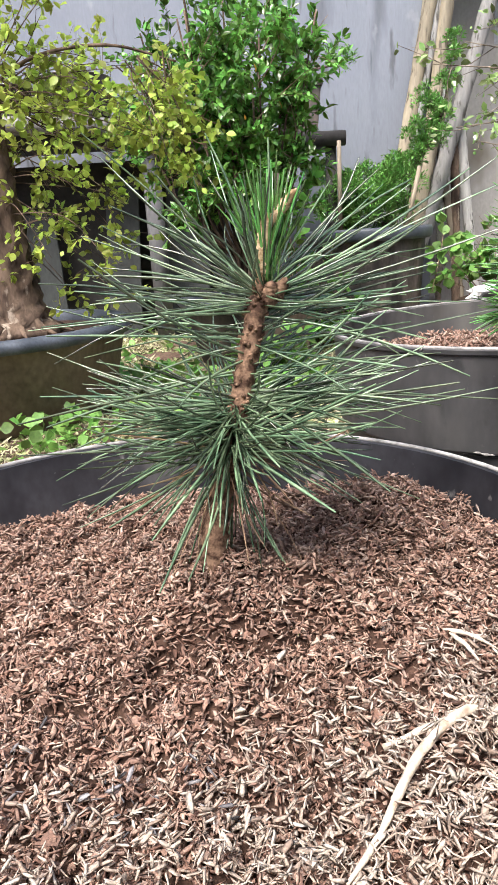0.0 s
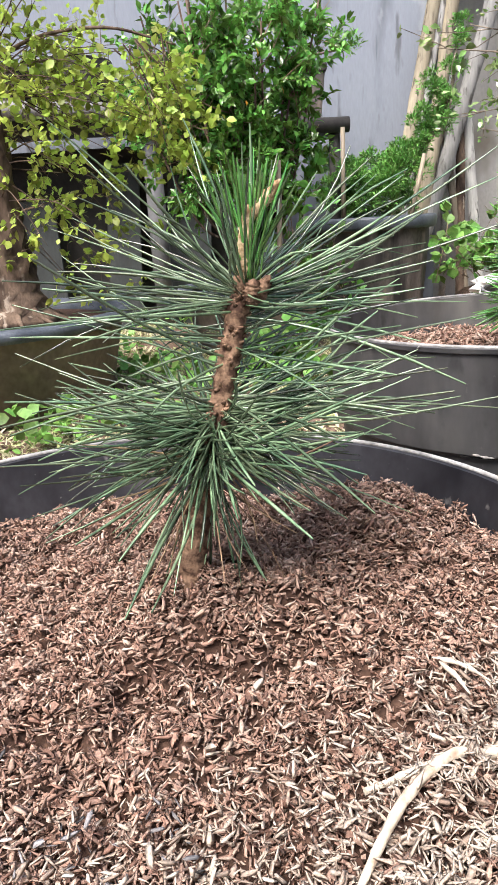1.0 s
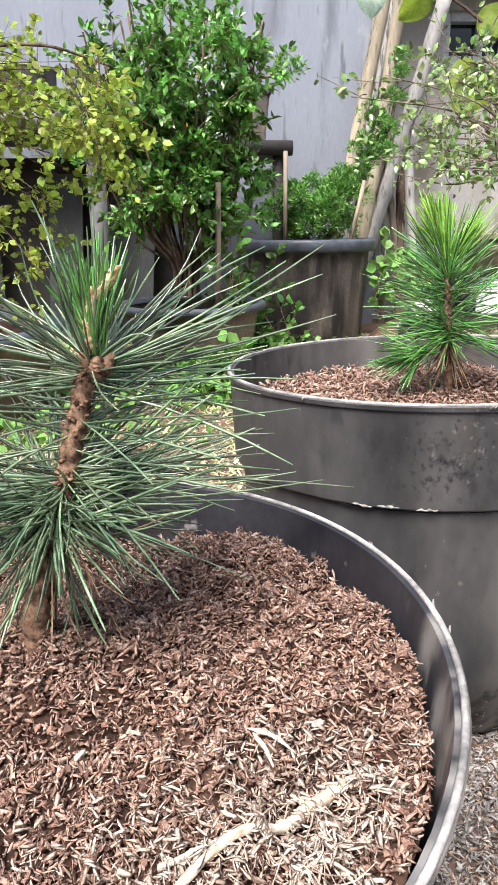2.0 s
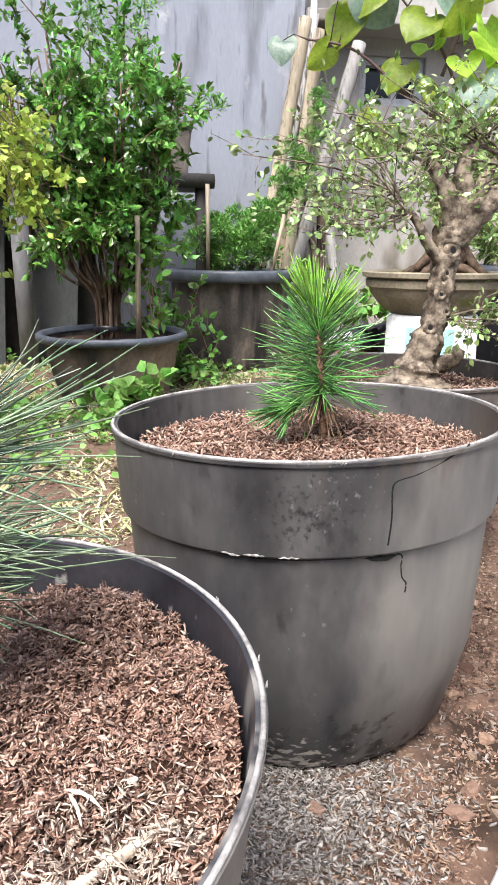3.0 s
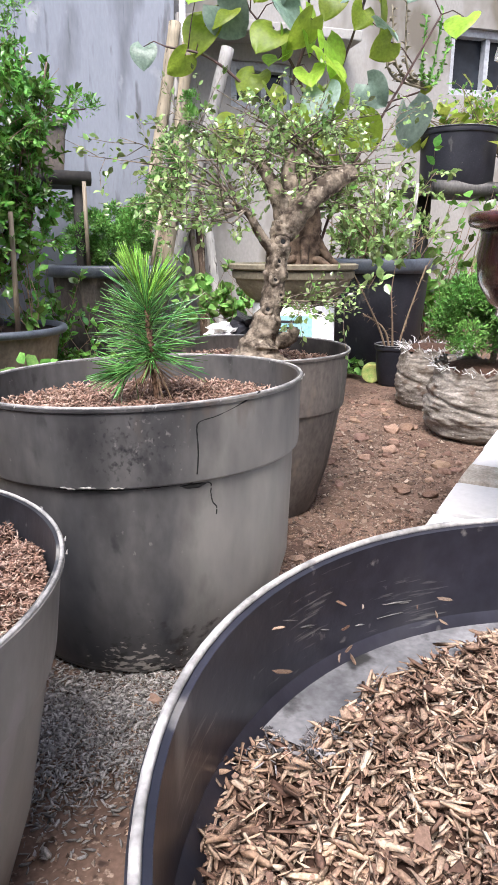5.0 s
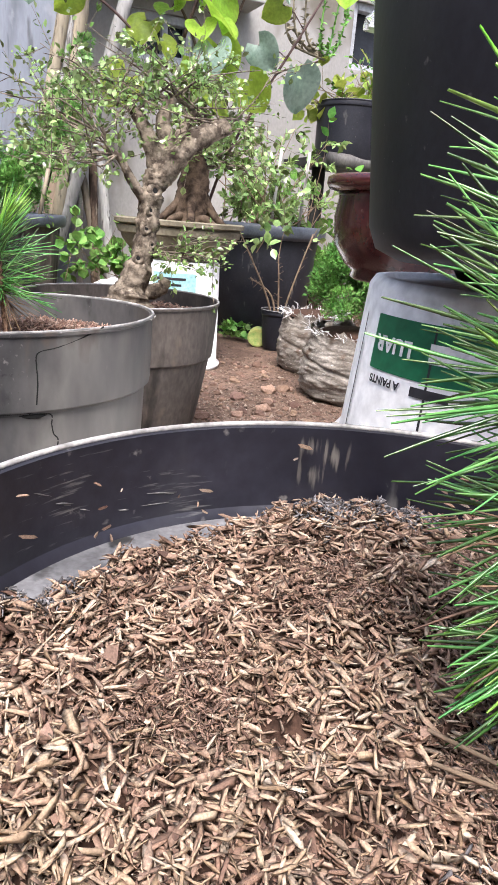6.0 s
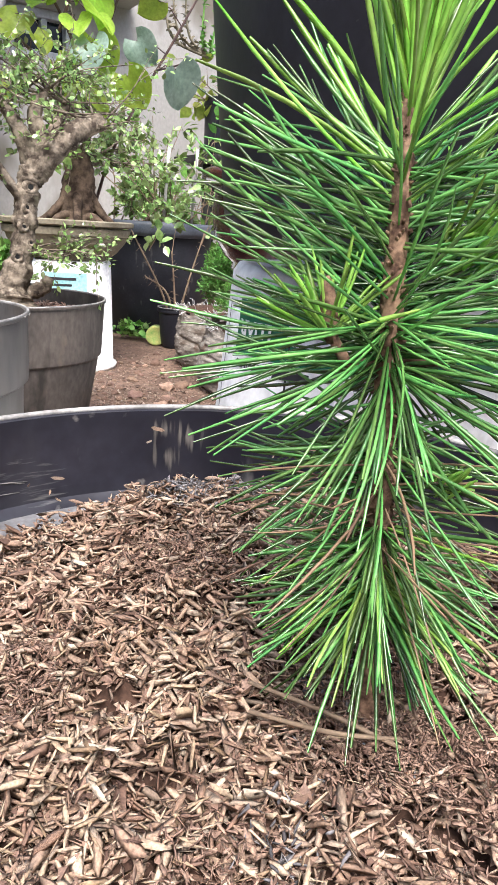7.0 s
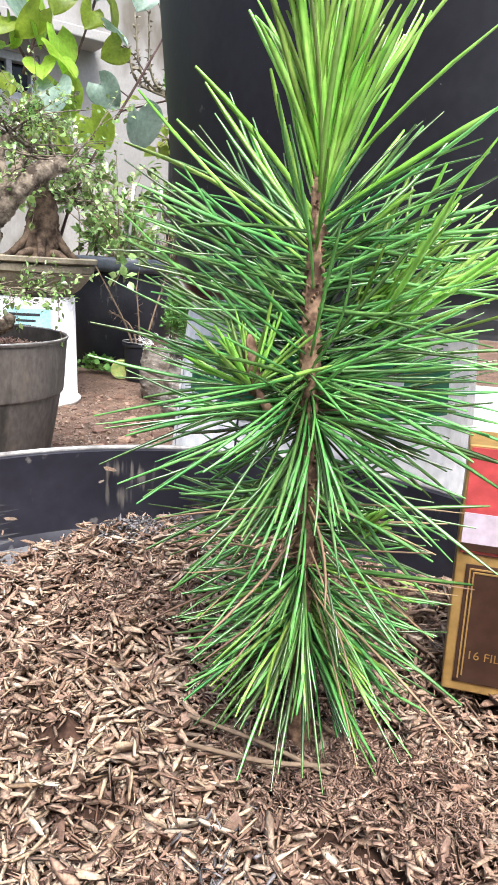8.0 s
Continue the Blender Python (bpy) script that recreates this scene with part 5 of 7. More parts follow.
def build_shrub():
    c = (-0.005, 2.12)
    pot = nursery_pot("wide shallow dark plastic bowl pot", (c[0], c[1], 0.0), 0.195, 0.215, 0.165, M_POTMUD, band=0.1, seed=21, group="shallow pots")
    part("lip", Shape().lathe([(0.203, 0.178), (0.221, 0.178), (0.227, 0.186), (0.226, 0.196), (0.219, 0.201), (0.206, 0.199), (0.2, 0.186)], 72), M_RIMBLUE, pot, "thick blue-black lip")
    soil = part("potting_soil", Shape().lathe([(0.0, 0.178), (0.1, 0.176), (0.196, 0.17)], 40), M_MULCH, at=pose(c[0], c[1], 0))
    tagged(soil, "dark soil in the shallow bowl pot", "soil")
    tree = thing("shrub", "upright shrub with many thin stems and glossy leaves", "shrub", (c[0] - 0.01, c[1], 0.17))
    stems, st, en = [], [], []
    for i in range(26):
        a = i * 2.4
        q = 0.035 * math.sqrt((i + 1) / 26)
        b = np.array((q * math.cos(a), q * math.sin(a), 0))
        e = np.array((-0.02 + 0.27 * math.cos(a) * rng.random() ** 0.5, 0.2 * math.sin(a) * rng.random() ** 0.5, 0.48 + 0.52 * rng.random()))
        s, line = twisted([b, b * 1.2 + np.array((0, 0, 0.14)), b * 1.5 + e * 0.35 * np.array((1, 1, 0.9)) + np.array((0, 0, 0.05)), e], 0.0065, 0.0025, 7, 0.1, 5)
        part("stem", s, M_BARKRED, tree)
        for k in range(7):
            st.append(along(line, [0.66 + 0.34 * rng.random()])[0])
            en.append(st[-1] + np.array((rng.normal() * 0.07, rng.normal() * 0.06, 0.03 + 0.08 * rng.random())))
    twig_tree(tree, st, en, 0.002, M_LEAF, 0.025, 18000, 0.62, M_TWIG, 4, 0.075)
    tie = Shape().lathe([(0.044, 0.03), (0.047, 0.034), (0.047, 0.046), (0.044, 0.05)], 24)
    part("tie", tie, M_BAGBLACK, tree)
    for q, d in (((0.02, -0.2, 0.5), (0.1, -0.3, -1.0)), ((0.11, -0.18, 0.53), (0.4, 0, -0.8)), ((0.05, -0.19, 0.62), (0.3, -0.2, -1))):
        part("dead_leaf", leaves(Shape(), np.array([q]), np.array([d]), 0.019), M_LEAFORANGE, tree, "bright orange dying leaf")
    stake = Shape().tube([(0.075, 1.99, 0.17), (0.083, 1.99, 0.53)], [0.008, 0.007], 8)
    tagged(part("stake", stake, M_BAMBOO), "pale split bamboo stake in the bowl pot", "stake")
    young = thing("seedling", "leafy green seedling beside the stake", "seedling", (0.12, 2.08, 0.17))
    twig_tree(young, [(0, 0, 0)] * 8, [(rng.normal() * 0.07, rng.normal() * 0.05, 0.12 + 0.3 * rng.random()) for _ in range(8)], 0.002, M_LEAF, 0.034, 190, 0.9, M_TWIG, 3, 0.06)
    clump = thing("weed", "bushy bright green weed growing before the bowl pot", "weed", (0.045, 1.76, 0.0))
    twig_tree(clump, [(0.05 * rng.normal(), 0.02 * rng.normal(), 0) for _ in range(16)], [(0.085 * rng.normal(), 0.04 * rng.normal(), 0.05 + 0.06 * rng.random()) for _ in range(16)], 0.002, M_WEED, 0.036, 230, 1.2, M_TWIG, 3, 0.04)
    back = thing("weed", "leafy green weeds between the bowl pot and the planter", "weed", (0.2, 2.36, 0.0))
    twig_tree(back, [(0.07 * rng.normal(), 0.04 * rng.normal(), 0) for _ in range(24)], [(-0.02 + 0.08 * rng.normal(), 0.06 * rng.normal(), 0.06 + 0.36 * rng.random()) for _ in range(24)], 0.0022, M_LEAF, 0.034, 460, 0.8, M_TWIG, 3, 0.06)


build_shrub()


def juniper(parent, clumps, count=150, length=0.02):
    """Feathery sprays: short scale-leaved twigs round clump centres (x, y, z, radius)."""
    for x, y, z, r in clumps:
        sh = Shape()
        for k in range(7):
            c = np.array((x, y, z)) + directions(1, -40, 80)[0] * r * 0.62
            n = max(8, int(count * (r / 0.06) ** 2 / 7))
            d = directions(n, -30, 88)
            p = c + d * (r * 0.5 * (0.35 + 0.65 * rng.random(n) ** 0.5))[:, None]
            w = d + rng.normal(size=(n, 3)) * 0.4 + np.array((0, 0, 0.2))
            leaves(sh, p, w, length, 0.4, 0.42)
            leaves(sh, p + rng.normal(size=(n, 3)) * length * 0.4, w + rng.normal(size=(n, 3)) * 0.5, length * 0.7, 0.4, 0.4)
        tagged(part("foliage", sh, M_JUNIPER, parent), kind="stuff")


def build_planter():
    c = (0.43, 2.72)
    pot = thing("planter", "large dark fluted planter with a blue-black rim", "planter", (c[0], c[1], 0))

    def flute(a, i):
        return 1 + (0.016 * np.sign(np.cos(a * 12)) if 1 < i < 6 else 0)

    h = 0.37
    part("body", Shape().lathe([(0, 0), (0.195, 0), (0.204, 0.01), (0.21, 0.05), (0.226, h * 0.7), (0.229, h - 0.06), (0.232, h - 0.045), (0.21, h - 0.03), (0.15, 0.03), (0, 0.03)], 108, flute), M_POTDUSTY, pot, sharp=32)
    part("rim", Shape().lathe([(0.228, h - 0.045), (0.25, h - 0.045), (0.257, h - 0.035), (0.258, h - 0.01), (0.252, h), (0.23, h), (0.22, h - 0.01), (0.218, h - 0.04)], 72), M_RIMBLUE, pot)
    tagged(part("potting_soil", Shape().lathe([(0, h - 0.03), (0.212, h - 0.035)], 40), M_MULCH, at=pose(c[0], c[1], 0)), "dark soil in the fluted planter", "soil")
    tree = thing("juniper", "bushy juniper with a tall wandering leader", "juniper", (c[0], c[1], h - 0.035))
    s, _ = twisted([(0.06, 0, 0), (0.1, 0, 0.08), (0.17, 0.02, 0.2), (0.25, 0.02, 0.32), (0.31, 0.04, 0.45), (0.33, 0.05, 0.6)], 0.014, 0.005, 9, 0.2)
    part("trunk", s, M_BARK, tree)
    s, _ = twisted([(-0.06, 0, 0), (-0.08, 0, 0.08), (-0.12, 0, 0.18)], 0.01, 0.005, 9, 0.2)
    part("trunk", s, M_BARK, tree)
    juniper(tree, [(0.0, 0, 0.1, 0.1), (0.08, -0.05, 0.12, 0.1), (-0.12, -0.02, 0.12, 0.08), (-0.16, 0, 0.22, 0.06), (0.16, 0, 0.2, 0.08), (0.22, 0.0, 0.28, 0.06), (0.2, 0, 0.36, 0.05), (0.28, 0.02, 0.4, 0.06), (0.24, 0.02, 0.47, 0.05), (0.32, 0.04, 0.52, 0.045), (0.33, 0.04, 0.6, 0.04), (0.34, 0.05, 0.67, 0.03), (0.04, 0.05, 0.2, 0.07), (-0.02, 0, 0.03, 0.07), (0.1, 0.04, 0.06, 0.09), (-0.1, 0.04, 0.05, 0.08), (0.02, -0.08, 0.1, 0.09), (-0.06, -0.08, 0.16, 0.07), (0.12, -0.04, 0.22, 0.07), (0.27, 0.0, 0.34, 0.055)], 560, 0.015)
    for x, tilt, hh in ((-0.1, 0.0, 0.3), (0.135, 0.05, 0.2)):
        tagged(part("stake", Shape().tube([(c[0] + x, c[1] - 0.12, h - 0.035), (c[0] + x + tilt, c[1] - 0.12, h + hh)], 0.008, 7), M_BAMBOO), "pale bamboo stake in the fluted planter", "stake")


build_planter()


def build_tub():
    c = (-0.62, 1.58)
    pot = thing("planter", "broad low black tub stained with mud", "planter", (c[0], c[1], 0))
    h = 0.21
    part("body", Shape().lathe([(0, 0), (0.26, 0), (0.275, 0.01), (0.315, h - 0.03), (0.318, h - 0.028), (0.3, h - 0.03), (0.26, 0.03), (0, 0.03)], 80), M_POTMUD, pot)
    part("rim", Shape().lathe([(0.312, h - 0.03), (0.332, h - 0.028), (0.338, h - 0.016), (0.334, h - 0.003), (0.32, h), (0.305, h - 0.006), (0.302, h - 0.03)], 80), M_RIMBLUE, pot)
    tagged(part("potting_soil", Shape().lathe([(0, h - 0.02), (0.303, h - 0.028)], 48), M_MULCH, at=pose(c[0], c[1], 0)), "dark soil in the broad tub", "soil")
    tree = thing("bonsai_tree", "stout old trunk with drooping yellow-green leaves", "bonsai tree", (c[0] + 0.075, c[1], h - 0.024))
    line = curve_through([(0, 0, 0), (0.0, 0, 0.1), (-0.005, 0, 0.25), (0, 0, 0.42), (-0.01, 0, 0.6)], 8)
    part("trunk", Shape().tube(line, np.interp(np.linspace(0, 1, len(line)), [0, 0.08, 0.2, 0.5, 1], [0.1, 0.078, 0.062, 0.05, 0.028]), 26, wobble=0.3), M_BARKRED, tree)
    for i in range(11):
        a = i * 0.57
        s, _ = twisted([(0.03 * math.cos(a), 0.03 * math.sin(a), 0.08), (0.075 * math.cos(a), 0.075 * math.sin(a), 0.025), (0.13 * math.cos(a), 0.115 * math.sin(a), 0.001)], 0.014, 0.003, 8)
        part("root", s, M_BARKRED, tree)
    st, en = [], []
    for i in range(26):
        z0 = 0.16 + 0.42 * rng.random()
        x = 0.06 + 0.26 * rng.random()
        st.append((0.01, 0, z0))
        en.append((x, rng.normal() * 0.1, z0 - 0.09 + rng.normal() * 0.09))
    for i in range(16):
        st.append((0.02, 0.0, 0.5))
        en.append((0.27 + 0.19 * rng.random(), -0.02 + rng.normal() * 0.05, 0.32 + 0.25 * rng.random()))
    for i in range(12):
        x = 0.34 + 0.12 * rng.random()
        st.append((x - 0.06, -0.04 + 0.04 * rng.normal(), 0.5 + 0.06 * rng.random()))
        en.append((x + 0.01, -0.05 + 0.05 * rng.normal(), 0.24 + 0.22 * rng.random()))
    part("limb", twisted([(0.0, 0, 0.5), (0.12, -0.02, 0.56), (0.28, -0.04, 0.57), (0.42, -0.05, 0.53)], 0.005, 0.002, 8)[0], M_BARKRED, tree)
    for i in range(12):
        st.append((0.0, 0, 0.5))
        en.append((-0.1 + 0.35 * rng.random(), rng.normal() * 0.1, 0.55 + 0.2 * rng.random()))
    twig_tree(tree, st, en, 0.0017, M_LEAFYELLOW, 0.0175, 3300, 1.0, M_BARKRED, 5, 0.08, 0.03)


build_tub()


def build_shelf():
    sh = thing("plant_shelf", "dark plank bench with a round pale front pole", "shelf", (-0.55, 2.66, 0))
    part("board", Shape().box((-0.2, 0.13, 0.742), (0.95, 0.34, 0.03)), M_SHELF, sh, smooth=False, bevel=0.004)
    part("front_pole", Shape().tube([(-0.68, -0.065, 0.815), (-0.2, -0.065, 0.783), (0.235, -0.065, 0.752)], 0.029, 14, wobble=0.05), M_BAMBOOGREY, sh)
    part("board", Shape().box((0.55, 0.13, 0.68), (0.62, 0.28, 0.03)), M_SHELF, sh, smooth=False, bevel=0.004)
    part("front_pole", Shape().tube([(0.32, -0.03, 0.69), (0.91, 0.0, 0.685)], 0.026, 14), M_SHELF, sh)
    for x, top in ((-0.45, 0.727), (0.2, 0.727), (0.86, 0.665)):
        part("post", Shape().tube([(x, 0.02, 0), (x, 0.02, top)], 0.034 if x < 0.5 else 0.02, 12), M_POST if x < 0.5 else M_SHELF, sh)
    # dark board added in place of the bench's shadow on the wall
    part("shade_board", Shape().box((-0.1, 0.24, 0.34), (1.1, 0.02, 0.68)), M_SHELF, sh, smooth=False)
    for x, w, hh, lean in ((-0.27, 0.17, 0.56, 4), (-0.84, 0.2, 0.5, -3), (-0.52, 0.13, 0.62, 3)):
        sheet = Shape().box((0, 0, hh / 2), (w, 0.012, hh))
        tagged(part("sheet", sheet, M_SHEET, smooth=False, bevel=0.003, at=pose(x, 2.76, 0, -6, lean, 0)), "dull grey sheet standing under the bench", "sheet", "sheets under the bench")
    pot = thing("plant_pot", "square tapering grey-brown pot on the bench", "plant pot", (0.2, 2.76, 0.697))
    s = Shape().box((0, 0, 0.085), (0.13, 0.13, 0.17), taper=1.25).box((0, 0, 0.18), (0.176, 0.176, 0.03))
    part("body", s, M_POTDUSTY, pot, smooth=False, bevel=0.008)
    plant = thing("juniper", "small wiry juniper in the square pot", "juniper", (0.2, 2.76, 0.89))
    s, _ = twisted([(0, 0, 0), (0.03, 0, 0.06), (-0.05, 0, 0.16), (-0.1, 0, 0.3)], 0.008, 0.004, 8)
    part("trunk", s, M_STEMDARK, plant)
    s, _ = twisted([(0.0, 0, 0.03), (0.08, -0.02, 0.04), (0.16, -0.02, 0.05)], 0.005, 0.003, 8)
    part("limb", s, M_STEMDARK, plant)
    juniper(plant, [(0.14, -0.02, 0.06, 0.05), (0.19, -0.02, 0.06, 0.035), (-0.1, 0, 0.3, 0.05), (-0.06, 0, 0.38, 0.05), (-0.25, 0, 0.3, 0.06), (-0.28, 0, 0.4, 0.05)], 120, 0.02)
    for x, r, hh in ((-0.62, 0.14, 0.2), (-0.9, 0.12, 0.18)):
        nursery_pot("dark plastic pot on the plank bench", (x, 2.78, 0.757), hh, r, r * 0.75, M_POTDUSTY, seed=int(-x * 10), group="bench pots")


build_shelf()


def build_poles():
    """Poles and old boards leaning on the wall: foot (x, z) and head (x, z), radius, top height."""
    rows = [(0.59, 0.42, 0.727, 1.148, 0.026, M_BAMBOO, 1.34), (0.655, 0.6, 0.77, 1.17, 0.016, M_BAMBOOGREY, 1.36), (0.71, 0.5, 0.806, 1.18, 0.026, M_BAMBOO, 1.3),
            (0.692, 0.44, 0.788, 0.775, 0.024, M_BAMBOO, 0.8), (0.742, 0.431, 0.9, 0.945, 0.029, M_BAMBOOGREY, 1.26), (0.856, 0.442, 0.862, 0.704, 0.018, M_BARKRED, 0.72),
            (0.9, 0.487, 0.884, 0.734, 0.02, M_BAMBOOGREY, 0.78), (0.63, 0.42, 0.7, 0.66, 0.012, M_STEMDARK, 0.66), (0.83, 0.4, 0.8, 0.66, 0.015, M_BAMBOO, 0.68)]
    for x0, z0, x1, z1, r, m, top in rows:
        k = (x1 - x0) / (z1 - z0)
        foot = np.array((x0 - k * z0, 2.93, 0.0))
        head = np.array((x0 + k * (top - z0), WALL_Y - r - 0.004, top))
        n = 27
        pts = np.linspace(foot, head, n + 1)
        pts[:, 0] += 0.006 * np.sin(np.linspace(0, 3.1, n + 1) + 9 * x0)
        rad = np.array([r * (1.1 if i % 4 == 0 else 1.0) for i in range(n + 1)])
        tagged(part("bamboo_pole", Shape().tube(pts, rad, 14, wobble=0.04), m), "weathered bamboo pole leaning on the wall", "bamboo pole", "leaning bamboo poles")
    for x, w, h, m, lean in ((0.535, 0.05, 0.64, M_PLASTICWHITE, 11), (0.56, 0.035, 0.6, M_BOARD, 14), (0.615, 0.03, 0.55, M_BOARD, 12)):
        b = Shape().box((0, 0, h / 2), (w, 0.012, h))
        tagged(part("board", b, m, smooth=False, bevel=0.002, at=pose(x, 2.935, 0, -4, lean, 0)), "old board leaning among the bamboo", "board")


build_poles()


def build_heap():
    v, f, n = [], [], 26
    for j in range(n):
        for i in range(n):
            x, y = -0.5 + i / (n - 1), -0.3 + 0.6 * j / (n - 1)
            q = max(0, 1 - (x / 0.5) ** 2 - (y / 0.3) ** 2)
            v.append((x, y, -0.005 + 0.16 * q ** 0.8 + 0.03 * q ** 0.5 * noise.noise((x * 12, y * 12, 3))))
    f = [(j * n + i, j * n + i + 1, (j + 1) * n + i + 1, (j + 1) * n + i) for j in range(n - 1) for i in range(n - 1)]
    tagged(part("earth_mound", Shape().add(v, f), M_DIRT, at=pose(1.02, 2.64, 0) @ Matrix.Diagonal((0.72, 0.8, 0.85, 1))), "heap of brown earth and rubble by the wall", "earth heap")
    for name, p, s, m, lab in (("plastic_scrap", (0.80, 2.4, 0.12), 0.055, M_PLASTICWHITE, "crumpled white plastic scrap on the heap"), ("plastic_bag", (0.93, 2.42, 0.14), 0.08, M_BAGBLACK, "crumpled black plastic bag on the heap")):
        bm = bmesh.new()
        bmesh.ops.create_icosphere(bm, subdivisions=3, radius=1)
        for vv in bm.verts:
            k = 1 + 0.9 * noise.noise(vv.co * 2.3 + Vector((s * 90, 0, 0))) + 0.4 * noise.noise(vv.co * 6)
            vv.co = vv.co * k * s
            vv.co.z *= 0.6
        me = bpy.data.meshes.new(name)
        bm.to_mesh(me)
        bm.free()
        tagged(part(name, me, m, at=pose(*p)), lab, "litter")
    weed = thing("weed", "leafy green weeds on the earth heap", "weed", (0.9, 2.62, 0.13))
    twig_tree(weed, [(0.1 * rng.normal(), 0.05 * rng.normal(), 0) for _ in range(22)], [(-0.06 + 0.14 * rng.normal(), 0.08 * rng.normal(), 0.05 + 0.22 * rng.random()) for _ in range(22)], 0.002, M_WEED, 0.035, 420, 1.3, M_TWIG, 3, 0.05)


build_heap()


# ---- right side: pails, large black pot, sack, far pots ----
def ring_text(words, size, radius_at, z, angle, parent, material, label=""):
    """Letters laid on a pail, upside down, from its built-in font."""
    cu = bpy.data.curves.new("lettering", "FONT")
    cu.body, cu.size, cu.align_x, cu.align_y, cu.offset = words, size, "CENTER", "CENTER", size * 0.04
    tmp = bpy.data.objects.new("lettering", cu)
    scene.collection.objects.link(tmp)
    me = bpy.data.meshes.new_from_object(tmp.evaluated_get(bpy.context.evaluated_depsgraph_get()))
    bpy.data.objects.remove(tmp)
    for v in me.vertices:
        a = angle - v.co.x / radius_at(z)
        zz = z - v.co.y
        r = radius_at(zz) + 0.0016
        v.co = (r * math.cos(a), r * math.sin(a), zz)
    part("lettering", me, material, parent, label)


def pail_patch(parent, radius_at, z0, z1, a0, a1, material, lift, name="label_print"):
    n = 24
    a, zs = np.linspace(a0, a1, n), np.linspace(z0, z1, 3)
    v = [((radius_at(z) + lift) * math.cos(t), (radius_at(z) + lift) * math.sin(t), z) for z in zs for t in a]
    f = [(k * n + i, k * n + i + 1, (k + 1) * n + i + 1, (k + 1) * n + i) for k in range(2) for i in range(n - 1)]
    return part(name, Shape().add(v, f), material, parent)


PAIL = (0.60, 0.19)


def build_right():
    h = 0.325
    pail = thing("paint_pail", "upturned white paint pail with green printed band", "pail", (PAIL[0], PAIL[1], STRIP_Z), group="paint pails")
    R = lambda z: 0.142 - 0.026 * z / h
    part("body", Shape().lathe([(0, 0), (0.146, 0), (0.149, 0.004), (0.149, 0.012), (R(0.014), 0.014), (R(0.1), 0.1), (R(0.22), 0.22), (R(h) , h - 0.006), (R(h) - 0.004, h), (R(h) - 0.012, h), (R(h) - 0.014, h - 0.004), (0, h - 0.004)], 72), M_PAIL, pail)
    face = math.atan2(-0.235 - PAIL[1], 0.223 - PAIL[0])
    left = face - 0.95
    band = pail_patch(pail, R, 0.264, 0.302, left - 0.02, left + 1.75, M_GREENINK, 0.0008)
    ring_text("LUAR", 0.0145, R, 0.2835, left + 0.175, band, M_WHITEINK)
    pail_patch(band, R, 0.277, 0.29, left + 0.44, left + 1.4, M_WHITEINK, 0.0014, "word_bar")
    ring_text("A PAINTS", 0.0075, R, 0.2575, left + 0.15, pail, M_BLACKINK)
    pail_patch(pail, R, 0.2535, 0.26, left + 0.36, left + 0.6, M_BLACKINK, 0.0012, "word_bar")
    for k, m in ((-0.2, M_BLACKINK), (0.45, M_GREENINK)):
        pail_patch(pail, R, 0.02, 0.2 if k > 0.5 else 0.3, left + k, left + k + 0.014, M_GREENINK if k > 0.5 else M_BLACKINK, 0.001, "drip_line")
        drop = Shape().lathe([(0.0001, 0.0), (0.004, 0.006), (0.005, 0.014), (0.003, 0.03), (0.0003, 0.05)], 10)
        a = left + k + 0.005
        part("paint_drip", drop, M_GREENINK, pail, at=pose((R(0.05)) * math.cos(a), (R(0.05)) * math.sin(a), 0.03) @ Matrix.Diagonal((0.6, 0.6, 1, 1)))
    top = STRIP_Z + h
    pot = thing("planter", "tall black plastic planter standing on an upturned pail", "planter", (0.638, 0.106, top))
    r0 = 0.2
    part("body", Shape().lathe([(0, 0), (0.13, 0), (0.135, 0.004), (0.14, 0.012), (r0 - 0.02, 0.014), (r0 - 0.006, 0.02), (r0, 0.034), (r0 + 0.018, 0.205), (r0 + 0.019, 0.216), (r0 + 0.01, 0.216), (r0 - 0.01, 0.05), (0, 0.04)], 96), M_POTBLACK, pot)
    part("collar", Shape().lathe([(r0 + 0.016, 0.21), (r0 + 0.027, 0.213), (r0 + 0.033, 0.222), (r0 + 0.036, 0.42), (r0 + 0.03, 0.425), (r0 + 0.012, 0.22)], 96), M_POTBLACK, pot)
    # second pail and the red glazed pot behind
    back = (0.80, 0.60)
    p2 = thing("paint_pail", "plain white pail under the red bonsai pot", "pail", (back[0] + 0.045, back[1] - 0.03, STRIP_Z - 0.004), group="paint pails")
    part("body", Shape().lathe([(0, 0), (0.1, 0), (0.104, 0.008), (0.085, 0.29), (0.08, 0.295), (0, 0.295)], 48), M_PAIL, p2)
    red = thing("bonsai_pot", "dark red glazed bonsai pot with a chipped rim", "bonsai pot", (back[0], back[1], STRIP_Z + 0.291))
    part("body", Shape().lathe([(0, 0), (0.085, 0), (0.09, 0.004), (0.088, 0.012), (0.1, 0.02), (0.117, 0.045), (0.122, 0.08), (0.118, 0.105), (0.12, 0.112), (0.112, 0.112), (0.11, 0.1), (0, 0.1)], 72), M_REDGLAZE, red)
    part("rim", Shape().lathe([(0.114, 0.111), (0.134, 0.116), (0.138, 0.122), (0.137, 0.13), (0.131, 0.133), (0.116, 0.13), (0.112, 0.112)], 72), M_REDGLAZE, red)
    red.matrix_basis = red.matrix_basis @ Matrix.Diagonal((0.92, 0.92, 1, 1))
    soil = part("potting_soil", Shape().lathe([(0, 0.145), (0.06, 0.14), (0.105, 0.124)], 32), M_MULCH, at=pose(back[0], back[1], STRIP_Z + 0.291))
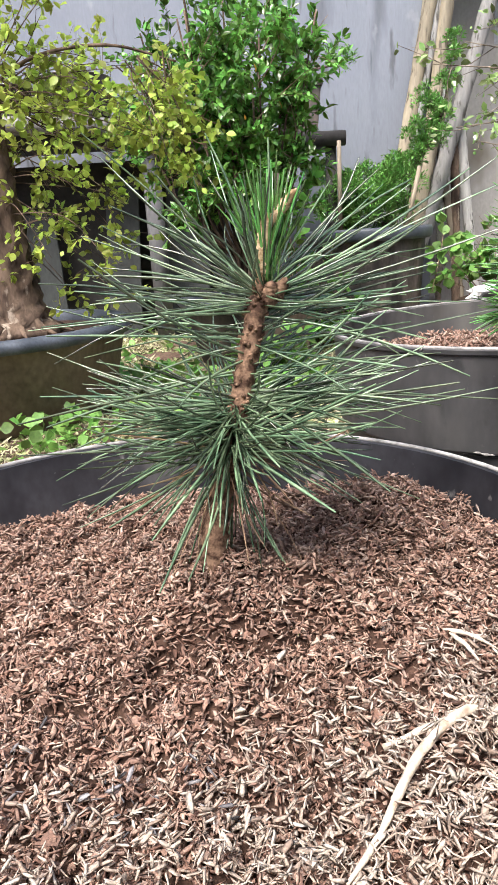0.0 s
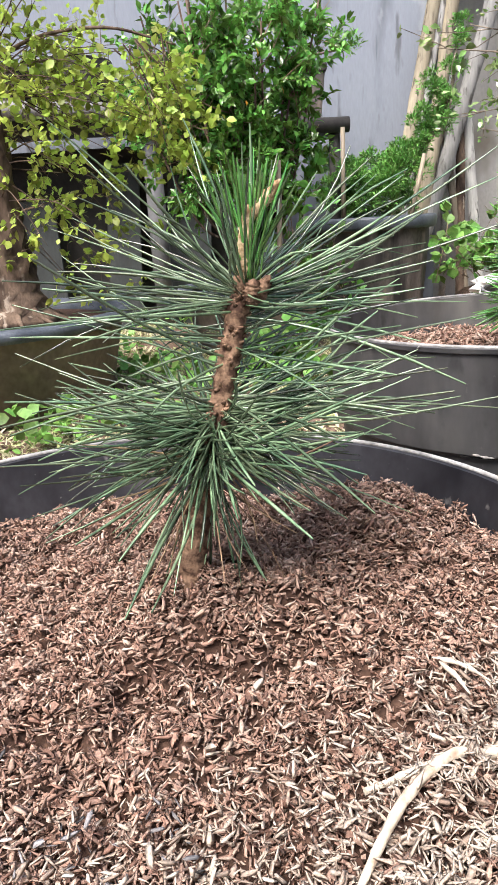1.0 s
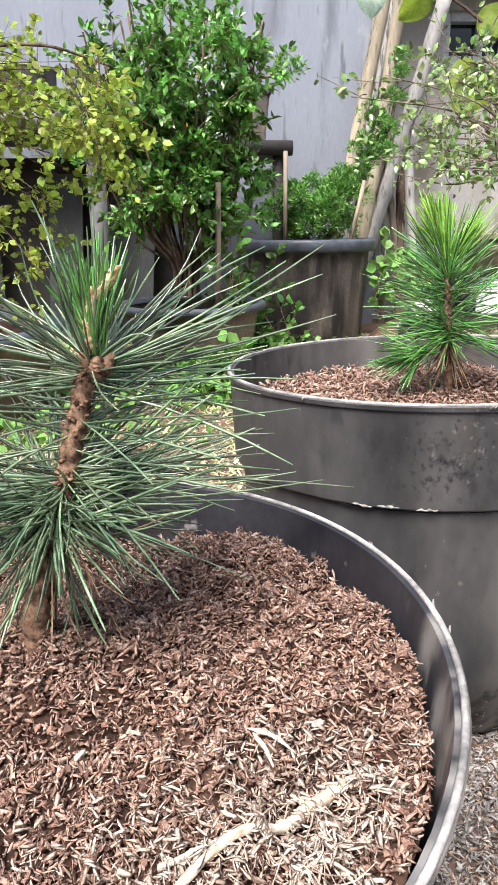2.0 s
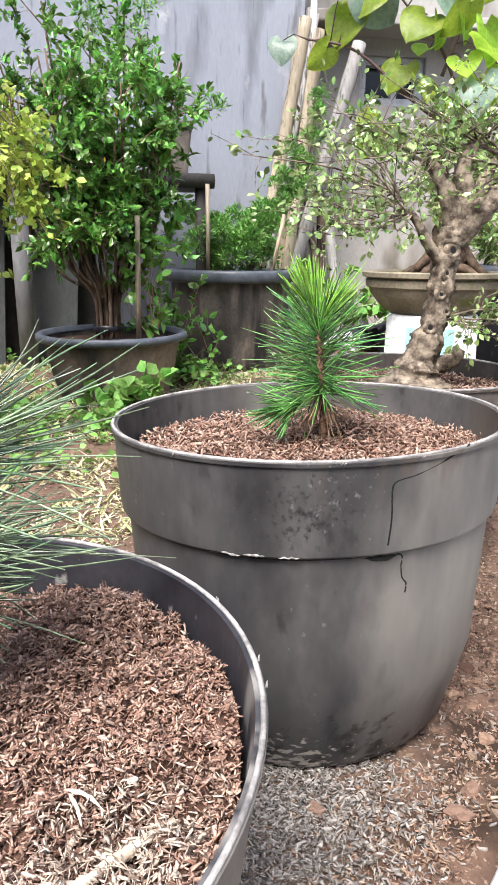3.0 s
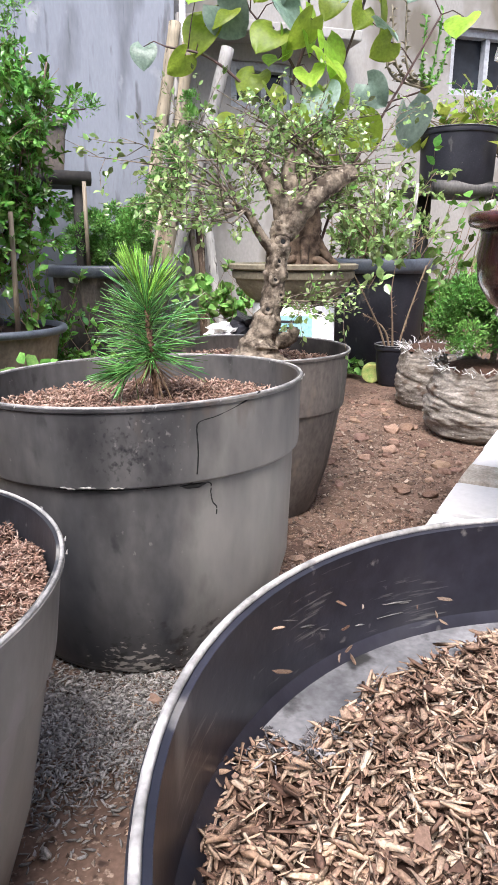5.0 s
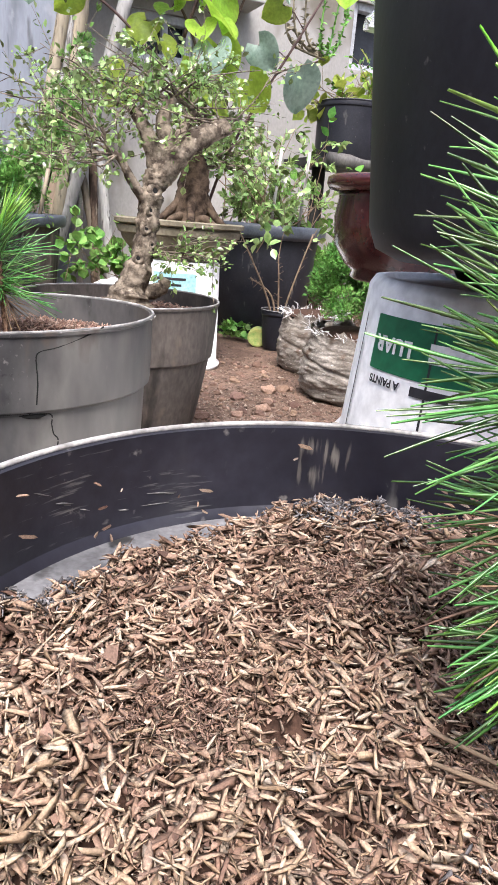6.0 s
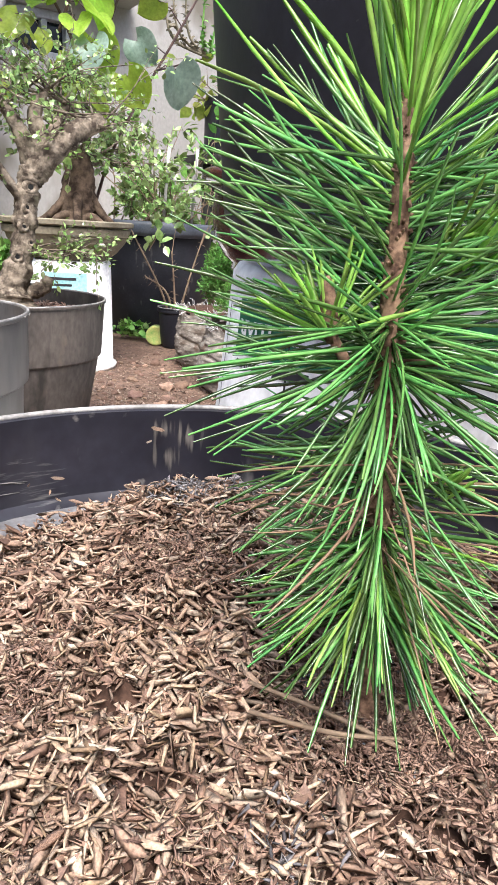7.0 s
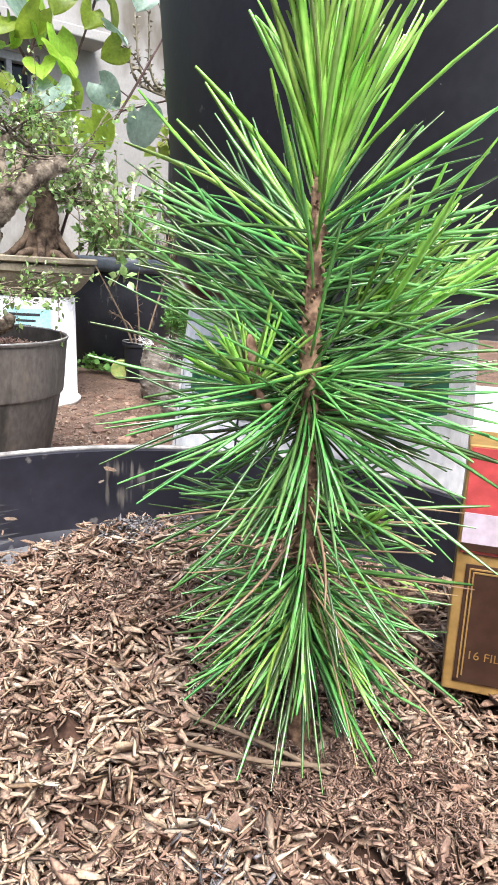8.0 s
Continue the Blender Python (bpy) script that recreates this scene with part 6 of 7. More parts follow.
    tagged(soil, "brown soil in the red bonsai pot", "soil")
    rock = Shape().tube(curve_through([(-0.07, -0.03, 0), (0.0, -0.02, 0.012), (0.09, 0.0, 0.022)], 5), [0.006, 0.01, 0.012, 0.012, 0.012, 0.011, 0.011, 0.01, 0.01, 0.01, 0.008], 8, wobble=0.4)
    tagged(part("driftwood", rock, M_BARKRED, at=pose(back[0] + 0.01, back[1], STRIP_Z + 0.291 + 0.142)), "piece of brown wood lying across the red pot", "driftwood")
    # clear bag hanging
    bag = Shape()
    n, k = 14, 15
    v = []
    for i in range(n):
        t = i / (n - 1)
        r = 0.003 + 0.021 * t ** 0.8
        for j in range(k):
            a = j * 2 * math.pi / k
            rr = r * (1 + 1.1 * noise.noise((math.cos(a) * 2, math.sin(a) * 2, t * 5)))
            v.append((rr * math.cos(a), rr * math.sin(a) * 0.6, -0.1 * t))
    bag.add(v, [(i * k + j, i * k + (j + 1) % k, (i + 1) * k + (j + 1) % k, (i + 1) * k + j) for i in range(n - 1) for j in range(k)] + [tuple((n - 1) * k + j for j in range(k))])
    b = thing("plastic_bag", "clear plastic bag hanging from a string", "plastic bag", (0.825, 0.79, 0.79))
    part("bag", bag, M_CLEAR, b, smooth=False)
    part("string", Shape().tube([(0, 0, -0.002), (0.002, 0, 0.6)], 0.0012, 5), M_TWIG, b)
    wire = Shape().tube([(0.826, -1.9, 1.41), (0.826, 0.79, 1.40), (0.826, 3.2, 1.46)], 0.003, 6)
    tagged(part("wire", wire, M_STEMDARK), "thin dark wire strung over the garden", "wire")


build_right()


def sack(label, place, r, h, seed, turn=0.0):
    """A slumped woven sack: widest low down, pulled into uneven folds, with a torn mouth."""
    n, k = 56, 96
    v = []
    for i in range(n):
        t = i / (n - 1)
        belly = np.interp(t, [0, 0.08, 0.35, 0.62, 0.85, 1], [0.8, 0.93, 1.0, 0.97, 0.88, 0.86])
        for j in range(k):
            a = j * 2 * math.pi / k
            ca, sa = math.cos(a), math.sin(a)
            fold = 0.05 * noise.noise((ca * 1.3 + seed, sa * 1.3, t * 6 + 1.3 * sa)) + 0.035 * noise.noise((ca * 2.2 + seed, sa * 2.2, t * 17 + 3 * ca)) + 0.03 * noise.noise((ca * 5 + seed, sa * 5, t * 34 + 4 * sa)) + 0.02 * noise.noise((ca * 14 + seed, sa * 14, t * 60))
            crease = -0.05 * math.exp(-((t - 0.5 - 0.08 * math.sin(a * 2 + seed)) / 0.025) ** 2)
            q = r * belly * (1 + 0.8 * fold + crease)
            q *= 1 + 0.005 * math.sin(70 * t + 9 * noise.noise((ca * 2 + seed, sa * 2, t * 3))) * (0.4 + 0.6 * noise.noise((ca * 3, sa * 3 + seed, 2)))
            lift = 0.035 * noise.noise((ca * 2.4 + seed, sa * 2.4, 5)) + 0.015 * noise.noise((ca * 9, sa * 9, seed))
            v.append((q * ca, q * sa, h * t + lift * max(0.0, (t - 0.8) / 0.2)))
    f = [(i * k + j, i * k + (j + 1) % k, (i + 1) * k + (j + 1) % k, (i + 1) * k + j) for i in range(n - 1) for j in range(k)]
    f.append(tuple(range(k))[::-1])
    sk = thing("grow_sack", label, "sack", place, turn, group="planting sacks")
    part("body", Shape().add(v, f), M_SACK, sk)
    fr = Shape()
    for i in range(110):
        a = rng.random() * 6.283
        p = np.array((r * 0.87 * math.cos(a), r * 0.87 * math.sin(a), h - 0.004))
        q = p + np.array((math.cos(a) * 0.014, math.sin(a) * 0.012, 0.004)) + rng.normal(size=3) * 0.009
        fr.tube([p, (p + q) / 2 + rng.normal(size=3) * 0.005, q], [0.0009, 0.0008, 0.0004], 4, cap=False)
    tagged(part("frayed_thread", fr, M_PLASTICWHITE, sk), kind="stuff")
    tagged(part("potting_soil", Shape().lathe([(0, h + 0.004), (r * 0.6, h), (r * 0.86, h - 0.012)], 30), M_MULCH, at=pose(*place)), "brown soil in a planting sack", "soil")
    return sk


SACK = (1.155, 1.225)
sack("bulging grey woven sack used as a plant pot", (SACK[0], SACK[1], 0), 0.147, 0.168, 2)
sack("smaller torn white sack behind the larger one", (1.2, 1.55, 0), 0.1, 0.17, 9)


def build_sack_plants():
    tree = thing("juniper", "dense bright green juniper in the woven sack", "juniper", (SACK[0], SACK[1], 0.145))
    s, _ = twisted([(0, 0, 0), (0.01, 0, 0.06), (0.0, 0, 0.14)], 0.01, 0.004)
    part("trunk", s, M_BARK, tree)
    ball = [(0.0, -0.01, 0.08, 0.06), (0.0, -0.01, 0.15, 0.06)]
    for i in range(22):
        d = directions(1, -25, 80)[0]
        ball.append((-0.01 + 0.105 * d[0], -0.01 + 0.09 * d[1], 0.11 + 0.085 * d[2], 0.046))
    ball += [(-0.11, 0.0, 0.17, 0.03), (-0.13, 0.0, 0.15, 0.022), (-0.085, 0.01, 0.19, 0.035), (0.03, 0.03, 0.21, 0.03)]
    juniper(tree, ball, 1000, 0.0115)
    pot = nursery_pot("small black plastic pot on bare earth", (1.235, 1.845, 0), 0.135, 0.062, 0.046, M_POTBLACK, band=0.12, seed=31, group="small pots")
    thorn = thing("thorny_plant", "thorny pale stems with a few fresh leaves", "thorny plant", (1.235, 1.845, 0.012))
    wood = []
    for e in ((-0.16, 0.0, 0.36), (0.1, 0, 0.37), (-0.02, 0.0, 0.3), (-0.1, 0.03, 0.22)):
        s, line = twisted([(0, 0, 0), (e[0] * 0.3, 0, 0.16), e], 0.0045, 0.002, 7, 0.2)
        for i in range(26):
            b = along(line, [0.25 + 0.75 * rng.random()])[0]
            s.tube([b, b + rng.normal(size=3) * 0.009], [0.0012, 0.0003], 4, cap=False)
        part("stem", s, M_TWIG, thorn)
    twig_tree(thorn, [(-0.02, 0, 0.28), (-0.1, 0, 0.3), (0.09, 0, 0.33)], [(0.0, 0, 0.4), (-0.07, 0, 0.42), (0.12, 0, 0.4)], 0.002, M_LEAFLIGHT, 0.035, 50, 0.8, M_TWIG, 3, 0.06)
    lid = thing("tin_lid", "small round yellow-green tin lying on its side", "tin", (1.19, 1.90, 0.034))
    part("can", Shape().lathe([(0, -0.02), (0.031, -0.02), (0.033, -0.017), (0.033, 0.017), (0.031, 0.02), (0.024, 0.017), (0, 0.017)], 28), M_GREENLID, lid, at=pose(0, 0, 0, 90, 0, -30))
    # large black planter behind
    g = (1.32, 2.2)
    pl = thing("planter", "large black planter with a blue-grey rim", "planter", (g[0], g[1], 0))
    h = 0.40
    part("body", Shape().lathe([(0, 0), (0.17, 0), (0.18, 0.01), (0.205, h - 0.05), (0.2, h - 0.04), (0.17, 0.03), (0, 0.03)], 72), M_POTBLACK, pl)
    part("rim", Shape().lathe([(0.2, h - 0.05), (0.225, h - 0.048), (0.232, h - 0.035), (0.232, h - 0.01), (0.225, h), (0.205, h), (0.195, h - 0.012), (0.194, h - 0.045)], 72), M_RIMBLUE, pl)
    tagged(part("potting_soil", Shape().lathe([(0, h - 0.03), (0.195, h - 0.035)], 32), M_MULCH, at=pose(g[0], g[1], 0)), "dark soil in the large black planter", "soil")
    bush = thing("shrub", "loose leafy green shrub in the black planter", "shrub", (g[0], g[1], h - 0.033))
    twig_tree(bush, [(0.06 * rng.normal(), 0.05 * rng.normal(), 0) for _ in range(26)], [(-0.06 + 0.17 * rng.normal(), 0.1 * rng.normal(), 0.1 + 0.32 * rng.random()) for _ in range(26)], 0.003, M_LEAFLIGHT, 0.03, 1500, 0.7, M_TWIG, 4, 0.09)
    for x in (-0.03, 0.08):
        tagged(part("stake", Shape().tube([(g[0] + x, g[1] - 0.12, h - 0.033), (g[0] + x + 0.02, g[1] - 0.12, h + 0.25)], 0.006, 6), M_BAMBOOGREY), "grey bamboo stake in the black planter", "stake")
    # far bench with pots
    bench = thing("plant_shelf", "dark bench with a round front pipe by the house", "shelf", (2.0, 2.5, 0))
    part("board", Shape().box((0.25, 0.1, 0.665), (1.2, 0.3, 0.03)), M_SHELF, bench, smooth=False)
    part("front_pole", Shape().tube([(-0.3, -0.06, 0.672), (0.85, -0.06, 0.672)], 0.03, 16), M_POTINK, bench)
    for x in (-0.25, 0.75):
        part("post", Shape().tube([(x, 0.1, 0), (x, 0.1, 0.65)], 0.03, 10), M_SHELF, bench)
    nursery_pot("black plastic pot on the far bench", (1.87, 2.56, 0.68), 0.23, 0.16, 0.15, M_POTBLACK, band=0.1, seed=41, group="bench pots")
    nursery_pot("grey plastic bucket on the far bench", (2.2, 2.56, 0.68), 0.16, 0.1, 0.085, M_POTDUSTY, band=0.15, seed=42, group="bench pots")
    p = thing("pot_plant", "spreading yellow-green plant in a black pot", "pot plant", (1.87, 2.56, 0.88))
    twig_tree(p, [(0.06 * rng.normal(), 0.04 * rng.normal(), 0) for _ in range(20)], [(0.17 * rng.normal(), 0.1 * rng.normal(), 0.02 + 0.13 * rng.random()) for _ in range(20)], 0.003, M_LEAFYELLOW, 0.06, 170, 1.1, M_TWIG, 3, 0.08)
    p2 = thing("pot_plant", "dull green bushy plant behind on the bench", "pot plant", (2.1, 2.62, 0.83))
    twig_tree(p2, [(0.1 * rng.normal(), 0.04 * rng.normal(), 0) for _ in range(26)], [(0.22 * rng.normal(), 0.06 * rng.normal(), 0.05 + 0.2 * rng.random()) for _ in range(26)], 0.003, M_LEAF, 0.02, 900, 0.8, M_TWIG, 4, 0.08)
    trail = thing("trailing_succulent", "dusty trailing succulent hanging by the wall", "succulent", (1.62, 2.5, 1.04))
    wood = []
    for e in ((-0.12, 0.0, 0.28), (-0.06, 0, 0.3), (0.03, 0.0, 0.26), (0.1, 0, 0.28), (0.14, 0, 0.2), (-0.15, 0, 0.16)):
        line = curve_through([(0.05, 0, 0), (e[0] * 0.7, 0, e[2] * 0.25), e], 8)
        m = 70
        q = along(line, rng.random(m))
        sh = Shape().tube(line, np.linspace(0.006, 0.003, len(line)), 6)
        leaves(sh, q, directions(m, -20, 60), 0.022, 0.3, 0.6)
        part("stem", sh, M_STONEPOT if e[0] < 0 else M_JUNIPER, trail)
    part("hook", Shape().tube([(0.05, 0, 0), (0.05, 0.5, 0.02)], 0.004, 6), M_STEMDARK, trail)
    hedge = thing("shrub", "dark leafy plants crowding below the far bench", "shrub", (1.75, 2.42, 0.0))
    twig_tree(hedge, [(0.2 * rng.normal(), 0.05 * rng.normal(), 0) for _ in range(30)], [(0.25 * rng.normal(), -0.05 + 0.08 * rng.normal(), 0.3 + 0.4 * rng.random()) for _ in range(30)], 0.004, M_LEAF, 0.045, 700, 0.9, M_TWIG, 4, 0.12)


build_sack_plants()


# ---- the pack, twigs and roots on the mulch ----
def build_small():
    w, d, h = 0.056, 0.022, 0.089
    pack = thing("cigarette_pack", "brown and red card pack with gold lines stuck in the husks", "card pack", (0.4315, -0.120, 0.269), 128 - 180, tilt=(0, -1.5))
    part("body", Shape().box((0, 0, h / 2), (w, d, h)), M_PACKGOLD, pack, smooth=False, bevel=0.0006)
    for z0, z1, x0, x1, m, k in ((0.004, 0.048, 0.0035, 0, M_PACKBROWN, 1), (0.0515, 0.0525, 0.002, 0, M_PACKBROWN, 1), (0.052, 0.088, 0.001, 0, M_PACKRED, 1), (0.055, 0.066, 0.001, 0, M_PACKLILAC, 2), (0.053, 0.0555, 0.0008, 0, M_PACKBROWN, 3)):
        part("print", Shape().box((0, -d / 2 - 0.0001 * k, (z0 + z1) / 2), (w - 2 * x0, 0.0006 + 0.0002 * k, z1 - z0)), m, pack, smooth=False)
    for off in (0.0015, 0.0027):
        for sx in (-1, 1):
            part("gold_line", Shape().box((sx * (w / 2 - 0.0035 - off), -d / 2 - 0.0007, 0.026), (0.0005, 0.0004, 0.044 - 2 * off)), M_PACKGOLD, pack, smooth=False)
        part("gold_line", Shape().box((0, -d / 2 - 0.0007, 0.048 - off), (w - 0.007 - 2 * off, 0.0004, 0.0005)), M_PACKGOLD, pack, smooth=False)
    cu = bpy.data.curves.new("lettering", "FONT")
    cu.body, cu.size = "16 FILTER", 0.0044
    tmp = bpy.data.objects.new("lettering", cu)
    scene.collection.objects.link(tmp)
    me = bpy.data.meshes.new_from_object(tmp.evaluated_get(bpy.context.evaluated_depsgraph_get()))
    bpy.data.objects.remove(tmp)
    part("lettering", me, M_PACKGOLD, pack, at=pose(-w / 2 + 0.007, -d / 2 - 0.0009, 0.0135, 90, 0, 0))
    def on_mound(pts, lift):
        return [(x, y, 0.212 + a_height(x - A[0], y - A[1]) + lift) for x, y in pts]

    root = Shape()
    main = curve_through(on_mound([(0.023, 0.134), (0.034, 0.147), (0.048, 0.162), (0.065, 0.176), (0.078, 0.182), (0.092, 0.193), (0.111, 0.205)], 0.0055), 6)
    root.tube(main, np.interp(np.linspace(0, 1, len(main)), [0, 0.3, 0.6, 0.85, 1], [0.0006, 0.0015, 0.0018, 0.0025, 0.0015]), 8, wobble=0.6)
    root.tube(curve_through(on_mound([(0.065, 0.176), (0.053, 0.174), (0.04, 0.175)], 0.0055), 5), 0.0011, 6, wobble=0.5)
    tagged(part("dead_root", root, M_ROOT), "bleached forked root lying on the mulch", "root")
    for p in ([(0.069, 0.217), (0.078, 0.213), (0.085, 0.205)], [(0.071, 0.215), (0.075, 0.207), (0.077, 0.2)], [(0.075, 0.163), (0.087, 0.165), (0.097, 0.161)], [(0.065, 0.154), (0.079, 0.151), (0.088, 0.143)]):
        tagged(part("dead_root", Shape().tube(curve_through(on_mound(p, 0.005), 4), [0.0003, 0.0007, 0.001, 0.0009, 0.0008, 0.0009, 0.0006, 0.0005, 0.0002], 6, wobble=0.7), M_ROOT), "short bleached root scrap on the mulch", "root", "root scraps")
    # torn tufts of pale fibre at the edge of the bed
    rf = np.random.default_rng(77)
    fibre = Shape()
    for cx, cy, k in ((0.085, 0.165, 26), (0.097, 0.183, 22), (0.07, 0.155, 16), (0.035, 0.135, 16), (0.0, 0.125, 10)):
        for i in range(k):
            x, y = cx + 0.007 * rf.normal(), cy + 0.007 * rf.normal()
            a, L = rf.random() * 6.283, 0.006 + 0.009 * rf.random()
            p = on_mound([(x, y), (x + L / 2 * math.cos(a), y + L / 2 * math.sin(a)), (x + L * math.cos(a + 0.5), y + L * math.sin(a + 0.5))], 0.004)
            p[1] = (p[1][0], p[1][1], p[1][2] + 0.004 * rf.random())
            fibre.tube(curve_through(p, 3), np.array([0.0001, 0.0002, 0.0003, 0.0003, 0.0003, 0.0002, 0.0001]), 4, cap=False)
    tagged(part("dry_fibre", fibre, M_HUSKPALE), "torn tufts of pale dry fibre on the mulch", "fibre", kind="stuff")
    for p in ([(0.318, -0.078, 0.272), (0.331, -0.098, 0.271), (0.343, -0.122, 0.27)], [(0.312, -0.088, 0.271), (0.328, -0.107, 0.2715), (0.35, -0.12, 0.27)]):
        tagged(part("twig", Shape().tube(curve_through(p, 4), 0.0007, 6), M_TWIG), "thin pale dry twig on the husks", "twig", "dry twigs")
    # husks stuck to the inside of the last pot
    one = Shape().add(HUSK_V, HUSK_F).mesh("husk_on_wall", False)
    one.materials.append(M_HUSKTAN)
    r = random.Random(9)
    for i in range(26):
        a, z = r.uniform(0.7, 2.9), r.uniform(0.268, 0.302)
        q = 0.1475 + (z - 0.262) * 0.1
        ob = new("husk_on_wall", one)
        s = r.uniform(0.004, 0.009)
        ob.matrix_world = pose(D[0] + q * math.cos(a), D[1] + q * math.sin(a), z, r.uniform(0, 360), 90, math.degrees(a)) @ Matrix.Diagonal((s, s, s, 1))
        tagged(ob, "single husk stuck to the pot's inner wall", "husk", "stuck husks")


build_small()


# ---- split and marks of the grey pot ----
def build_split():
    prof = pot_profile(0.297, 0.162, 0.125, 0.255, 0.004, belly=0.006, foot=0.022)
    zs, rs = [p[1] for p in prof[1:10]], [p[0] for p in prof[1:10]]
    R = lambda z: float(np.interp(z, zs, rs)) + 0.0006
    lines = [[(0.297, -58), (0.288, -66), (0.281, -74), (0.277, -80), (0.265, -80.6), (0.25, -80.4), (0.228, -81)], [(0.219, -83), (0.216, -76), (0.206, -75.6), (0.196, -75), (0.19, -73.5), (0.182, -73.6)], [(0.2195, -126), (0.2185, -110), (0.219, -95), (0.22, -82)]]
    for i, pts in enumerate(lines):
        line = curve_through([(R(z) * math.cos(math.radians(a)), R(z) * math.sin(math.radians(a)), z) for z, a in pts], 5)
        part("crack", Shape().tube(line, 0.0009 if i < 2 else 0.0008, 5), M_CRACK, B_POT, "dark jagged split in the plastic")
    for a0, a1, w in ((-123, -118, 0.9), (-117, -111.5, 1.1), (-108, -103, 0.8)):
        a = np.radians(np.linspace(a0, a1, 9))
        line = [(R(0.224) * math.cos(t), R(0.224) * math.sin(t), 0.2215 + 0.0006 * math.sin(9 * t * a0)) for t in a]
        part("stress_mark", Shape().tube(line, w * np.array([0.0002, 0.0007, 0.0011, 0.0006, 0.001, 0.0013, 0.0006, 0.0008, 0.0002]), 5, wobble=0.6), M_BURR, B_POT)
    hole = curve_through([(R(z) * math.cos(math.radians(a)), R(z) * math.sin(math.radians(a)), z) for z, a in ((0.217, -86), (0.2155, -82), (0.216, -77))], 5)
    part("crack", Shape().tube(hole, np.interp(np.linspace(0, 1, len(hole)), [0, 0.3, 0.7, 1], [0.0006, 0.0024, 0.0028, 0.0006]), 7, wobble=0.4), M_CRACK, B_POT, "broken hole under the band")

build_split()


# ---- litter, grass, weeds, stones on the ground ----
def on_ground(x, y):
    return dirt_height(float(x), float(y))


def kerb_side(x, y):
    return y - x - 0.03


def build_litter():
    r = np.random.default_rng(5)
    n = 30000
    x, y = -0.2 + 1.5 * r.random(n), 0.2 + 1.7 * r.random(n)
    keep = (kerb_side(x, y) > 0) & (r.random(n) < np.exp(-((x - 0.45) ** 2 + (y - 0.7) ** 2) / 0.8))
    x, y = x[keep], y[keep]
    z = np.array([on_ground(a, b) for a, b in zip(x, y)])
    m = len(x)
    grey = (x < 0.42 + 0.05 * r.normal(size=m)) & (y < 0.62) & (x > 0.0)
    for sel, material, name, lab in ((~grey, M_LITTER, "ground_litter", "dry brown chips and husks strewn on the earth"), (grey, M_GREYLITTER, "husk_litter", "grey rice husks spilled on the earth")):
        k = int(sel.sum())
        p = np.stack([x[sel], y[sel], z[sel] + 0.001], axis=1)
        az = r.random(k) * 6.283
        d = np.stack([np.cos(az), np.sin(az), 0.25 * r.normal(size=k)], axis=1)
        s = scatter(Shape(), HUSK_V, HUSK_F, p, frames_of(d, np.array([0, 0, 1.0]) + 0.4 * r.normal(size=(k, 3))), 0.0058 * np.exp(0.4 * r.normal(size=k)).clip(0.3, 1.8), np.exp(0.3 * r.normal(size=k)), 0.06)
        tagged(part(name, s, material), lab, "litter", kind="stuff")
    # granular earth and drifts of spilled husks near the pots
    n = 40000
    x, y = 0.05 + 1.15 * r.random(n), 0.25 + 1.65 * r.random(n)
    keep = (kerb_side(x, y) > 0) & (r.random(n) < np.exp(-((x - 0.68) ** 2 + (y - 0.98) ** 2) / 0.5))
    x, y = x[keep], y[keep]
    k = len(x)
    p = np.stack([x, y, np.array([on_ground(a, b) for a, b in zip(x, y)])], axis=1)
    s = scatter(Shape(), CRUMB_V, CRUMB_F, p, frames_of(directions(k, -30, 30)), 0.005 * np.exp(0.6 * r.normal(size=k)).clip(0.3, 4))
    tagged(part("earth_crumb", s, M_LITTER, smooth=False), "loose brown crumbs of earth", "earth", kind="stuff")
    k = 11500
    x, y = 0.17 + 0.075 * r.normal(size=k), 0.42 + 0.055 * r.normal(size=k)
    x, y = x + 0.3 * (y - 0.42), y
    keep = kerb_side(x, y) > 0.02
    x, y = x[keep], y[keep]
    k = len(x)
    p = np.stack([x, y, np.array([on_ground(a, b) for a, b in zip(x, y)]) + 0.004 * r.random(k)], axis=1)
    s = scatter(Shape(), HUSK_V, HUSK_F, p, frames_of(directions(k, -25, 35), np.array([0, 0, 1.0]) + 0.5 * r.normal(size=(k, 3))), 0.0058 * np.exp(0.35 * r.normal(size=k)).clip(0.3, 1.7), np.exp(0.3 * r.normal(size=k)), 0.07)
    tagged(part("husk_litter", s, M_GREYLITTER), "drift of grey rice husks between the pots", "litter", kind="stuff")
    # crumbs and tan husks on the path in front of the split pot
    k = 16000
    x, y = 0.2 + 0.5 * r.random(k), 0.28 + 0.5 * r.random(k)
    keep = (kerb_side(x, y) > 0) & (np.hypot((x - B[0]) / 1.1, y - B[1]) > 0.12)
    x, y = x[keep], y[keep]
    k = len(x)
    p = np.stack([x, y, np.array([on_ground(a, b) for a, b in zip(x, y)]) + 0.0005], axis=1)
    s = scatter(Shape(), CRUMB_V, CRUMB_F, p, frames_of(directions(k, -30, 30)), 0.0034 * np.exp(0.5 * r.normal(size=k)).clip(0.3, 3))
    tagged(part("earth_crumb", s, M_CRUMB, smooth=False), "fine dark crumbs of damp earth", "earth", kind="stuff")
    k = 2600
    x, y = 0.33 + 0.12 * r.normal(size=k), 0.38 + 0.07 * r.normal(size=k)
    keep = (kerb_side(x, y) > 0.01) & (np.hypot((x - B[0]) / 1.1, y - B[1]) > 0.13)
    x, y = x[keep], y[keep]
    k = len(x)
    p = np.stack([x, y, np.array([on_ground(a, b) for a, b in zip(x, y)]) + 0.002], axis=1)
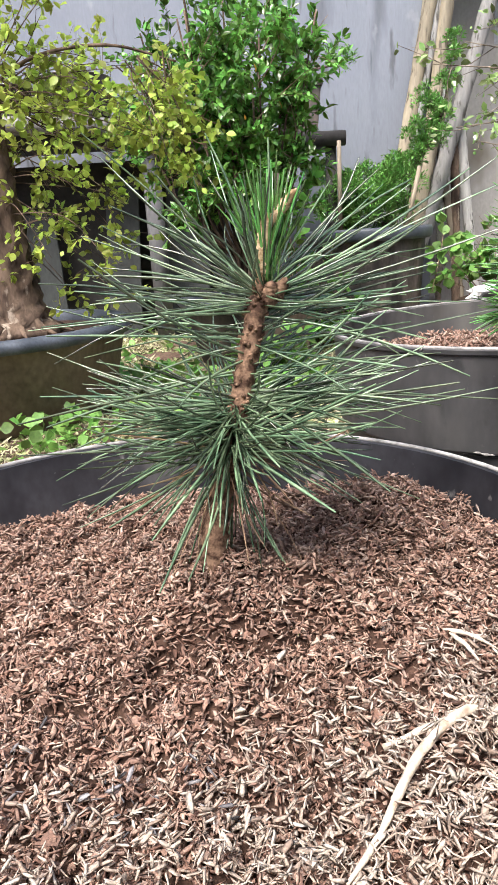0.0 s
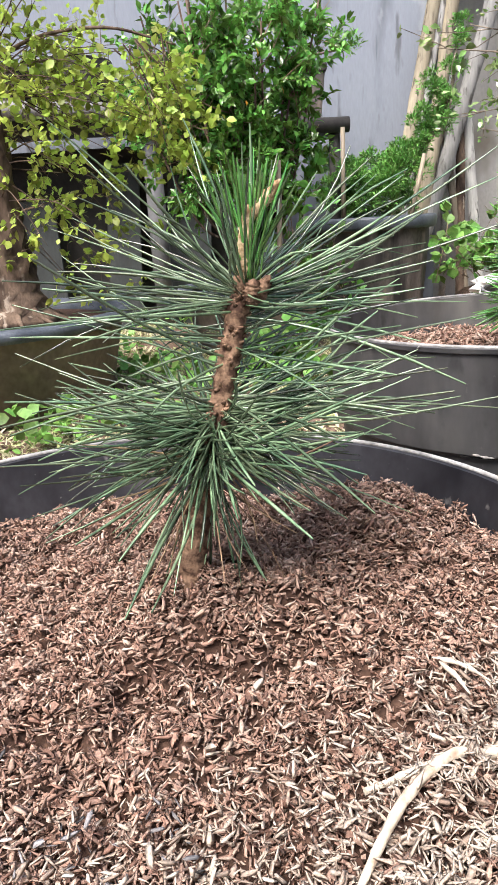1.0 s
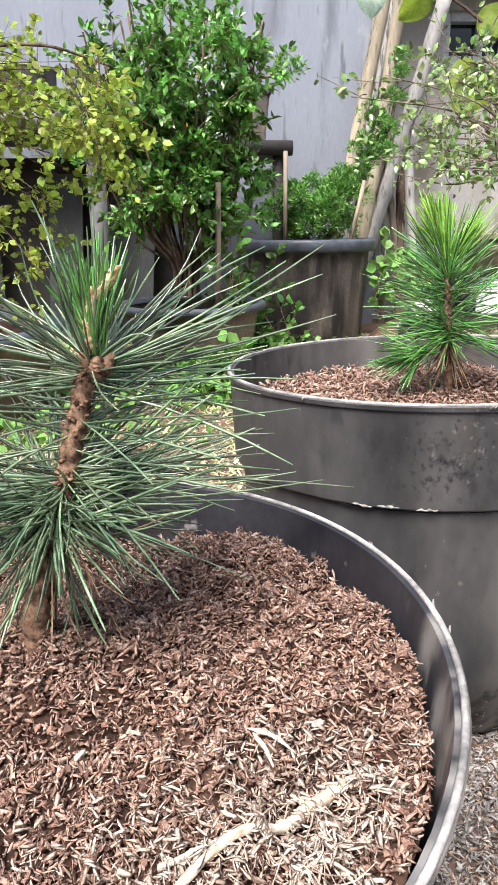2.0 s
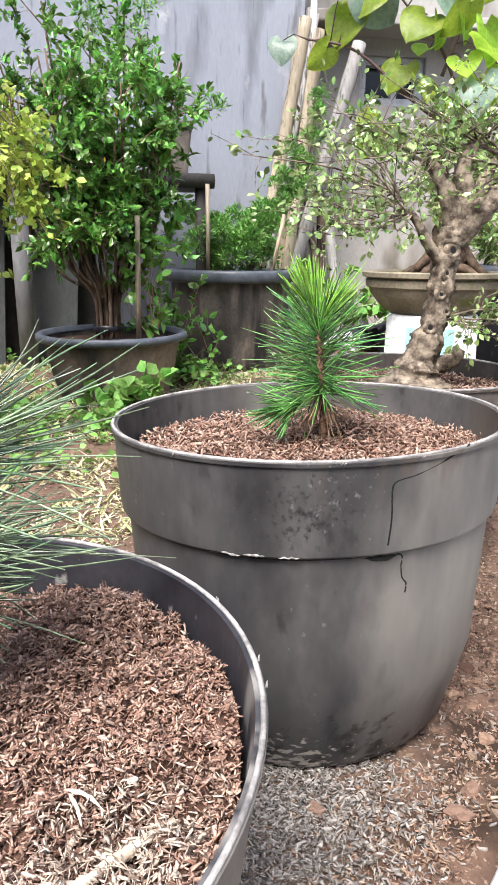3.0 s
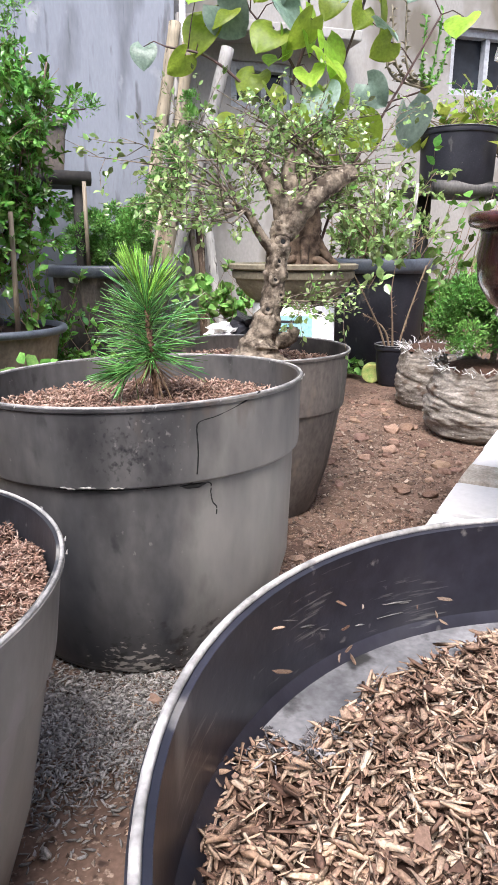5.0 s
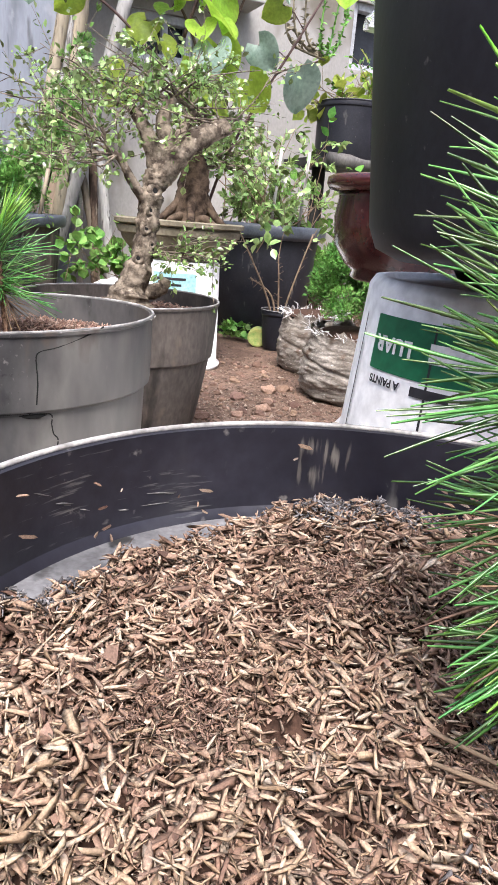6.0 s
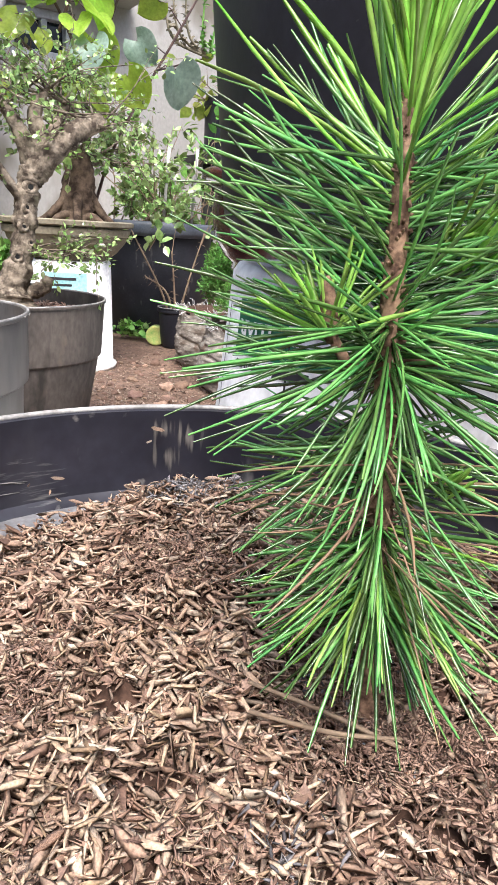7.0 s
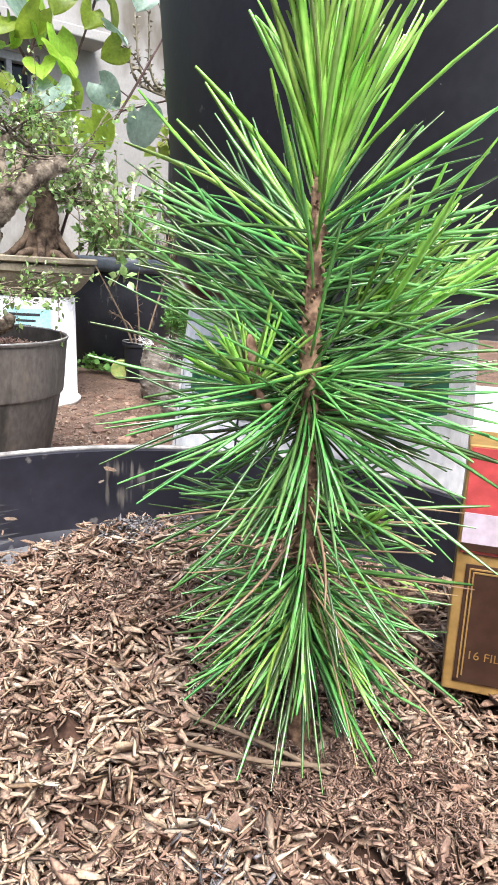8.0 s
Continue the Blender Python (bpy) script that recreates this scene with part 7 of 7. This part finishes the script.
    s = scatter(Shape(), HUSK_V, HUSK_F, p, frames_of(directions(k, -15, 20), np.array([0, 0, 1.0]) + 0.5 * r.normal(size=(k, 3))), 0.0056 * np.exp(0.3 * r.normal(size=k)), np.exp(0.3 * r.normal(size=k)), 0.07)
    tagged(part("husk_litter", s, M_HUSKTAN), "scattered tan husks on the damp earth", "litter", kind="stuff")
    # trampled grass and weeds
    n = 78000
    x, y = -1.1 + 1.8 * r.random(n), 0.6 + 2.3 * r.random(n)
    patch = np.array([noise.noise((a * 5, b * 5, 7)) for a, b in zip(x, y)])
    keep = (y > 0.76 + 0.9 * (x + 0.2)) & (kerb_side(x, y) > 0.45) & (patch > -0.3)
    x, y = x[keep], y[keep]
    k = len(x)
    p = np.stack([x, y, np.zeros(k)], axis=1)
    d = directions(k, 0, 42)
    blade = np.array([(-0.07, 0, 0), (0.07, 0, 0), (-0.08, 0.5, 0.04), (0.08, 0.5, 0.04), (0.0, 1, 0.0)])
    sh = scatter(Shape(), blade, [(0, 1, 3, 2), (2, 3, 4)], p, frames_of(d, np.array([0, 0, 1.0]) + 0.5 * r.normal(size=(k, 3))), 0.0145 * np.exp(0.4 * r.normal(size=k)))
    tagged(part("grass", sh, M_GRASSDRY, smooth=False), "short trampled dry grass", "grass", kind="stuff")
    pts, ways = [], []
    for cx, cy, s, k in ((0.08, 1.62, 0.11, 260), (-0.25, 1.75, 0.16, 240), (0.25, 2.3, 0.16, 300), (-0.6, 2.1, 0.3, 300), (0.0, 2.55, 0.3, 420), (1.25, 2.2, 0.15, 200), (-0.15, 1.4, 0.14, 120), (-0.35, 1.25, 0.12, 180), (1.15, 2.02, 0.06, 120)):
        q = np.stack([cx + s * r.normal(size=k) * 0.6, cy + s * r.normal(size=k) * 0.5, 0.01 + 0.05 * r.random(k)], axis=1)
        pts.append(q)
        ways.append(directions(k, -5, 50))
    w = leaves(Shape(), np.concatenate(pts), np.concatenate(ways), 0.021, 0.4, 1.2)
    tagged(part("weed_patch", w, M_WEED), "low green weeds on the earth", "weeds", kind="stuff")
    stones = []
    for i in range(5):
        bm = bmesh.new()
        bmesh.ops.create_icosphere(bm, subdivisions=2, radius=1)
        for v in bm.verts:
            v.co *= 1 + 0.5 * noise.noise(v.co * 1.6 + Vector((i * 7, 0, 0)))
            v.co.z *= 0.6
        me = bpy.data.meshes.new("stone")
        bm.to_mesh(me)
        bm.free()
        me.materials.append(M_STONE)
        stones.append(me)
    clods = []
    for i in range(4):
        bm = bmesh.new()
        bmesh.ops.create_icosphere(bm, subdivisions=2, radius=1)
        for v in bm.verts:
            v.co *= 1 + 0.55 * noise.noise(v.co * 1.3 + Vector((i * 11, 3, 0))) + 0.25 * noise.noise(v.co * 3.5 + Vector((i * 5, 0, 0)))
            v.co.z *= 0.55
        me = bpy.data.meshes.new("earth_clod")
        bm.to_mesh(me)
        bm.free()
        me.materials.append(M_CLOD)
        clods.append(me)
    rc = random.Random(17)
    for i in range(230):
        x, y = (rc.gauss(0.88, 0.2), rc.gauss(1.15, 0.3)) if i < 170 else (rc.uniform(0.35, 0.75), rc.uniform(0.45, 0.85))
        z = rc.uniform(0.004, 0.011) if i % 6 else rc.uniform(0.011, 0.022)
        z *= 1.0 if i < 170 else 0.6
        if kerb_side(x, y) < 0.03 or any(math.hypot(x - a, y - b) < q + z for a, b, q in ((*B, 0.15), (*C, 0.13), (*SACK, 0.15))):
            continue
        ob = new("earth_clod", clods[rc.randrange(4)])
        ob.matrix_world = pose(x, y, on_ground(x, y) + z * 0.2, 0, 0, rc.uniform(0, 360)) @ Matrix.Diagonal((z, z * rc.uniform(0.6, 1), z, 1))
        tagged(ob, "crumbly reddish clod of dry earth on the path", "earth clod", "path clods")
    rr = random.Random(3)
    spots = [(0.50, 0.56, 0.009), (0.228, 0.43, 0.008), (0.86, 1.14, 0.02), (0.9, 1.2, 0.015), (0.78, 1.1, 0.016), (0.95, 1.3, 0.022), (0.84, 1.25, 0.02)]
    spots += [(rr.uniform(0.2, 1.1), rr.uniform(0.4, 1.7), rr.uniform(0.003, 0.011)) for _ in range(140)]
    for x, y, s in spots:
        if kerb_side(x, y) < 0.02 or any(math.hypot(x - a, y - b) < q for a, b, q in ((*B, 0.13), (*C, 0.13), (*SACK, 0.15))):
            continue
        ob = new("stone", stones[rr.randrange(5)])
        ob.matrix_world = pose(x, y, on_ground(x, y) + s * 0.25, 0, 0, rr.uniform(0, 360)) @ Matrix.Diagonal((s, s * rr.uniform(0.6, 1), s, 1))
        tagged(ob, "small reddish stone on the earth path", "stone", "path stones")


build_litter()
